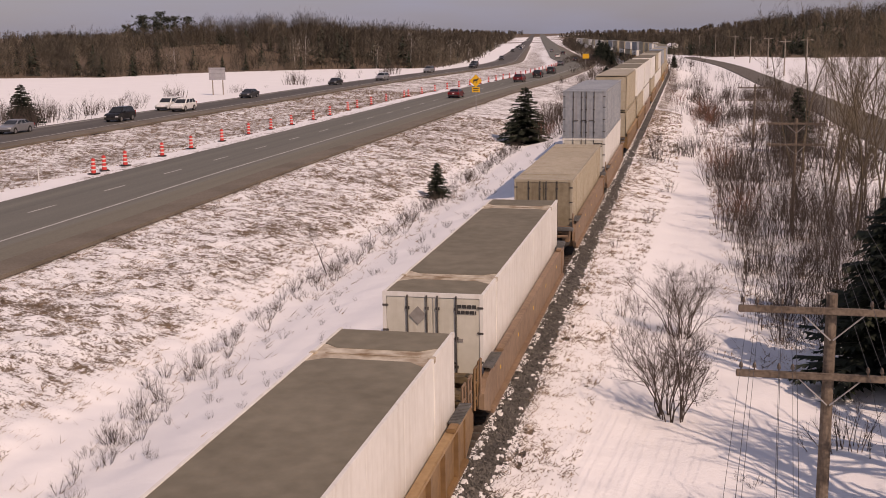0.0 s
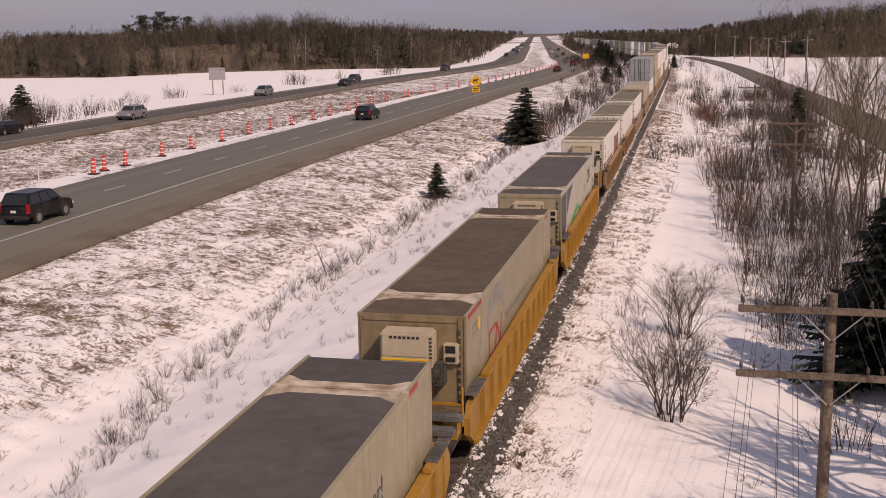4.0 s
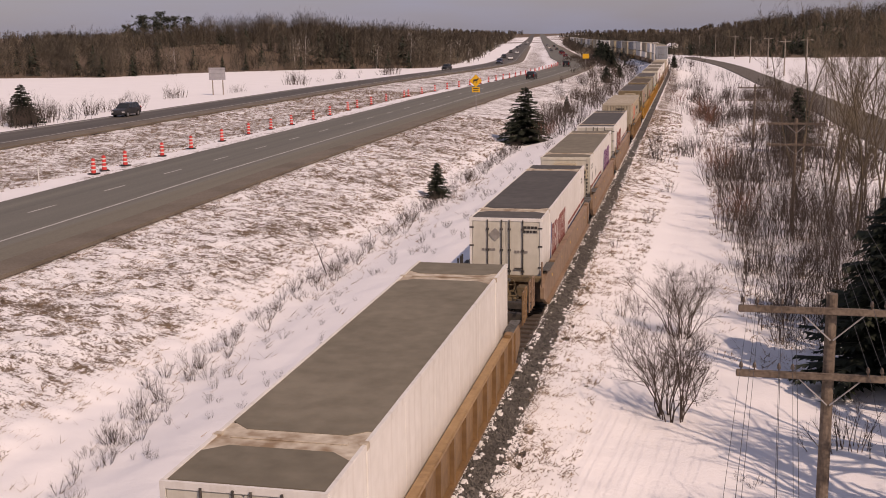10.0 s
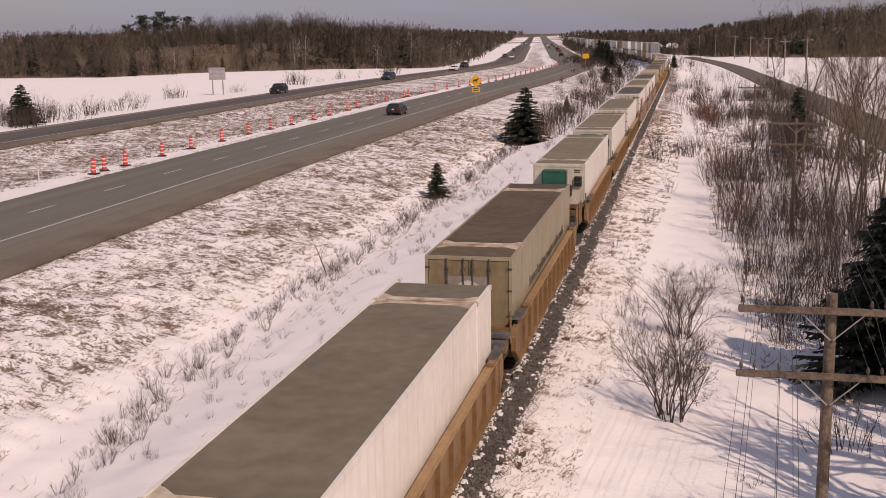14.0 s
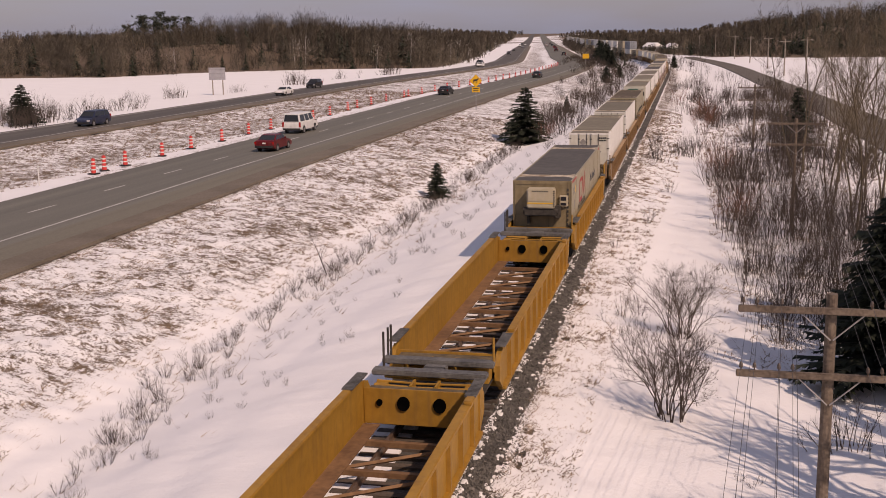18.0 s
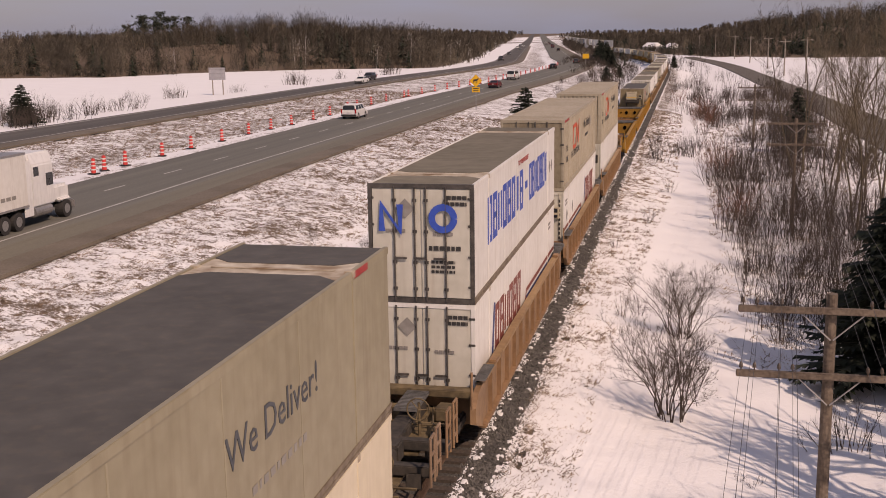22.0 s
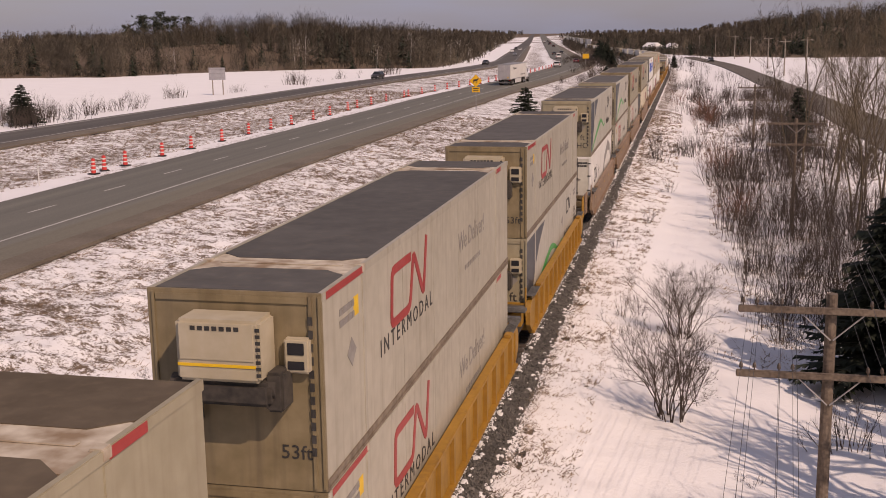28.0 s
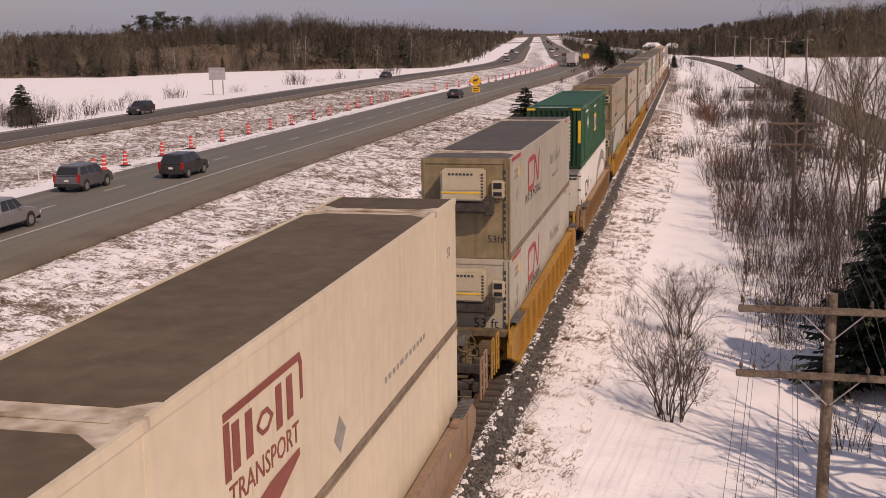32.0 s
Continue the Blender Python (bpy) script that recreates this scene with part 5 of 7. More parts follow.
    if not plain:
        for x, y, h in ((-1.42, -0.75, 1.0), (-1.42, -1.05, 1.0), (-1.42, -1.5, 1.0), (1.44, -1.25, 0.9)):
            part("grab_post", shared(("grab_post", h, x > 0, paint), lambda: tube(bmesh.new(), (0, 0, 0), (0, 0, h), 0.032, n=6), M_GRIME if x < 0 else mat), None, c).location = (x, y, 1.05)
        part("ladder_bracket", shared(("ladder_bracket", paint), lambda: boxed(1.42, 1.62, 1.1, 1.5, 1.471, 1.56, bevel=0.02), mat), None, c)
        part("ladder_bracket", shared(("ladder_bracket_far", paint), lambda: boxed(1.42, 1.62, LONG - 1.5, LONG - 1.1, 1.471, 1.56, bevel=0.02), mat), None, c)
    # truck under the trailing end
    ty = -trail if trail < 1.95 else -1.25
    frame_side = shared("truck_frame", lambda: boxed(-0.07, 0.07, -1.2, 1.2, 0.36, 0.62, bevel=0.04), M_GRIME)
    wheel = shared("wheel", lambda: tube(bmesh.new(), (-0.07, 0, 0), (0.07, 0, 0), 0.42, n=18), M_GRIME)
    for s in (-1, 1):
        part("truck_frame", frame_side, None, c).location = (s * 1.02, ty, 0)
        for dy in (-0.88, 0.88):
            part("wheel", wheel, None, c).location = (s * 0.76, ty + dy, 0.42)
    if trail > 1.95:
        part("coupler", shared("coupler", lambda: boxed(-0.16, 0.16, -trail - 0.55, -trail + 0.05, 0.7, 0.98, bevel=0.04), M_GRIME), None, c)
    return c

# ---------------------------------------------------------------- the consist

MOVERS = []


def rail_pose(s, z):
    x, slope = track_x(s), (track_x(s + 1) - track_x(s - 1)) / 2
    return Matrix.Translation((x, s, z + rise(s))) @ Matrix.Rotation(math.atan((rise(s + 1) - rise(s - 1)) / 2), 4, "X") @ Matrix.Rotation(-math.atan(slope), 4, "Z")


def ride(ob, at, z):
    """at: where the berth's near end stands at the start."""
    times = (0.0, 32.0) if at + 32 * SPEED < 255 else [float(t) for t in range(33)]
    rows = [(t, rail_pose(at + SPEED * t, z)) for t in times]
    ob.matrix_basis = rows[0][1]
    MOVERS.append((ob, rows))


W, CR = M_PANEL, M_CREAM
PROTO = {}


def get(*key):
    if key not in PROTO:
        PROTO[key] = container(*key)
        return PROTO[key]
    return copy_thing(PROTO[key], Matrix())


WHITE_DRY = (W, M_ROOF_OLIVE, "doors", "", "white panelled container with grey-brown roof and double doors")
TRADE = (W, M_ROOF_GREY, "doors", "trade_red", "white container with maroon trade name and navy stripes")
TRADE_PLUM = (W, M_ROOF_OLIVE, "unit_light", "trade_plum", "white refrigerated container with plum trade name and stripes")
TRADE_UNIT = (W, M_ROOF_OLIVE, "unit_light", "trade_red", "white refrigerated container with maroon trade name and stripes")
TEAL = (W, M_ROOF_OLIVE, "unit_teal", "", "white refrigerated container with teal cooling unit on its end")
WAVE = (M_PALE, M_ROOF_GREY, "unit_light", "wave", "pale refrigerated container with green wave and slate corner")
INTER = (CR, M_ROOF_GREY, "unit", "intermodal", "dusty cream refrigerated container with red mark and lettering")
INTER_LIGHT = (M_CREAM_LIGHT, M_ROOF_GREY, "unit", "intermodal", "pale dusty refrigerated container with red mark and lettering")
INTER_PALE = (M_PALE, M_ROOF_GREY, "unit_light", "intermodal_pale", "pale grey refrigerated container with red mark, clean end")
WORLD = (CR, M_ROOF_BROWN, "unit", "worldwide", "dusty cream refrigerated container with arch and red mark")
WORLD_DOORS = (CR, M_ROOF_BROWN, "doors_dusty", "carrier_words", "dusty cream container with long line of lettering")
TAN = (M_TAN, M_TAN, "ribs", "tan", "beige corrugated steel container with orange-red mark")
TAN_DOORS = (M_TAN, M_TAN, "doors_steel", "tan", "beige corrugated container with rusty roof and dark doors")
SHIPPER = (W, M_ROOF_OLIVE, "doors", "shipper", "white container with blue block trade name, stained doors")
GREY_DOORS = (M_WARM, M_ROOF_OLIVE, "doors_grey", "hauler_small", "white container with dark grey doors and maroon badge")
GREEN = (M_GREEN, M_GREEN, "ribs", "green", "green corrugated steel container with yellow labels")
MARK_DARK = (W, M_ROOF_OLIVE, "doors", "mark_dark", "white container with dark mark and slate arc")
HAULER = (M_WARM, M_ROOF_BROWN, "doors", "hauler", "cream container with maroon badge and lettering, brown roof")
PLAIN_CREAM = (M_WARM, M_ROOF_BROWN, "doors", "", "cream panelled container with brown roof")
BLUEGREY = (M_BLUEGREY, M_BLUEGREY, "doors_steel", "", "blue-grey corrugated steel container with doors")
TAN_PLAIN = (M_TAN, M_TAN, "doors_steel", "", "beige corrugated steel container with doors")

# near end of each berth at the start, well paint, lower box, upper box, platform ahead, platform behind
CONSIST = [
    (68.0, "rust", WHITE_DRY, BLUEGREY, 1.8, 1.8), (48.4, "rust", TAN_PLAIN, None, 1.8, 1.8), (26.3, "rust", WHITE_DRY, None, 1.8, 3.2), (6.6, "orange", WHITE_DRY, None, 3.2, 1.8),
    (-12.8, "orange", TRADE_UNIT, None, 1.8, 3.5),
    (-36.1, "yellow", WAVE, None, 3.5, 1.8), (-55.9, "yellow", WORLD, None, 1.8, 1.8), (-75.6, "yellow", INTER, None, 1.8, 3.7),
    (-99.2, "orange", TAN, None, 3.7, 3.7),
    (-123.0, "rust", TRADE, None, 3.7, 1.8), (-142.5, "rust", TRADE_PLUM, None, 1.8, 1.8), (-162.1, "rust", TRADE, None, 1.8, 3.8),
    (-186.0, "orange", WHITE_DRY, None, 3.8, 1.8), (-205.7, "orange", TEAL, None, 1.8, 1.8), (-225.4, "orange", TEAL, None, 1.8, 3.6),
    (-249.0, "orange", WORLD_DOORS, None, 3.6, 1.8), (-268.7, "orange", WHITE_DRY, None, 1.8, 1.8), (-288.2, "orange", WHITE_DRY, None, 1.8, 3.8),
    (-312.0, "yellow", INTER, None, 3.8, 1.8), (-331.8, "yellow", None, None, 1.8, 1.8), (-351.6, "yellow", None, None, 1.8, 3.7),
    (-375.4, "brown", TEAL, TAN, 3.7, 1.8), (-395.3, "brown", TRADE_UNIT, TAN_DOORS, 1.8, 1.8), (-414.8, "brown", TRADE, SHIPPER, 1.8, 3.8),
    (-438.7, "rust", GREY_DOORS, (CR, M_ROOF_GREY, "unit", "intermodal", "dusty cream refrigerated container, red mark, lettering, dark shadowed end"), 3.8, 3.6),
    (-462.1, "rust", INTER_PALE, INTER, 3.6, 1.8), (-482.1, "rust", INTER_PALE, WAVE, 1.8, 1.8), (-502.3, "rust", MARK_DARK, WAVE, 1.8, 3.7),
    (-526.0, "yellow", WAVE, INTER_LIGHT, 3.7, 1.8), (-546.0, "yellow", INTER_LIGHT, INTER_LIGHT, 1.8, 1.8), (-566.0, "yellow", WAVE, WORLD, 1.8, 2.6),
    (-587.6, "orange", MARK_DARK, GREEN, 2.6, 2.6), (-609.3, "yellow", INTER_PALE, INTER_LIGHT, 2.6, 3.7),
    (-633.1, "rust", PLAIN_CREAM, HAULER, 3.7, 1.8), (-652.8, "rust", WHITE_DRY, None, 1.8, 1.8),
]
WELLS = {}


def get_well(paint, lead, trail, plain, empty=False):
    key = (paint, lead, trail, plain, empty)
    if key not in WELLS:
        WELLS[key] = well_car(*key)
        return WELLS[key]
    return copy_thing(WELLS[key], Matrix())


FAR_BOX = {}


def far_box(skin):
    """A box of the stretch that stays over two hundred metres off."""
    if skin in FAR_BOX:
        return copy_thing(FAR_BOX[skin], Matrix())
    shade = {W: "white panelled", CR: "cream panelled", M_TAN: "beige corrugated", M_BLUEGREY: "blue-grey corrugated"}[skin]
    c = FAR_BOX[skin] = thing("shipping_container", shade + " container on a double-stacked far car", "container", "containers on the train")
    part("body", shared(("body", skin.name), corrugated_shell if skin in (M_TAN, M_BLUEGREY) else smooth_shell, skin), None, c)
    part("roof", shared(("far_roof", skin.name), lambda: boxed(-HALF + 0.05, HALF - 0.05, 0.05, LONG - 0.05, TALL - 0.049, TALL, bevel=0.01), skin if skin in (M_TAN, M_BLUEGREY) else M_ROOF_OLIVE), None, c)
    for s in (-1, 1):
        part("door", shared(("far_door", s, skin.name), lambda: boxed(*sorted((s * 0.02, s * 1.2)), -0.03, 0.018, 0.14, TALL - 0.12, bevel=0.01), skin), None, c)
    return c


def build_train():
    for at, paint, low, high, lead, trail in CONSIST:
        ride(get_well(paint, lead, trail, False, low is None), at, 0.0)
        if low:
            ride(get(*low), at, LOW)
        if high:
            ride(get(*high), at + (0.0 if low is not MARK_DARK or high is not GREEN else -0.2), HIGH)
    # double-stacked part that is already far up the line
    rnd = random.Random(11)
    at = 68.0
    for k in range(34):
        at += 19.7 if k % 3 else 23.7
        ride(get_well(rnd.choice(("rust", "orange", "yellow")), 1.8, 1.8, True), at, 0.0)
        ride(far_box(rnd.choice((W, CR, M_TAN))), at, LOW)
        ride(far_box(rnd.choice((W, CR, CR, M_TAN, W, M_BLUEGREY))), at, HIGH)


build_train()

# ---------------------------------------------------------------- road vehicles

def paint(name, c, metal=0.3):
    return material(name, c, tuple(v * 1.12 for v in c), 0.3, 3, 0.8, metal=metal, bump=0, streak=(0.25, 0.23, 0.2), streak_amount=0.25)


CAR_PAINT = {"black": paint("black car paint", (0.012, 0.012, 0.014)), "charcoal": paint("charcoal car paint", (0.045, 0.045, 0.05)),
             "white": paint("white car paint", (0.72, 0.71, 0.69), 0.0), "silver": paint("silver car paint", (0.36, 0.36, 0.37), 0.6),
             "grey": paint("grey car paint", (0.16, 0.16, 0.17), 0.5), "red": paint("dark red car paint", (0.16, 0.009, 0.012)), "blue": paint("navy car paint", (0.03, 0.04, 0.08))}
M_CARGLASS = glass_material("tinted car glass", (0.025, 0.028, 0.03))
M_TAIL = material("red lamp lens", (0.35, 0.01, 0.01), (0.45, 0.02, 0.02), 0.2, 5, 1, bump=0)
M_HEAD = material("clear lamp lens", (0.6, 0.6, 0.6), (0.75, 0.75, 0.75), 0.15, 5, 1, bump=0)
M_ALLOY = material("alloy wheel", (0.35, 0.34, 0.33), (0.5, 0.49, 0.48), 0.4, 8, 2, metal=0.7)

# width, length, outline of the lower body (y, z), glasshouse base y0 y1 z, roof y0 y1 z, wheel y, wheel radius
CARS = {
    "sedan": (1.8, 4.7, ((-2.33, 0.42), (-2.3, 0.92), (-2.1, 1.02), (-1.5, 1.05), (0.75, 1.0), (1.2, 0.95), (2.1, 0.78), (2.33, 0.62), (2.33, 0.32), (1.9, 0.24), (-1.9, 0.24)), (-1.85, 1.15, 1.0), (-1.0, 0.35, 1.45), (-1.35, 1.42), 0.32),
    "hatch": (1.78, 4.3, ((-2.12, 0.42), (-2.12, 0.9), (-2.0, 1.02), (0.8, 1.0), (1.2, 0.95), (1.95, 0.78), (2.12, 0.62), (2.12, 0.32), (1.75, 0.24), (-1.75, 0.24)), (-2.05, 1.15, 1.0), (-1.45, 0.35, 1.48), (-1.28, 1.3), 0.32),
    "suv": (1.9, 4.7, ((-2.33, 0.5), (-2.33, 1.0), (-2.25, 1.1), (0.9, 1.1), (1.35, 1.08), (2.15, 0.95), (2.33, 0.75), (2.33, 0.42), (1.9, 0.32), (-1.9, 0.32)), (-2.25, 1.25, 1.09), (-1.85, 0.45, 1.74), (-1.4, 1.42), 0.37),
    "minivan": (1.95, 5.1, ((-2.52, 0.45), (-2.52, 1.0), (-2.45, 1.08), (1.1, 1.05), (1.5, 1.02), (2.35, 0.82), (2.52, 0.65), (2.52, 0.34), (2.1, 0.26), (-2.1, 0.26)), (-2.48, 1.5, 1.05), (-2.2, 0.6, 1.75), (-1.5, 1.55), 0.34),
    "van": (2.0, 5.7, ((-2.83, 0.5), (-2.83, 1.1), (-2.78, 1.2), (1.7, 1.2), (1.9, 1.15), (2.7, 1.0), (2.83, 0.8), (2.83, 0.45), (2.3, 0.35), (-2.3, 0.35)), (-2.8, 1.85, 1.18), (-2.7, 1.2, 2.08), (-1.7, 1.8), 0.37),
    "pickup": (1.95, 5.6, ((-2.8, 0.6), (-2.8, 1.12), (-0.95, 1.12), (1.1, 1.12), (1.5, 1.1), (2.6, 1.0), (2.8, 0.8), (2.8, 0.5), (2.3, 0.4), (-2.3, 0.4)), (-0.95, 1.45, 1.11), (-0.7, 0.65, 1.8), (-1.75, 1.75), 0.39),
}


def car(kind, colour, label):
    w, length, outline, base, roof, axles, r = CARS[kind]
    c = thing("pickup_truck" if kind == "pickup" else "car", label, "pickup" if kind == "pickup" else "car", "vehicles on the motorway")
    m = CAR_PAINT[colour]
    bm = bmesh.new()
    a = [bm.verts.new((-w / 2, y, z)) for y, z in outline]
    b = [bm.verts.new((w / 2, y, z)) for y, z in outline]
    bm.faces.new(a)
    bm.faces.new(b[::-1])
    for i in range(len(a)):
        j = (i + 1) % len(a)
        bm.faces.new((a[j], a[i], b[i], b[j]))
    bmesh.ops.recalc_face_normals(bm, faces=bm.faces)
    bmesh.ops.bevel(bm, geom=list(bm.edges), offset=0.06, segments=2, affect="EDGES", clamp_overlap=True)
    part("body", bm, m, c)
    y0, y1, z0 = base
    q0, q1, z1 = roof
    wb, wt = w / 2 - 0.05, w / 2 - 0.22
    lo = [Vector(p) for p in ((-wb, y0, z0), (wb, y0, z0), (wb, y1, z0), (-wb, y1, z0))]
    hi = [Vector(p) for p in ((-wt, q0, z1), (wt, q0, z1), (wt, q1, z1), (-wt, q1, z1))]
    bm = bmesh.new()
    vl, vh = [bm.verts.new(p) for p in lo], [bm.verts.new(p) for p in hi]
    bm.faces.new(vh)
    for i in range(4):
        j = (i + 1) % 4
        bm.faces.new((vl[i], vl[j], vh[j], vh[i]))
    bmesh.ops.recalc_face_normals(bm, faces=bm.faces)
    bmesh.ops.bevel(bm, geom=[e for e in bm.edges if not e.is_boundary], offset=0.05, segments=2, affect="EDGES")
    part("cabin", bm, m, c)
    for i, nm in enumerate(("rear_window", "side_window", "windscreen", "side_window")):
        j = (i + 1) % 4
        quad = [lo[i], lo[j], hi[j], hi[i]]
        n = (quad[1] - quad[0]).cross(quad[3] - quad[0]).normalized()
        splits = ((0.06, 0.94),) if i in (0, 2) else ((0.06, 0.36), (0.40, 0.66), (0.70, 0.94))
        for s0, s1 in splits:
            def at(u, v):
                return (quad[0].lerp(quad[1], u)).lerp(quad[3].lerp(quad[2], u), v) + n * 0.012
            bm = bmesh.new()
            p = [at(s0, 0.1), at(s1, 0.1), at(s1, 0.86), at(s0, 0.86)]
            f = [bm.verts.new(v) for v in p]
            g = [bm.verts.new(v - n * 0.03) for v in p]
            bm.faces.new(f)
            for k in range(4):
                bm.faces.new((g[k], g[(k + 1) % 4], f[(k + 1) % 4], f[k]))
            part(nm, bm, M_CARGLASS, c)
    wheel_me = shared(("tyre", r), lambda: tube(bmesh.new(), (-0.11, 0, 0), (0.11, 0, 0), r, n=16), M_RUBBER)
    rim_me = shared(("rim", r), lambda: tube(bmesh.new(), (-0.118, 0, 0), (0.118, 0, 0), r * 0.62, n=12), M_ALLOY)
    for s in (-1, 1):
        for y in axles:
            part("arch", shared(("arch", r), lambda: tube(bmesh.new(), (-0.09, 0, 0), (0.09, 0, 0), r * 1.16, n=16), M_BLACK), None, c).location = (s * (w / 2 - 0.08), y, r + 0.03)
            wh = part("wheel", wheel_me, None, c)
            wh.location = (s * (w / 2 - 0.09), y, r)
            part("rim", rim_me, None, wh)
        x0, x1 = sorted((s * (w / 2 - 0.34), s * (w / 2 + 0.005)))
        tall = 0.5 if kind in ("suv", "minivan", "van", "pickup") else 0.2
        part("tail_light", boxed(x0 + (0.16 if s > 0 else 0), x1 - (0 if s > 0 else 0.16), -length / 2 - 0.005, -length / 2 + 0.14, 0.68, 0.72 + tall, bevel=0.02), M_TAIL, c)
        part("headlight", boxed(x0, x1, length / 2 - 0.16, length / 2 + 0.005, 0.6, 0.76, bevel=0.02), M_HEAD, c)
        part("mirror", boxed(*sorted((s * (w / 2 - 0.02), s * (w / 2 + 0.16))), y1 - 0.75, y1 - 0.62, z0 + 0.02, z0 + 0.16, bevel=0.02), m, c)
    part("bumper", boxed(-w / 2 + 0.05, w / 2 - 0.05, -length / 2 - 0.06, -length / 2 + 0.1, 0.36, 0.58, bevel=0.03), M_BLACK, c)
    part("bumper", boxed(-w / 2 + 0.05, w / 2 - 0.05, length / 2 - 0.1, length / 2 + 0.05, 0.3, 0.52, bevel=0.03), M_BLACK, c)
    part("plate", boxed(-0.15, 0.15, -length / 2 - 0.02, -length / 2 + 0.02, 0.72, 0.86), M_WHITE, c)
    if kind == "pickup":
        part("cargo_bed", boxed(-w / 2 + 0.12, w / 2 - 0.12, -2.7, -1.05, 1.1, 1.128), M_BLACK, c)
    return c


def semi_truck():
    c = thing("semi_truck", "white semi-trailer truck with side skirts and dark logo", "truck", "vehicles on the motorway")
    wh, sk = CAR_PAINT["white"], M_PANEL
    part("trailer_body", boxed(-1.3, 1.3, 0.0, 16.15, 1.2, 4.1, bevel=0.03), sk, c)
    part("rear_door", boxed(-1.2, -0.01, -0.03, 0.0, 1.3, 4.0, bevel=0.01), M_SIGN_GREY, c)
    part("rear_door", boxed(0.01, 1.2, -0.03, 0.0, 1.3, 4.0, bevel=0.01), M_SIGN_GREY, c)
    for z in (1.22, 4.05):
        part("frame_rail", boxed(-1.31, 1.31, -0.04, 16.19, z - 0.06, z + 0.06), M_STEEL, c)
    part("side_skirt", boxed(1.24, 1.28, 4.6, 11.3, 0.35, 1.2), wh, c)
    part("side_skirt", boxed(-1.28, -1.24, 4.6, 11.3, 0.35, 1.2), wh, c)
    bm = bmesh.new()
    for a in (2.6, 2.85, 3.1):
        stroke(bm, [(a, 3.1), (a + 0.15, 3.5)], 0.09)
    for k in range(5):
        stroke(bm, [(3.5 + k * 0.5, 3.0), (3.5 + k * 0.5, 3.4)], 0.14)
        stroke(bm, [(3.6 + k * 0.5, 3.15), (3.85 + k * 0.5, 3.15)], 0.1)
    part("trade_name_shape", bm, M_INK, c).matrix_basis = Matrix.Translation((1.31, 0, 0)) @ ON_SIDE
    bm = bmesh.new()
    for k in range(9):
        box(bm, 10.6 + k * 0.5, 11.0 + k * 0.5, 1.75, 1.95, -0.004, 0.004)
    part("marking_bar", bm, M_FADED, c).matrix_basis = Matrix.Translation((1.31, 0, 0)) @ ON_SIDE
    part("tractor_chassis", boxed(-0.5, 0.5, 12.8, 21.0, 0.7, 1.0, bevel=0.03), M_BLACK, c)
    bm = prism(bmesh.new(), [(-1.2, 1.0), (1.2, 1.0), (1.2, 3.3), (1.0, 3.95), (-1.0, 3.95), (-1.2, 3.3)], 16.75, 19.0)
    bmesh.ops.bevel(bm, geom=list(bm.edges), offset=0.08, segments=2, affect="EDGES")
    part("cab", bm, wh, c)
    part("hood", boxed(-1.0, 1.0, 19.0, 20.9, 0.95, 1.9, bevel=0.14), wh, c)
    part("windscreen", boxed(-1.05, 1.05, 18.98, 19.06, 2.05, 2.8, bevel=0.02), M_CARGLASS, c)
    for s in (-1, 1):
        part("side_window", boxed(*sorted((s * 1.19, s * 1.215)), 18.2, 18.9, 2.05, 2.75, bevel=0.008), M_CARGLASS, c)
        part("side_window", boxed(*sorted((s * 1.19, s * 1.215)), 17.0, 17.5, 2.7, 3.2, bevel=0.008), M_CARGLASS, c)
        part("fairing", boxed(*sorted((s * 1.15, s * 1.22)), 15.9, 16.75, 0.6, 3.6, bevel=0.02), wh, c)
        part("fuel_tank", tube(bmesh.new(), (s * 0.95, 16.9, 0.75), (s * 0.95, 18.6, 0.75), 0.32, n=14), M_STEEL, c)
        part("fender", boxed(*sorted((s * 0.7, s * 1.2)), 19.5, 20.7, 0.95, 1.15, bevel=0.08), wh, c)
        part("mud_flap", boxed(*sorted((s * 0.6, s * 1.2)), 0.5, 0.53, 0.25, 1.0), M_BLACK, c)
        part("tail_light", boxed(*sorted((s * 0.9, s * 1.2)), -0.06, -0.04, 1.02, 1.12), M_TAIL, c)
        tyre = shared("truck_tyre", lambda: tube(bmesh.new(), (-0.25, 0, 0), (0.25, 0, 0), 0.5, n=20), M_RUBBER)
        rim = shared("truck_rim", lambda: tube(bmesh.new(), (-0.26, 0, 0), (0.26, 0, 0), 0.28, n=14), M_ALLOY)
        for y in (1.6, 2.85, 13.9, 15.2, 20.1):
            wl = part("wheel", tyre, None, c)
            wl.location = (s * 1.0, y, 0.5)
            part("rim", rim, None, wl)
    part("bumper", boxed(-1.2, 1.2, 20.9, 21.1, 0.4, 0.9, bevel=0.06), M_STEEL, c)
    part("rear_guard", boxed(-1.1, 1.1, -0.05, 0.05, 0.5, 0.62), M_STEEL, c)
    part("license_label", boxed(0.6, 0.85, -0.05, -0.03, 1.4, 1.65), M_YELLOW_MARK, c)
    return c


ROAD_Z = -0.385


def drive(ob, lane, t0, y0, v):
    """Along a lane at an even pace; y0: where it is at t0."""
    rows = []
    for t in range(0, 33, 2):
        y = y0 + v * (t - t0)
        line = road_x if v > 0 else left_x
        slope = (line(y + 1) - line(y - 1)) / 2
        turn = -math.degrees(math.atan(slope)) + (180 if v < 0 else 0)
        rows.append((float(t), pose(lane + line(y), y, ROAD_Z + rise(y), 0, 0, turn)))
    ob.matrix_basis = rows[0][1]
    MOVERS.append((ob, rows))


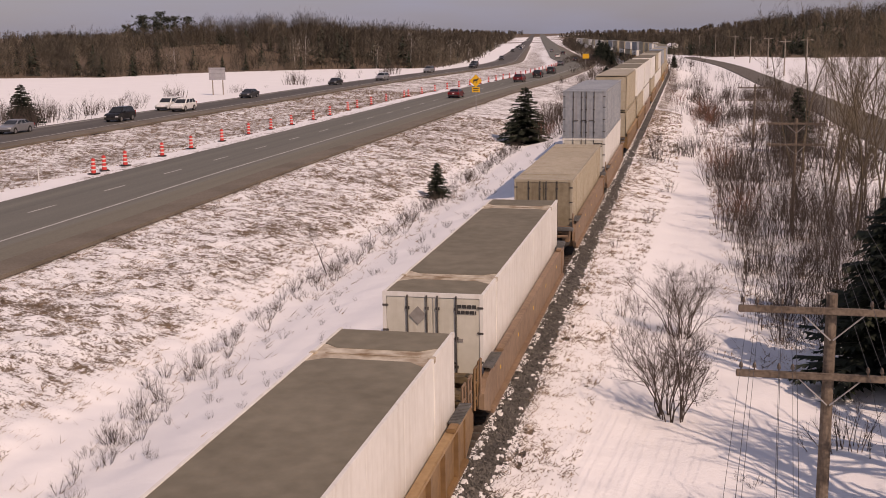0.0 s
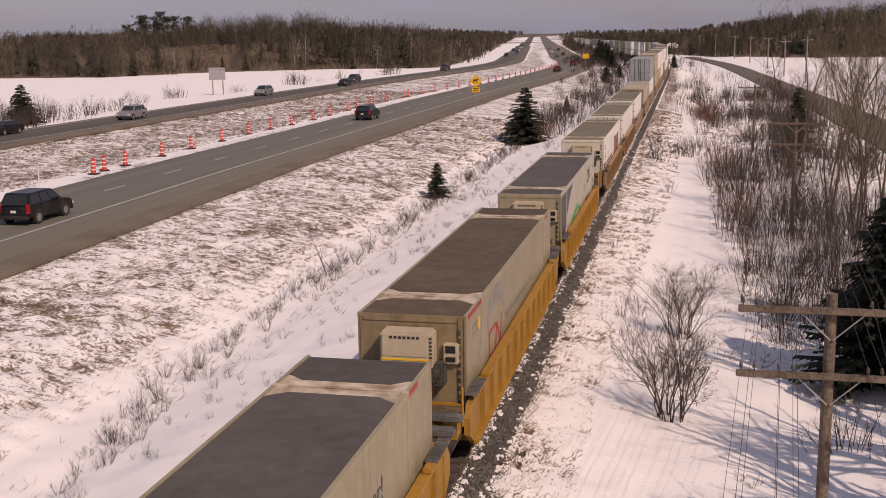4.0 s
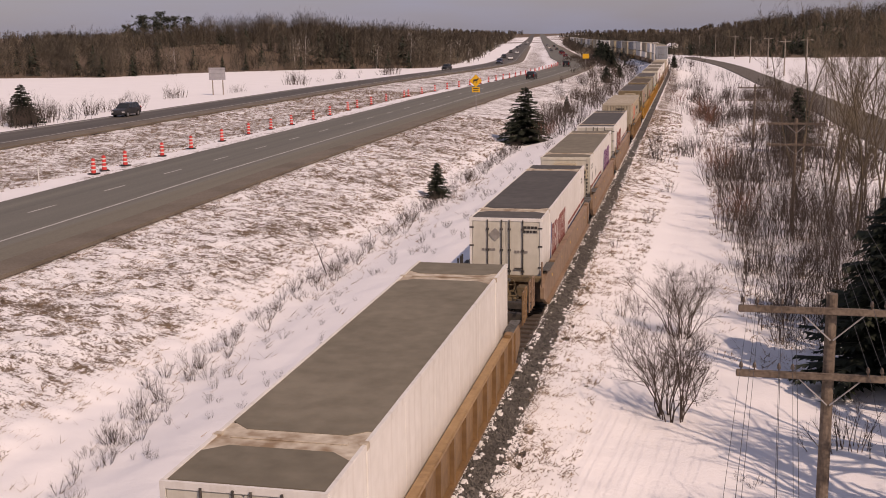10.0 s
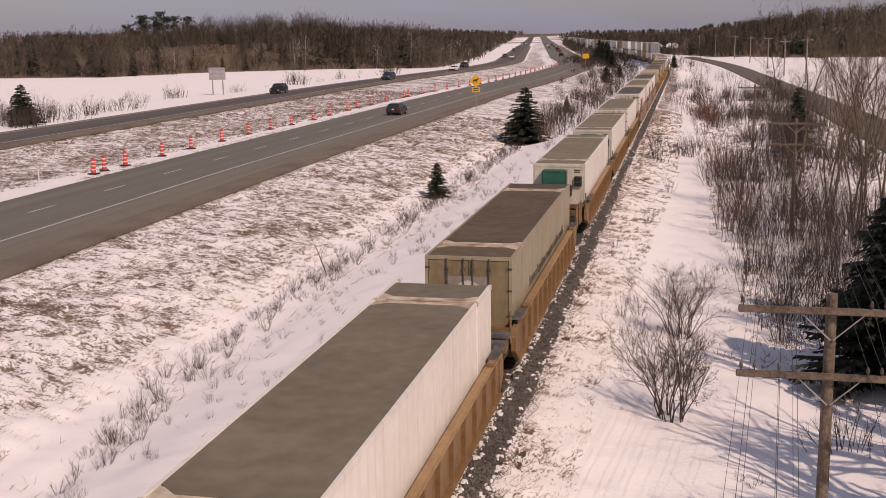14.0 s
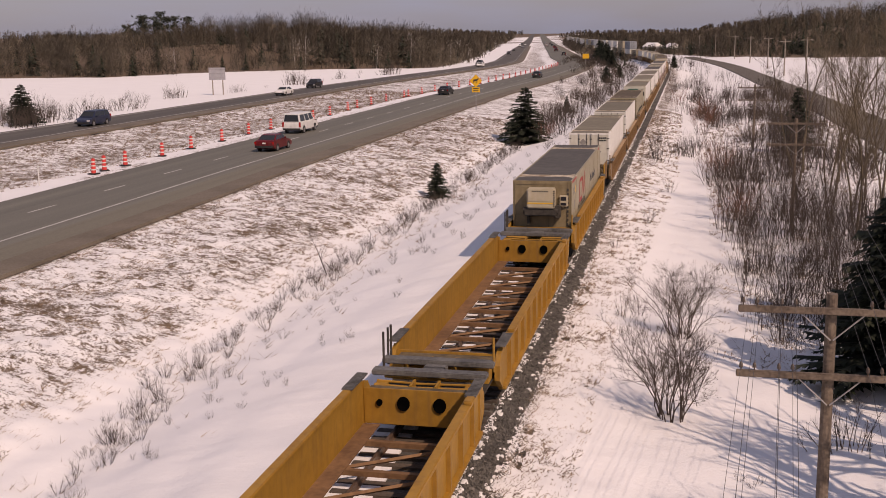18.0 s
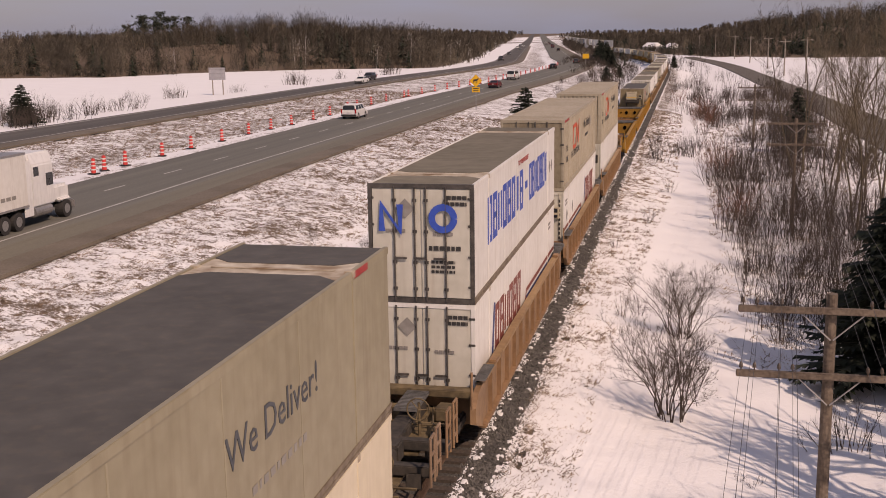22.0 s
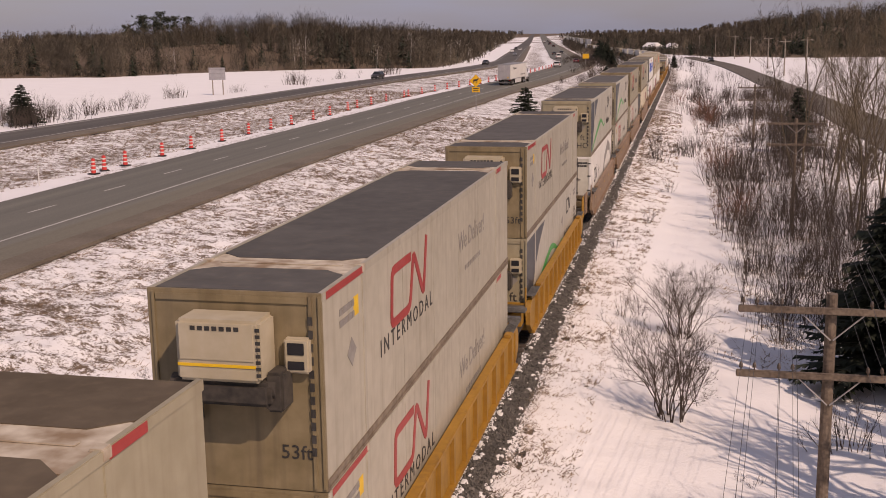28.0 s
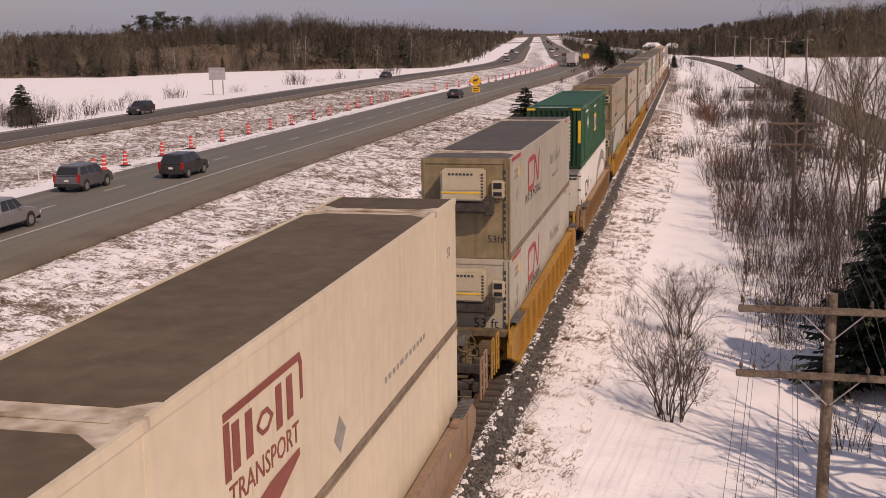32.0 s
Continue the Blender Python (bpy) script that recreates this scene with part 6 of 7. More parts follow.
OUT_NEAR, OUT_FAR, IN_NEAR, IN_FAR = -30.2, -34.2, -62.6, -66.0
TRAFFIC = [
    # kind, paint, lane, time, place, speed
    ("suv", "black", -31.8, 2.5, 77.5, 35.0), ("suv", "black", OUT_NEAR, 6.0, 119.5, 32.0), ("hatch", "charcoal", OUT_NEAR, 13.0, 108.5, 29.5), ("sedan", "black", OUT_FAR, 14.5, 66.5, 34.0),
    ("van", "white", OUT_FAR, 19.0, 146.0, 33.5), ("sedan", "red", OUT_NEAR, 19.0, 122.5, 28.5), ("minivan", "white", OUT_FAR, 21.5, 115.5, 33.8), ("sedan", "charcoal", OUT_NEAR, 29.0, 72.5, 34.2),
    ("suv", "charcoal", OUT_NEAR, 32.0, 75.5, 30.0), ("suv", "grey", OUT_FAR, 32.0, 68.0, 31.0), ("pickup", "silver", OUT_NEAR, 32.0, 51.5, 30.0),
    ("sedan", "red", OUT_NEAR, 0.0, 175.5, 30.0), ("suv", "red", OUT_NEAR, 0.0, 233.0, 29.0), ("suv", "black", OUT_NEAR, 0.0, 257.0, 29.0), ("minivan", "charcoal", OUT_NEAR, 0.0, 282.0, 28.0), ("sedan", "grey", OUT_FAR, 0.0, 350.0, 28.0),
    ("sedan", "silver", IN_FAR, 0.0, 109.0, -28.0), ("suv", "black", IN_NEAR, 0.0, 126.0, -28.0), ("minivan", "white", IN_FAR, 0.0, 146.5, -29.0), ("suv", "white", IN_NEAR, 0.0, 144.0, -28.5),
    ("sedan", "charcoal", IN_FAR, 0.0, 176.5, -30.0), ("sedan", "black", IN_FAR, 0.0, 223.0, -29.0), ("suv", "silver", IN_NEAR, 0.0, 245.0, -29.0),
    ("suv", "silver", IN_FAR, 6.0, 127.0, -28.0), ("sedan", "black", IN_NEAR, 6.0, 163.0, -28.0), ("suv", "charcoal", IN_FAR, 6.0, 178.0, -28.5), ("suv", "charcoal", IN_FAR, 6.0, 252.0, -29.5),
    ("suv", "black", IN_FAR, 13.0, 221.0, -30.6), ("minivan", "blue", IN_NEAR, 17.0, 152.0, -32.5), ("sedan", "white", IN_NEAR, 19.0, 153.0, -31.0), ("suv", "black", IN_FAR, 19.0, 179.0, -31.0),
    ("sedan", "white", IN_NEAR, 23.0, 202.0, -28.0), ("suv", "charcoal", IN_FAR, 23.0, 218.0, -28.0), ("suv", "charcoal", IN_FAR, 28.0, 252.0, -28.5), ("sedan", "charcoal", IN_FAR, 32.0, 258.0, -28.0),
    ("sedan", "silver", IN_NEAR, 0.0, 1300.0, -28.0), ("suv", "white", IN_FAR, 0.0, 1385.0, -28.0), ("sedan", "white", IN_NEAR, 0.0, 1460.0, -28.0), ("suv", "charcoal", IN_FAR, 0.0, 1500.0, -28.0),
    ("sedan", "black", OUT_NEAR, 0.0, 400.0, 28.0), ("suv", "white", OUT_FAR, 0.0, 455.0, 28.0), ("suv", "charcoal", OUT_NEAR, 0.0, 520.0, 28.0), ("sedan", "silver", OUT_FAR, 0.0, 610.0, 28.0),
]


def build_traffic():
    made = {}
    for kind, colour, lane, t0, y0, v in TRAFFIC:
        name = {"sedan": "saloon car", "hatch": "hatchback car", "suv": "sport utility car", "minivan": "minivan", "van": "passenger van", "pickup": "pickup truck"}[kind]
        if (kind, colour) in made:
            ob = copy_thing(made[kind, colour], Matrix())
        else:
            ob = made[kind, colour] = car(kind, colour, f"{colour} {name} with road dirt driving on the motorway")
        drive(ob, lane, t0, y0, v)
    lone = copy_thing(made["sedan", "black"], Matrix())
    rows = []
    for t in range(0, 33, 2):
        y = 304.0 - 22.0 * (t - 32)
        slope = (side_x(y + 1) - side_x(y - 1)) / 2
        rows.append((float(t), pose(25.0 + side_x(y), y, -0.6 + rise(y), 0, 0, 180 - math.degrees(math.atan(slope)))))
    lone["label"] = "dark saloon car coming along the side road"
    lone.matrix_basis = rows[0][1]
    MOVERS.append((lone, rows))
    drive(semi_truck(), OUT_NEAR, 23.0, 66.5, 30.0)


build_traffic()

# ---------------------------------------------------------------- trees and brush


def sprout(thick, thin, p, d, length, r, level, rnd, kids=(7, 4, 3), up=0.25, spread=0.75, steps=4, tip=0.25, reach=1.0, wander=0.16, flat=2, least=0.0035):
    """A stem that wanders, tapers and branches."""
    pts, dirs = [p.copy()], [d.copy()]
    for i in range(steps):
        d = (d + Vector((rnd.uniform(-1, 1), rnd.uniform(-1, 1), rnd.uniform(-0.4, 1) * up * 2)) * wander).normalized()
        pts.append(pts[-1] + d * length / steps)
        dirs.append(d)
    if level < flat or r > 0.02:
        (thick if level == 0 else thin).rod(pts, r, r * tip, 5 if level == 0 and r > 0.04 else 3)
    else:
        mid = pts[len(pts) // 2]
        thin.sliver(pts[0], mid + (mid - pts[0]) * 0.3, r * 1.1)
        thin.sliver(mid, pts[-1], r * 0.8)
    if level >= len(kids):
        return
    for k in range(kids[level]):
        a = rnd.uniform(0.22 if level else 0.3, 0.98)
        i = min(int(a * steps), steps - 1)
        q = pts[i].lerp(pts[i + 1], a * steps - i)
        turn = rnd.uniform(0, 6.2832)
        o = dirs[i + 1].orthogonal().normalized()
        o.rotate(Matrix.Rotation(turn, 3, dirs[i + 1]))
        nd = (dirs[i + 1] * (1 - spread * 0.45) + o * spread + Vector((0, 0, up))).normalized()
        sprout(thick, thin, q, nd, length * reach * rnd.uniform(0.28, 0.55) * (1.15 - a * 0.45), max(r * (1 - a * (1 - tip)) * 0.5 * min(1.0, reach * 1.2), least), level + 1, rnd, kids, up, spread, 3 if level == 0 and len(kids) > 1 else 2, tip, min(1.0, reach * 1.4), wander, flat, least)


PLANTS = {}


def plant(kind, seed):
    """Meshes of one bare plant: stems and twigs."""
    if (kind, seed) in PLANTS:
        return PLANTS[kind, seed]
    rnd = random.Random(seed * 77 + len(kind))
    a, b = Growth(), Growth()
    bark, twig = M_BARK, M_TWIG
    if kind == "big_bush":
        for k in range(21):
            t = k * 2.4 + rnd.random()
            lean = rnd.uniform(0.05, 0.48)
            sprout(a, b, Vector((math.cos(t) * 0.34, math.sin(t) * 0.34, -0.1)), Vector((math.cos(t) * lean, math.sin(t) * lean, 1)).normalized(), rnd.uniform(1.7, 3.4), 0.025, 0, rnd, (12, 7, 3), 0.12, 0.66, 7, 0.2, 0.85, 0.33, least=0.0045)
    elif kind == "shrub":
        for k in range(9):
            t = k * 2.4 + rnd.random()
            lean = rnd.uniform(0.2, 0.8)
            sprout(a, b, Vector((math.cos(t) * 0.12, math.sin(t) * 0.12, -0.05)), Vector((math.cos(t) * lean, math.sin(t) * lean, 1)).normalized(), rnd.uniform(0.5, 1.1), 0.011, 0, rnd, (5, 3), 0.25, 0.6, 3, 0.3)
    elif kind == "thicket":
        for k in range(10):
            x, y = rnd.uniform(-1.1, 1.1), rnd.uniform(-1.1, 1.1)
            sprout(a, b, Vector((x, y, -0.1)), Vector((rnd.uniform(-.2, .2), rnd.uniform(-.2, .2), 1)).normalized(), rnd.uniform(1.8, 4.4), rnd.uniform(0.014, 0.028), 0, rnd, (10, 4), 0.4, 0.6, 5, 0.2, wander=0.22, least=0.0055)
    elif kind == "clump":
        for k in range(20):
            x, y = rnd.gauss(0, 0.55), rnd.gauss(0, 0.55)
            sprout(a, b, Vector((x, y, -0.1)), Vector((x * 0.4 + rnd.uniform(-.2, .2), y * 0.4 + rnd.uniform(-.2, .2), 1)).normalized(), rnd.uniform(0.9, 2.3) * (1.15 - 0.5 * math.hypot(x, y)), 0.022, 0, rnd, (9, 3), 0.3, 0.6, 4, 0.35, flat=1)
    elif kind == "brush":
        for k in range(8):
            x, y = rnd.uniform(-1.2, 1.2), rnd.uniform(-1.2, 1.2)
            sprout(a, b, Vector((x, y, -0.1)), Vector((rnd.uniform(-.3, .3), rnd.uniform(-.3, .3), 1)).normalized(), rnd.uniform(1.6, 3.6), 0.03, 0, rnd, (9,), 0.4, 0.6, 3, 0.3, flat=1)
    elif kind == "russet":
        twig = M_RED_TWIG
        for k in range(16):
            t = k * 2.4
            lean = rnd.uniform(0.05, 0.5)
            sprout(a, b, Vector((math.cos(t) * 0.4, math.sin(t) * 0.4, -0.1)), Vector((math.cos(t) * lean, math.sin(t) * lean, 1)).normalized(), rnd.uniform(1.4, 2.7), 0.014, 0, rnd, (9, 4), 0.35, 0.5, 4, 0.25)
    elif kind == "sapling":
        sprout(a, b, Vector((0, 0, -0.1)), Vector((rnd.uniform(-.08, .08), rnd.uniform(-.08, .08), 1)).normalized(), rnd.uniform(4.5, 7.0), 0.05, 0, rnd, (24, 7, 2), 0.4, 0.6, 7, 0.15, wander=0.2, least=0.006)
    elif kind == "poplar":
        bark, twig = M_POPLAR, M_POPLAR
        sprout(a, b, Vector((0, 0, -0.1)), Vector((rnd.uniform(-.04, .04), rnd.uniform(-.04, .04), 1)).normalized(), rnd.uniform(11, 14), 0.075, 0, rnd, (52, 9, 3), 0.4, 0.7, 9, 0.10, 0.46, 0.16, flat=1, least=0.007)
    elif kind == "wide_tree":
        sprout(a, b, Vector((0, 0, -0.1)), Vector((0.02, 0, 1)).normalized(), 7.5, 0.30, 0, rnd, (16, 7, 5), 0.3, 0.75, 6, 0.3)
    elif kind == "ditch_tree":
        sprout(a, b, Vector((0, 0, -0.1)), Vector((-0.25, 0, 1)).normalized(), 2.5, 0.035, 0, rnd, (14, 6, 2), 0.3, 0.7, 5, 0.2)
    PLANTS[kind, seed] = (from_lists("stem", a.v, a.f, bark), from_lists("twigs", b.v, b.f, twig))
    return PLANTS[kind, seed]


def set_plant(kind, seed, x, y, size=1.0, turn=0.0, name="bush", label="", category="bush", group="", sink=0.0):
    stem, twig = plant(kind, seed)
    ob = thing(name, label, category, group)
    ob.matrix_basis = Matrix.Translation((x, y, land(x, y) - sink)) @ Matrix.Rotation(turn, 4, "Z") @ Matrix.Scale(size, 4)
    part("trunk", stem, None, ob)
    part("crown", twig, None, ob)
    return ob


SPRUCES = {}


def spruce(x, y, h, label, seed=1, full=1.0):
    """Tiers of drooping boughs, each of many needle sprays."""
    ob = thing("spruce_tree", label, "tree", "spruces")
    ob.location = (x, y, land(x, y) - 0.05)
    if seed not in SPRUCES:
        rnd = random.Random(seed)
        t, c = Growth(), Growth()
        t.rod([Vector((0, 0, 0)), Vector((0, 0, 0.5)), Vector((0, 0, 0.98))], 0.022, 0.003, 6)
        z = 0.05
        while z < 0.97:
            reach = 0.30 * (1 - z) ** 0.85 + 0.012
            for k in range(max(4, int(11 * (1 - z) + 3))):
                a = rnd.uniform(0, 6.2832)
                ln = reach * rnd.uniform(0.62, 1.12)
                out = Vector((math.cos(a), math.sin(a), 0))
                side = Vector((-out.y, out.x, 0))
                root = Vector((0, 0, z + rnd.uniform(-0.012, 0.012)))
                droop = rnd.uniform(0.10, 0.45)
                n = max(4, int(ln / 0.022))
                prev = root
                for i in range(1, n + 1):
                    u = i / n
                    q = root + out * ln * u + Vector((0, 0, ln * (0.22 * u - droop * u * u)))
                    wide = 0.062 * (1.05 - u) * (0.5 + ln * 2.2) + 0.012
                    for s in (-1, 1):
                        tip = q + side * s * wide * rnd.uniform(0.7, 1.3) + out * 0.02 + Vector((0, 0, -rnd.uniform(0.004, 0.03)))
                        b = len(c.v)
                        c.v += [prev, q + out * 0.012, tip]
                        c.f.append((b, b + 1, b + 2))
                    b = len(c.v)
                    c.v += [prev, q, q + Vector((0, 0, -rnd.uniform(0.015, 0.04))) + out * 0.008]
                    c.f.append((b, b + 1, b + 2))
                    prev = q
            z += 0.017 + 0.012 * (1 - z)
        SPRUCES[seed] = (from_lists("trunk", t.v, t.f, M_BARK), from_lists("crown", c.v, c.f, M_NEEDLE))
    for nm, me in zip(("trunk", "crown"), SPRUCES[seed]):
        p = part(nm, me, None, ob)
        p.matrix_basis = Matrix.Diagonal((h * full, h * full, h, 1))
    return ob


def joined(name, label, category, spots):
    """Many plants that cannot be told apart, as one mesh. spots: kind, seed, x, y, size, turn."""
    vs, fs, n = [], [], 0
    for kind, seed, x, y, size, turn in spots:
        m = Matrix.Translation((x, y, land(x, y))) @ Matrix.Rotation(turn, 4, "Z") @ Matrix.Scale(size, 4)
        for me in plant(kind, seed):
            co = np.empty(len(me.vertices) * 3)
            me.vertices.foreach_get("co", co)
            a = np.array(m)
            co = co.reshape(-1, 3) @ a[:3, :3].T + a[:3, 3]
            vs.append(co)
            fs += [[k + n for k in p.vertices] for p in me.polygons]
            n += len(co)
    single(name, from_lists(name, np.concatenate(vs).tolist(), fs, M_TWIG), None, label, category, kind="stuff")


def tufts(name, label, count, where, seed, hmin=0.10, hmax=0.32, blades=5):
    rnd = random.Random(seed)
    g = Growth()
    made = 0
    while made < count:
        x, y, keep = where(rnd)
        if rnd.random() > keep:
            continue
        made += 1
        o = Vector((x, y, land(x, y) - 0.02))
        for k in range(blades):
            p = o + Vector((rnd.uniform(-.12, .12), rnd.uniform(-.12, .12), 0))
            h = rnd.uniform(hmin, hmax)
            q = p + Vector((rnd.uniform(-1, 1) * h * 1.3, rnd.uniform(-1, 1) * h * 1.3, h * rnd.uniform(0.25, 1)))
            g.sliver(p, q, 0.006 + 0.00022 * y)
    single(name, from_lists(name, g.v, g.f, M_STRAW), None, label, "grass", kind="stuff")


def far_tree(w, c, rnd, x, y, z, h, conifer, birch, fat=1.0):
    if conifer:
        for i in range(26):
            u = i / 26
            r = (0.27 * h * (1 - u) ** 0.8 + 0.1) * rnd.uniform(0.7, 1.1)
            for k in range(4):
                a = rnd.uniform(0, 6.28)
                p = Vector((x, y, z + h * (0.08 + 0.92 * u)))
                o = Vector((math.cos(a), math.sin(a), 0))
                q = p + o * r * rnd.uniform(0.6, 1.2) + Vector((0, 0, -r * 0.3))
                s = Vector((-o.y, o.x, 0)) * r * 0.35
                b = len(c.v)
                c.v += [p + Vector((0, 0, h * 0.035)), q - s, q + s]
                c.f.append((b, b + 1, b + 2))
        return
    top = Vector((x + rnd.uniform(-.9, .9), y + rnd.uniform(-.9, .9), z + h * 0.86))
    base = Vector((x, y, z))
    g = birch or w
    g.rod([base, top], (0.012 + h * 0.003) * fat * (2.2 if birch else 1), 0.012 * fat)
    wide, high = h * rnd.uniform(0.15, 0.25), h * rnd.uniform(0.40, 0.47)
    mid = z + h - high
    for k in range(120):
        t, u, r = rnd.uniform(0, 6.28), rnd.uniform(-1.0, 1.0), rnd.random() ** 0.5
        c0 = math.sqrt(max(0.0, 1 - u * u)) * wide * r
        o = Vector((math.cos(t) * c0, math.sin(t) * c0, high * u * r))
        p = Vector((x, y, mid)) + o
        q = p + (Vector((math.cos(t), math.sin(t), 0)) * 0.5 + Vector((rnd.uniform(-.7, .7), rnd.uniform(-.7, .7), rnd.uniform(0.1, 1.5)))) * h * 0.075
        (g if birch and k % 3 == 0 else w).sliver(p, q, 0.055 * fat)


def woods(name, label, edge, depth, count, seed, hmin, hmax, conifer_share, tall_at=(), away=1, skip=None, fat=1.0, swell=(), firs=()):
    """Trees behind an edge line; denser at its front."""
    rnd = random.Random(seed)
    w, c, b = Growth(), Growth(), Growth()
    tones, tone = [], 0.5
    lens = [math.hypot(q[0] - p[0], q[1] - p[1]) for p, q in zip(edge, edge[1:])]
    shares = [k * min(1.0, 420.0 / (p[1] + q[1]) * 2) ** 1.6 for k, p, q in zip(lens, edge, edge[1:])] if fat == 1.0 else lens
    for _ in range(count):
        i = rnd.choices(range(len(lens)), shares)[0]
        p, q = edge[i], edge[i + 1]
        u = rnd.random()
        nx, ny = (q[1] - p[1]) / lens[i] * away, -(q[0] - p[0]) / lens[i] * away
        d = depth * rnd.random()
        x, y = p[0] + (q[0] - p[0]) * u + nx * d + rnd.uniform(-2, 2), p[1] + (q[1] - p[1]) * u + ny * d
        if skip and skip[0] < x < skip[1]:
            continue
        h = (hmin + (hmax - hmin) * rnd.random()) * (0.72 + 0.28 * smooth(0, 30, d)) * (0.95 + 0.38 * noise.noise(Vector((x * 0.045, y * 0.045, 4)))) * (1 + sum(k * math.exp(-((x - c0) / wd) ** 2) for c0, wd, k in swell))
        clump = max(0.0, 0.4 + 1.6 * noise.noise(Vector((x * 0.035, y * 0.035, seed))))
        evergreen = rnd.random() < conifer_share * clump * 2
        while len(tones) < len(w.v):
            tones.append(tone)
        tone = min(1.0, max(0.0, rnd.gauss(0.42, 0.2) + 0.5 * noise.noise(Vector((x * 0.05, y * 0.05, 7)))))
        far_tree(w, c, rnd, x, y, land(x, y) - 0.2, h * (rnd.uniform(0.5, 0.78) if evergreen else 1.0), evergreen, b if rnd.random() < 0.03 and d < 12 else None, fat * (1.0 if y < 480 else 1.8 if y < 900 or fat > 1 else 3.2))
        if d < 25:
            for k in range(6):
                bx, by = x + rnd.uniform(-3, 3), y + rnd.uniform(-3, 3)
                o = Vector((bx, by, land(bx, by) - 0.1))
                for j in range(5):
                    w.sliver(o + Vector((0, 0, rnd.uniform(0, 2.0))), o + Vector((rnd.uniform(-1.3, 1.3), rnd.uniform(-1.3, 1.3), rnd.uniform(1.0, 3.2))), 0.07)
    for x, y, h in firs:
        far_tree(w, c, rnd, x, y, land(x, y) - 0.2, h, True, None)
    for x, y, h in tall_at:
        z = land(x, y)
        w.rod([Vector((x, y, z)), Vector((x, y, z + h))], 0.25, 0.08)
        for k in range(44):
            a, t = rnd.uniform(0.25, 1.0), rnd.uniform(0, 6.28)
            r = rnd.uniform(0.2, 1.0) * h * 0.24 * (1.2 - a)
            o = Vector((x + r * math.cos(t), y + r * math.sin(t), z + h * a))
            for j in range(14):
                p = o + Vector((rnd.gauss(0, 0.9), rnd.gauss(0, 0.9), rnd.gauss(0, 0.3)))
                n0 = len(c.v)
                c.v += [p, p + Vector((rnd.uniform(-.7, .7), rnd.uniform(-.7, .7), 0.1)), p + Vector((rnd.uniform(-.5, .5), rnd.uniform(-.5, .5), 0.5))]
                c.f.append((n0, n0 + 1, n0 + 2))
    tones += [tone] * (len(w.v) - len(tones))
    bare = from_lists(name + "_bare_trees", w.v, w.f, M_WOODS)
    bare.attributes.new("tone", "FLOAT", "POINT").data.foreach_set("value", tones)
    single(name + "_bare_trees", bare, None, "leafless brown " + label, "woods", kind="stuff")
    if c.v:
        single(name + "_conifers", from_lists(name + "_conifers", c.v, c.f, M_NEEDLE), None, "dark evergreen trees among the " + label, "woods", kind="stuff")
    if b.v:
        single(name + "_birches", from_lists(name + "_birches", b.v, b.f, M_BIRCH), None, "white birch trunks before the " + label, "woods", kind="stuff")


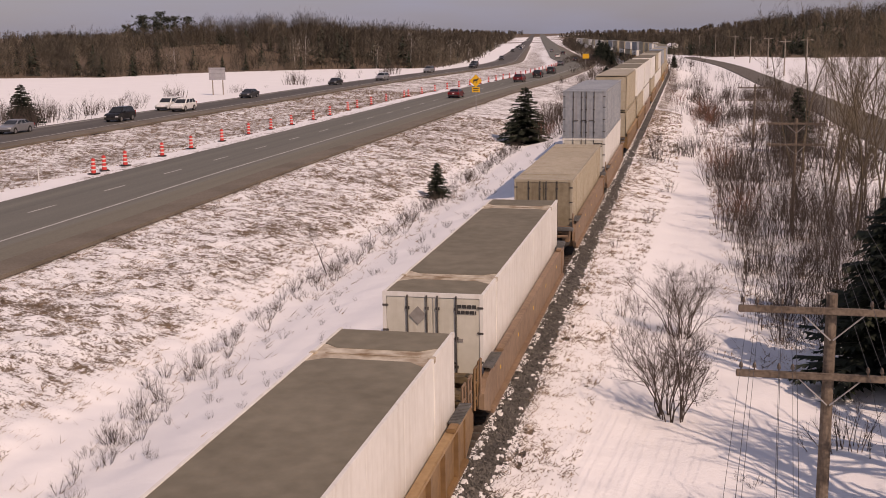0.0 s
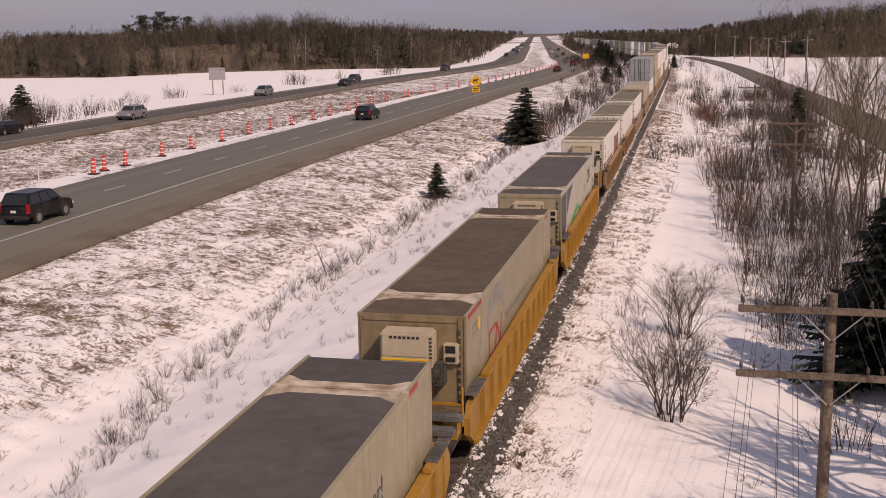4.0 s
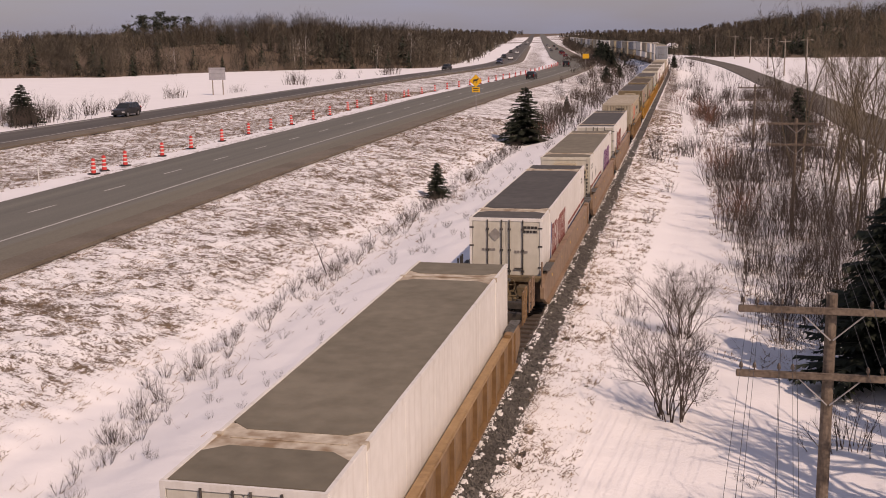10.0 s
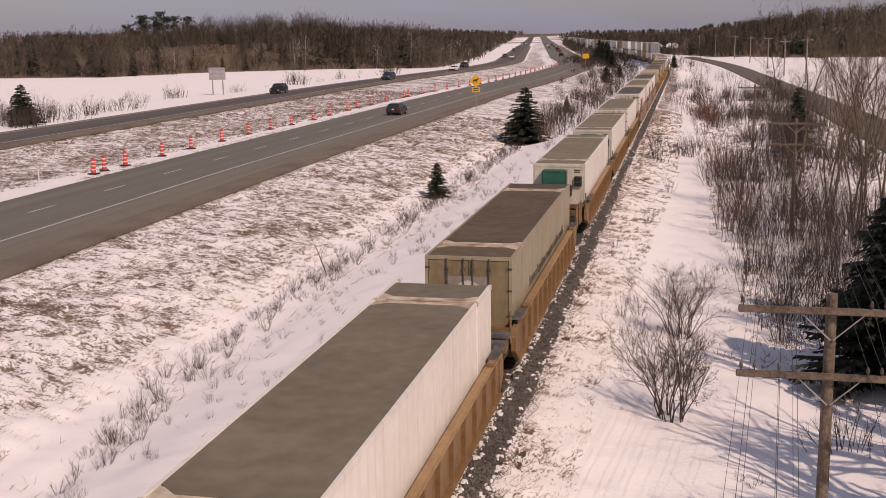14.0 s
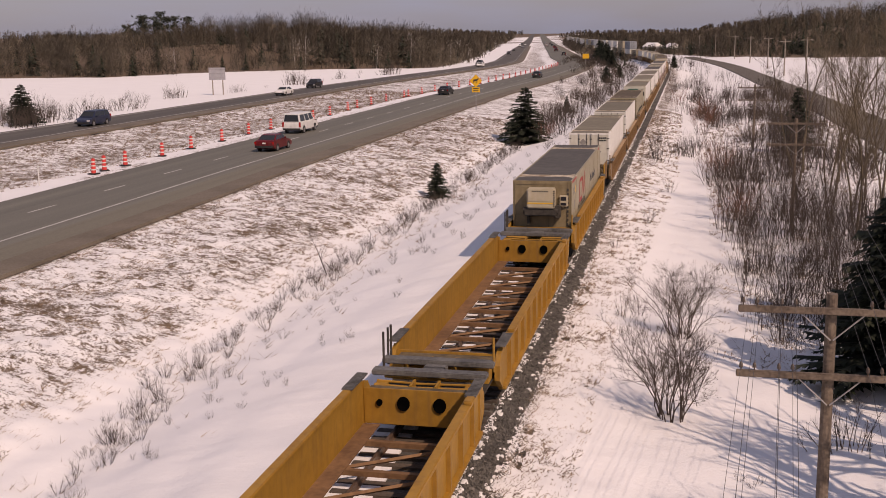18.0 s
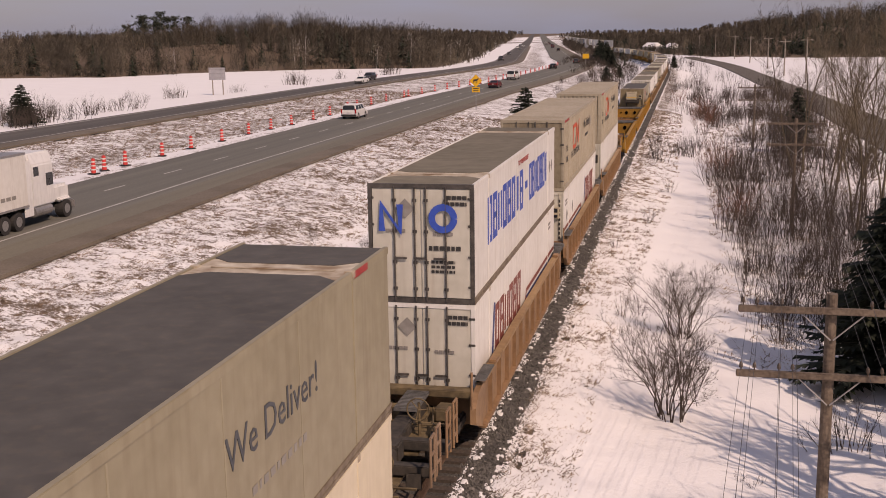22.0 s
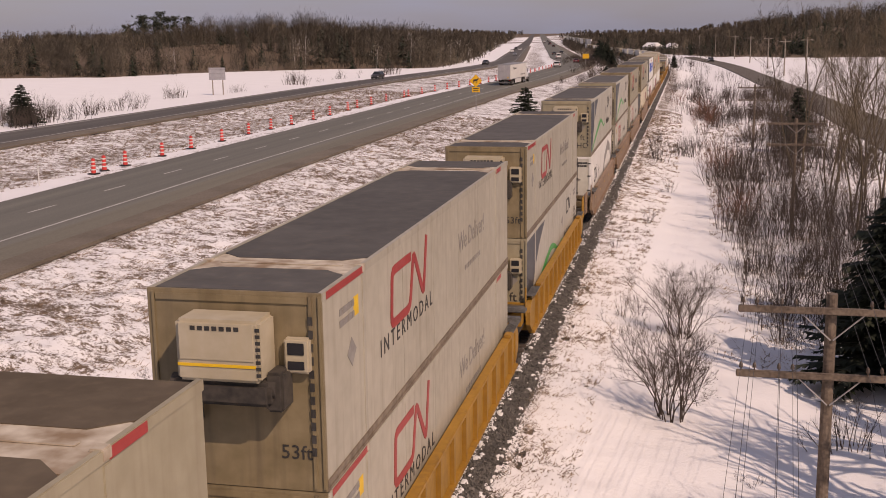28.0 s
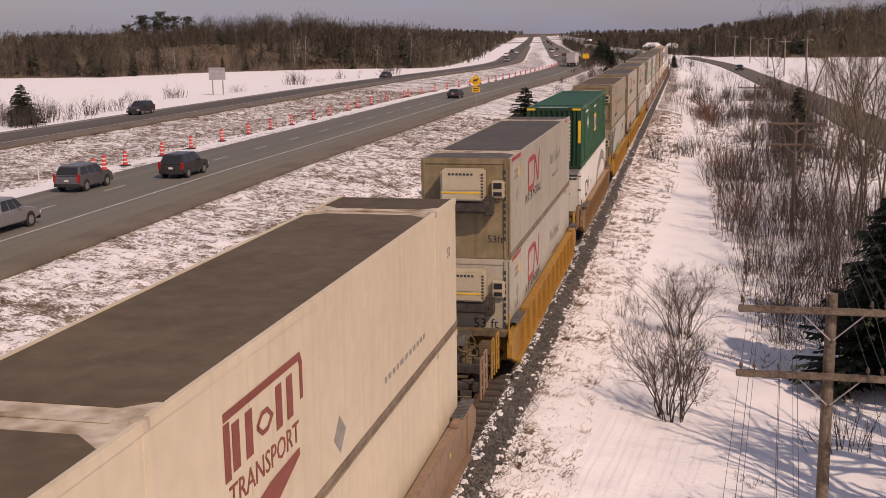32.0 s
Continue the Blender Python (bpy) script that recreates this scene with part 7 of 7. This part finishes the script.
def build_plants():
    rnd = random.Random(21)
    spruce(-11.0, 119.7, 6.4, "dark green spruce in the snowy ditch", 1, 1.55)
    spruce(-11.7, 78.9, 2.75, "small young spruce beside the ditch", 2, 1.25)
    spruce(-73.5, 122.0, 5.2, "dark spruce beside the far carriageway", 3, 1.65)
    spruce(12.4, 35.0, 6.3, "broad dark spruce behind the telegraph pole", 4, 1.5)
    spruce(14.2, 41.0, 7.2, "dark spruce among bare saplings", 1, 1.1)
    spruce(-12.3, 262.0, 4.2, "dark bushy spruce by the track bend", 2, 1.5)
    for x, y, h, k in ((-17.0, 352.0, 6.0, 3), (-19.5, 372.0, 7.0, 1), (-21.5, 392.0, 8.0, 4), (-24.0, 408.0, 7.5, 3), (-11.5, 300.0, 3.6, 4), (-27.0, 430.0, 8.5, 1), (-25.0, 420.0, 8.0, 2)):
        spruce(x, y, h, "dark spruce between the motorway and the railway", k, 1.25)
    spruce(-11.6, 168.0, 2.7, "small spruce on the bank", 3)
    spruce(15.8, 103.0, 6.0, "thin spruce in the brush", 2)
    spruce(2.2, 330.0, 4.5, "small spruce beyond the track", 3)
    set_plant("big_bush", 1, 5.9, 29.9, 1.0, 0.4, label="leafless many-stemmed bush in the snow")
    set_plant("big_bush", 2, 6.1, 38.6, 0.82, 1.0, label="leafless bush with fine twigs on snow")
    for x, y, s in ((4.0, 39.8, 0.9), (4.6, 40.6, 0.8), (5.6, 38.8, 0.6), (3.0, 52.0, 0.9), (4.2, 61.0, 1.1), (5.2, 74.0, 1.2), (3.6, 88.0, 1.3), (5.0, 99.0, 1.4), (7.2, 22.2, 0.7), (6.9, 46.0, 0.9)):
        set_plant("shrub", 1 + int(x * 7) % 4, x, y, s, y, label="small leafless shrub poking through snow", group="track-side shrubs")
    set_plant("clump", 2, 10.5, 29.1, 0.75, 0.7, label="low tangled leafless shrub beside the telegraph pole")
    for k, (x, y) in enumerate(((7.6, 26.1), (7.9, 25.8), (8.1, 26.2))):
        set_plant("shrub", 1 + k, x, y, 0.3, k * 2.0, name="twig_debris", label="dark broken twigs lying in snow", category="twigs", sink=0.02)
    set_plant("ditch_tree", 1, -11.4, 52.0, 1.0, 0.3, name="tree", label="thin bare sapling leaning over the ditch", category="tree")
    # ditch brush
    spots = []
    for k in range(400):
        y = 21 + 120 * rnd.random() ** 1.3
        u = rnd.random()
        x = -11.2 + rnd.gauss(0, 0.45) + (0.14 * (36 - y) if y < 36 else 0) if u < 0.66 else rnd.uniform(-9.5, -5.0)
        size = (rnd.uniform(0.45, 1.0) if u < 0.66 else rnd.uniform(0.25, 0.6)) * (0.7 + 0.3 * smooth(30, 60, y))
        if k < 110 and y < 60:
            set_plant("shrub", 1 + k % 4, x, y, size, rnd.uniform(0, 6), label="low leafless shrub along the snowy ditch", group="ditch shrubs")
        else:
            spots.append(("shrub", 1 + k % 4, x, y, size * 1.1, rnd.uniform(0, 6)))
    # thicket between the track and the side road
    for k in range(540):
        y = 37 + 150 * rnd.random() ** 1.05
        x = rnd.uniform(7.7 + 0.006 * y, 21.8)
        if x < 9.5 and rnd.random() < 0.5 or (x > 14 and y < 52) or noise.noise(Vector((x * 0.16, y * 0.06, 2))) < -0.06 + 0.1 * smooth(90, 60, y):
            continue
        if y < 75 and k % 2:
            set_plant("thicket", 1 + k % 5, x, y, rnd.uniform(0.6, 1.0), rnd.uniform(0, 6), label="dense leafless saplings in thin snow", group="thicket")
        else:
            spots.append(("brush" if k % 5 < 2 else "clump", 1 + k % 4, x, y, rnd.uniform(0.6, 1.2), rnd.uniform(0, 6)))
    for k in range(70):
        y = rnd.uniform(39, 66)
        x = rnd.uniform(8.6 if y > 44 else 9.6, 11.2 + 0.11 * (y - 38) + 2.0)
        spots.append(("thicket" if k % 2 else "clump", 1 + k % 4, x, y, rnd.uniform(0.45, 0.85), rnd.uniform(0, 6)))
    for x, y, s in ((7.9, 82.0, 1.0), (8.6, 84.5, 1.1), (8.3, 62.0, 0.9), (9.6, 64.0, 0.9), (7.8, 120.0, 1.2), (9.0, 128.0, 1.1), (8.2, 140.0, 1.2), (4.6, 150.0, 0.9), (5.2, 165.0, 1.0), (-8.8, 118.5, 0.9), (-8.2, 121.0, 0.7)):
        set_plant("russet", 1 + int(y) % 3, x, y, s, y, label="russet leafless bush among grey saplings", group="russet bushes")
    for k in range(30):
        y = rnd.uniform(50, 150)
        set_plant("sapling", 1 + k % 4, rnd.uniform(10.5 + 0.02 * y, 21), y, rnd.uniform(0.7, 1.1), rnd.uniform(0, 6), name="tree", label="slender leafless young tree", category="tree", group="young trees")
    for k, (x, y) in enumerate(((12.9, 70), (14.8, 72), (14.0, 81), (15.2, 63), (16.8, 82), (16.0, 60), (15.0, 88), (18.0, 93.5), (19.9, 100), (18.9, 112), (20.8, 92), (19.0, 74), (17.2, 66),
                                (17.0, 52), (18.0, 56), (16.2, 45), (19.2, 60), (15.6, 41), (18.6, 50), (20.0, 65), (17.4, 47.5), (19.4, 55), (14.3, 66), (15.6, 77), (16.2, 70), (17.4, 74), (18.2, 80), (19.3, 84), (20.6, 104), (20.2, 86), (21.2, 98), (14.6, 58))):
        set_plant("poplar", 1 + k % 4, x, y, rnd.uniform(0.8, 1.05), rnd.uniform(0, 6), name="tree", label="tall pale leafless poplar", category="tree", group="poplars")
    for x, y, s in ((13.2, 22.2, 1.15), (13.0, 18.6, 1.3), (14.9, 26.0, 1.2), (13.6, 15.4, 1.4), (16.4, 29.5, 1.3), (16.0, 20.5, 1.3), (15.4, 33.5, 1.0), (17.8, 25.0, 1.4), (16.9, 37.5, 1.1), (18.6, 33.0, 1.4)):
        set_plant("wide_tree", 1, x, y, s, x, name="tree", label="spreading leafless tree by the track", category="tree")
    # shrubs before the far field and in the median
    for x, y, n, s in ((-74.2, 148, 5, 0.75), (-79.5, 166, 3, 0.6), (-82, 180, 5, 0.75), (-78, 234, 6, 1.0), (-80, 131, 5, 0.8), (-77.5, 198, 2, 0.5), (-71.5, 290, 7, 1.0), (-75, 262, 3, 0.6), (-84, 118, 6, 1.0), (-77, 122.5, 5, 1.05), (-71.2, 119, 4, 0.9), (-88, 127, 5, 0.8), (-92, 140, 4, 0.7)):
        for k in range(n // 2 + 1):
            set_plant("clump", 1 + (int(y) + k) % 4, x + rnd.gauss(0, 1.3), y + rnd.gauss(0, 2.0), s * rnd.uniform(1.1, 1.9), rnd.uniform(0, 6), label="leafless shrub at the edge of the field", group="field shrubs")
    for k in range(26):
        spots.append(("brush", 1 + k % 5, rnd.uniform(-90, -72.5), rnd.uniform(106, 136), rnd.uniform(0.6, 1.1), rnd.uniform(0, 6)))
        spots.append(("clump", 1 + k % 4, rnd.gauss(-79, 5), rnd.uniform(112, 140), rnd.uniform(0.8, 1.6), rnd.uniform(0, 6)))
    for k in range(16):
        spots.append(("brush", 1 + k % 5, rnd.uniform(-82, -72), rnd.uniform(150, 330), rnd.uniform(0.2, 0.5), rnd.uniform(0, 6)))
    for k in range(250):
        y = 122 + 350 * rnd.random() ** 1.3
        spots.append(("brush", 1 + k % 5, track_x(y) + rnd.uniform(-12.5 - 3 * smooth(250, 350, y), -5.5), y, rnd.uniform(0.4, 1.0), rnd.uniform(0, 6)))
    for k in range(90):
        y = rnd.uniform(130, 430)
        spots.append(("brush", 1 + k % 5, side_x(y) * 0.9 + rnd.uniform(4.5, 19), y, rnd.uniform(0.5, 1.0), rnd.uniform(0, 6)))
    for k in range(170):
        y = rnd.uniform(440, 1000)
        spots.append(("brush", 1 + k % 5, rnd.uniform(road_x(y) - 18, track_x(y) - 7) if k % 3 else track_x(y) + rnd.uniform(8, 40), y, rnd.uniform(0.9, 1.9), rnd.uniform(0, 6)))
    for x, y, n in ((5.3, 92, 3), (5.6, 98, 4), (7.6, 145, 8), (9.2, 172, 8), (6.0, 200, 5), (8.0, 215, 6), (-11.5, 150, 9), (-12, 172, 8), (-13, 205, 10), (-14.5, 245, 12), (-16, 300, 20), (-22, 350, 24), (-31, 400, 24), (-14, 345, 14), (-24, 400, 16), (-36, 450, 24)):
        for k in range(n):
            spots.append(("clump", 1 + k % 4, x + rnd.gauss(0, 0.9 + y * 0.004), y + rnd.gauss(0, 3 + y * 0.03), rnd.uniform(0.6, 1.25), rnd.uniform(0, 6)))
    joined("brush", "leafless grey-brown brush along ditch, railway and fields", "brush", spots)
    woods("left_woods", "wood on the low hill beyond the field", LEFT_EDGE, 105, 5200, 3, 8.0, 12.0, 0.075, away=1, swell=((-105.0, 26, 0.2), (-205, 45, -0.26)),
          tall_at=((-181, 352, 11.0), (-178, 358, 13.5), (-175, 352, 12.5), (-172.5, 360, 13.5), (-168, 356, 11.5), (-163, 362, 10.5), (-170, 366, 12.0), (-176.5, 364, 12.5), (-184, 360, 9.5)),
          firs=((-155, 254, 8.5), (-146, 258, 7.5), (-142, 260, 8.0), (-137, 272, 6.5), (-142, 295, 8.5), (-131, 296, 6.0), (-107, 335, 10), (-101, 340, 9), (-84, 352, 10), (-92, 345, 8), (-116, 330, 9.0)))
    woods("ridge_woods", "wood on the ridge behind the hill", ((-560, 560), (-395, 600), (-330, 640), (-240, 690)), 70, 700, 9, 8.5, 11.5, 0.5, away=1, fat=1.6)
    woods("right_woods", "wood on the hillside", RIGHT_EDGE, 125, 4200, 4, 8.0, 11.5, 0.6, away=-1)
    woods("far_woods", "woods on the skyline", ((-1500, 2250), (900, 2250)), 260, 1600, 5, 11, 14, 0.3, away=-1, skip=(-345, -235), fat=4.0)
    woods("wayside_woods", "trees between the motorway and the railway", ((-18, 385), (-30, 460), (-47, 560), (-88, 900), (-130, 1250)), 12, 330, 6, 5.0, 8.5, 0.4, away=1, fat=1.4)
    tufts("bank_grass", "dead brown grass sticking out of thin snow on the bank", 13000, lambda r: (r.uniform(-23.4, -12.6), 22 + 120 * r.random() ** 1.6, 1.0), 8, 0.05, 0.18, 7)
    tufts("median_grass", "dead grass in the snowy median", 5000, lambda r: (r.uniform(-58, -40), 60 + 150 * r.random() ** 1.3, 1.0), 9, 0.1, 0.35, 7)
    tufts("verge_grass", "dead grass tufts in snow beside the ballast", 5200, lambda r: (lambda y: (2.15 + (1.6 + 1.8 * smooth(25, 90, y)) * r.random() ** 1.5, y, 1.0))(17 + 130 * r.random() ** 1.5), 10, 0.05, 0.17, 6)
    tufts("brush_grass", "dead weeds in snow among the brush", 3500, lambda r: (r.uniform(7.6, 22.0), 36 + 100 * r.random() ** 1.2, 1.0), 11, 0.06, 0.35, 4)
    tufts("ditch_grass", "dead weed stalks in the snowy ditch", 350, lambda r: (r.gauss(-10.6, 1.2), 20 + 70 * r.random(), 1.0), 12, 0.15, 0.5, 3)


build_plants()

# ---------------------------------------------------------------- poles, signs, barrels


ARM_DROPS = (0.27, 1.40)
PINS = (-1.44, -1.22, -0.82, -0.60, 0.60, 0.82, 1.22, 1.44)


def insulator_mesh():
    bm = tube(bmesh.new(), (0, 0, 0), (0, 0, 0.06), 0.012, n=5)
    tube(bm, (0, 0, 0.05), (0, 0, 0.11), 0.036, 0.026, 8)
    tube(bm, (0, 0, 0.11), (0, 0, 0.145), 0.03, 0.010, 8)
    return bm


def telegraph_pole(x, y, h, label):
    p = thing("telegraph_pole", label, "pole", "old telegraph poles")
    z = land(x, y)
    p.location = (x, y, z)
    part("post", tube(bmesh.new(), (0.01, 0, -0.3), (-0.01, 0, h), 0.115, 0.09, 12), M_WOOD, p)
    for dz in ARM_DROPS:
        c = h - dz
        arm = part("crossarm", boxed(-1.52, 1.52, -0.20, -0.09, c - 0.055, c + 0.055, bevel=0.012), M_WOOD, p)
        for s in (-1, 1):
            part("brace", tube(bmesh.new(), (s * 0.5, -0.14, c - 0.05), (s * 0.02, -0.13, c - 0.5), 0.013, n=5), M_STEEL, p)
        pin = shared("insulator", insulator_mesh, M_PORCELAIN)
        for u in PINS:
            part("insulator", pin, None, arm).location = (u, -0.145, c + 0.055)
    return p


def strung(a, b, sag, r, n=14):
    pts = []
    for i in range(n + 1):
        u = i / n
        q = Vector(a).lerp(Vector(b), u)
        q.z -= sag * 4 * u * (1 - u)
        pts.append(q)
    g = Growth()
    g.rod(pts, r, r, 3)
    return from_lists("wire", g.v, g.f, M_WIRE)


def utility_pole(x, y, h):
    p = thing("utility_pole", "weathered wooden utility pole with crossarm beside the field", "pole", "utility poles by the field")
    p.location = (x, y, land(x, y))
    part("post", tube(bmesh.new(), (0, 0, -0.3), (0, 0, h), 0.17, 0.12, 8), M_POLE, p)
    part("crossarm", boxed(-1.2, 1.2, -0.07, 0.07, h - 0.62, h - 0.48, bevel=0.01), M_POLE, p)
    for u in (-1.1, -0.5, 0.5, 1.1):
        part("insulator", tube(bmesh.new(), (u, 0, h - 0.48), (u, 0, h - 0.28), 0.05, n=6), M_PORCELAIN, p)


def barrel():
    """A slim traffic channelizer with bands on a rubber foot."""
    b = thing("traffic_delineator", "orange and white banded traffic marker on a rubber base", "traffic marker", "markers along the carriageway")
    part("base", boxed(-0.36, 0.36, -0.36, 0.36, 0.0, 0.09, bevel=0.03), M_RUBBER, b)
    z, k = 0.09, 0
    for hgt, m in ((0.22, M_ORANGE), (0.10, M_WHITE), (0.20, M_ORANGE), (0.10, M_WHITE), (0.20, M_ORANGE), (0.10, M_WHITE), (0.17, M_ORANGE)):
        r0, r1 = 0.19 - 0.04 * z / 1.2, 0.19 - 0.04 * (z + hgt) / 1.2
        part("band", tube(bmesh.new(), (0, 0, z), (0, 0, z + hgt), r0, r1, 14), m, b)
        z += hgt
    part("handle", boxed(-0.05, 0.05, -0.02, 0.02, z, z + 0.07, bevel=0.01), M_ORANGE, b)
    return b


def build_poles_and_signs():
    line = ((4.9, -25.0, 6.3), (8.57, 18.85, 6.5), (11.9, 62.3, 6.2), (12.2, 105.8, 6.0))
    labels = ("weathered telegraph pole behind the bridge", "weathered telegraph pole with two crossarms and insulators", "old telegraph pole with crossarms among saplings", "leaning old telegraph pole with crossarms in the brush")
    for (x, y, h), lab in zip(line, labels):
        telegraph_pole(x, y, h, lab)
    run = thing("telegraph_wires", "thin sagging telegraph wires between the poles", "wire")
    for (xa, ya, ha), (xb, yb, hb) in zip(line, line[1:]):
        for dz in ARM_DROPS:
            for u in PINS if dz > 1 else PINS[1:-1]:
                part("wire", strung((xa + u, ya - 0.145, land(xa, ya) + ha - dz + 0.17), (xb + u, yb - 0.145, land(xb, yb) + hb - dz + 0.17), 0.5, 0.0042), None, run)
    spots = ((28.8, 229.3, 8.9), (27.7, 266.6, 8.3), (27.5, 318.6, 8.6), (25.7, 374.4, 8.4), (22.6, 420.0, 8.6), (17.0, 470.0, 8.6), (11.0, 525.0, 8.0), (29.0, 190.0, 8.8))
    for x, y, h in spots[:7]:
        utility_pole(x, y, h)
    run = thing("power_wires", "power wires between the utility poles", "wire")
    for (xa, ya, ha), (xb, yb, hb) in zip(spots[:6], spots[1:7]):
        for u in (-1.1, 1.1):
            part("wire", strung((xa + u, ya, land(xa, ya) + ha - 0.28), (xb + u, yb, land(xb, yb) + hb - 0.28), 0.8, 0.012, 6), None, run)
    # traffic markers along the left edge of the near carriageway
    first = barrel()
    where = [(-38.4, 76.9), (-38.7, 79.1), (-38.7, 82.5), (-39.0, 89.7), (-39.5, 96.7), (-39.6, 104.1), (-40.2, 112.6), (-40.1, 119.0), (-39.5, 124.2), (-39.4, 131.8), (-40.1, 140.6),
             (-41.0, 151.5), (-41.4, 157.5), (-41.4, 165.0), (-41.6, 174.5), (-41.3, 184.5), (-41.2, 187.0)] + [(float(np.interp(194 + k * 7.2, (187, 230, 300, 355), (-41.2, -38.0, -36.0, -35.2))), 194.0 + k * 7.2) for k in range(23)]
    for k, (x, y) in enumerate(where):
        ob = first if k == 0 else copy_thing(first, Matrix())
        x += road_x(y) - road_x(100)
        ob.matrix_basis = Matrix.Translation((x, y, land(x, y) + 0.02)) @ Matrix.Rotation(radians(k * 37), 4, "Z") @ Matrix.Rotation(radians((k * 13 % 7 - 3) * 0.6), 4, "X")
    # warning sign
    s = thing("warning_sign", "yellow diamond warning sign with black animal shape and plate", "road sign")
    x, y = -22.2, 150.3
    s.location = (x, y, land(x, y))
    part("post", boxed(-0.05, 0.05, 0.02, 0.1, -0.3, 4.6), M_STEEL, s)
    bm = boxed(-0.62, 0.62, -0.62, 0.62, -0.01, 0.01, bevel=0.006)
    bmesh.ops.rotate(bm, verts=bm.verts, cent=(0, 0, 0), matrix=Matrix.Rotation(radians(45), 3, "Z"))
    part("panel", bm, M_SIGN_YELLOW, s).matrix_basis = Matrix.Translation((0, 0, 4.05)) @ ON_REAR
    bm = bmesh.new()
    stroke(bm, [(-0.35, 0.05), (0.2, 0.1)], 0.26)
    stroke(bm, [(0.15, 0.1), (0.36, 0.34)], 0.14)
    for a in (-0.32, -0.2, 0.08, 0.2):
        stroke(bm, [(a, 0.0), (a - 0.06, -0.34)], 0.06)
    part("symbol", bm, M_INK, s).matrix_basis = Matrix.Translation((0, -0.016, 4.05)) @ ON_REAR
    bm = boxed(-0.55, 0.55, -0.35, 0.35, -0.01, 0.01, bevel=0.006)
    part("plate", bm, M_SIGN_YELLOW, s).matrix_basis = Matrix.Translation((0, 0, 2.85)) @ ON_REAR
    bm = bmesh.new()
    box(bm, -0.4, 0.4, 0.08, 0.2, -0.003, 0.003)
    box(bm, -0.35, 0.35, -0.2, -0.08, -0.003, 0.003)
    part("marking_bar", bm, M_INK, s).matrix_basis = Matrix.Translation((0, -0.014, 2.85)) @ ON_REAR
    # far yellow sign by the bend
    s2 = thing("warning_sign", "distant yellow warning sign by the bend", "road sign")
    x, y = -23.6, 335.0
    s2.location = (x, y, land(x, y))
    part("post", boxed(-0.06, 0.06, 0.02, 0.12, -0.3, 4.4), M_STEEL, s2)
    bm = boxed(-0.95, 0.95, -0.7, 0.7, -0.01, 0.01, bevel=0.006)
    part("panel", bm, M_SIGN_YELLOW, s2).matrix_basis = Matrix.Translation((0, 0, 3.4)) @ ON_REAR
    # back of a large sign on two legs
    s3 = thing("highway_sign", "back of a large grey aluminium highway sign on legs", "road sign")
    x, y = -77.6, 190.0
    s3.location = (x, y, land(x, y))
    for u in (-1.0, 1.0):
        part("leg", boxed(u - 0.08, u + 0.08, 0.0, 0.16, -0.3, 4.9), M_POLE, s3)
    part("panel", boxed(-1.6, 1.6, -0.04, -0.01, 2.75, 4.95, bevel=0.006), M_SIGN_GREY, s3)
    for zz in (3.1, 3.85, 4.6):
        part("stiffener", boxed(-1.55, 1.55, -0.075, -0.041, zz - 0.04, zz + 0.04), M_STEEL, s3)
    for x, y, h in ((-38.9, 70.3, 1.5), (-24.5, 58.5, 0.12)):
        ob = single("marker_post", boxed(-0.04, 0.04, -0.04, 0.04, 0, h, bevel=0.01), M_WHITE, "thin pale marker post beside the carriageway", "post")
        ob.location = (x, y, land(x, y))


def house(x, y, w, d, h, turn, label, wall, roof):
    b = thing("house", label, "house", "houses beyond the railway")
    b.matrix_basis = Matrix.Translation((x, y, land(x, y) - 0.1)) @ Matrix.Rotation(radians(turn), 4, "Z")
    part("wall", boxed(-w / 2, w / 2, -d / 2, d / 2, 0, h), wall, b)
    bm = prism(bmesh.new(), [(-w / 2 - 0.4, h), (w / 2 + 0.4, h), (0, h + w * 0.32)], -d / 2 - 0.4, d / 2 + 0.4)
    part("roof", bm, roof, b)
    for u in (-w * 0.28, w * 0.1):
        win = part("window", boxed(u, u + 1.2, -d / 2 - 0.06, -d / 2 - 0.01, h * 0.45, h * 0.8), M_WHITE, b)
        part("pane", boxed(u + 0.1, u + 1.1, -d / 2 - 0.08, -d / 2 - 0.061, h * 0.45 + 0.1, h * 0.8 - 0.1), M_CARGLASS, win)
    part("door", boxed(w * 0.3, w * 0.3 + 0.95, -d / 2 - 0.06, -d / 2 - 0.01, 0.1, 2.1), M_BARK, b)


def build_far_places():
    for x, y, w, d, h, t, lab, wall, roof in (
            (-62, 800, 7, 10, 2.7, 70, "low pale house with dark roof", M_PANEL, M_TIE), (-78, 930, 8, 12, 2.8, 80, "long white house with snowy roof", M_PANEL, M_SNOW),
            (-52, 720, 6, 8, 2.4, 60, "brown shed with dark roof", M_WOOD, M_TIE), (-95, 1080, 9, 13, 3, 75, "pale farm building with dark roof", M_CREAM, M_TIE),
            (-2, 600, 7, 9, 2.6, 20, "white cottage by the wood", M_PANEL, M_SNOW), (9, 575, 6, 8, 2.5, -15, "small white house with dark windows", M_PANEL, M_TIE), (-14, 660, 7, 9, 2.6, 40, "grey house with snowy roof", M_BLUEGREY, M_SNOW)):
        house(x, y, w, d, h, t, lab, wall, roof)


build_poles_and_signs()
build_far_places()


def motions():
    for ob, rows in MOVERS:
        walk(ob, rows)


motions()
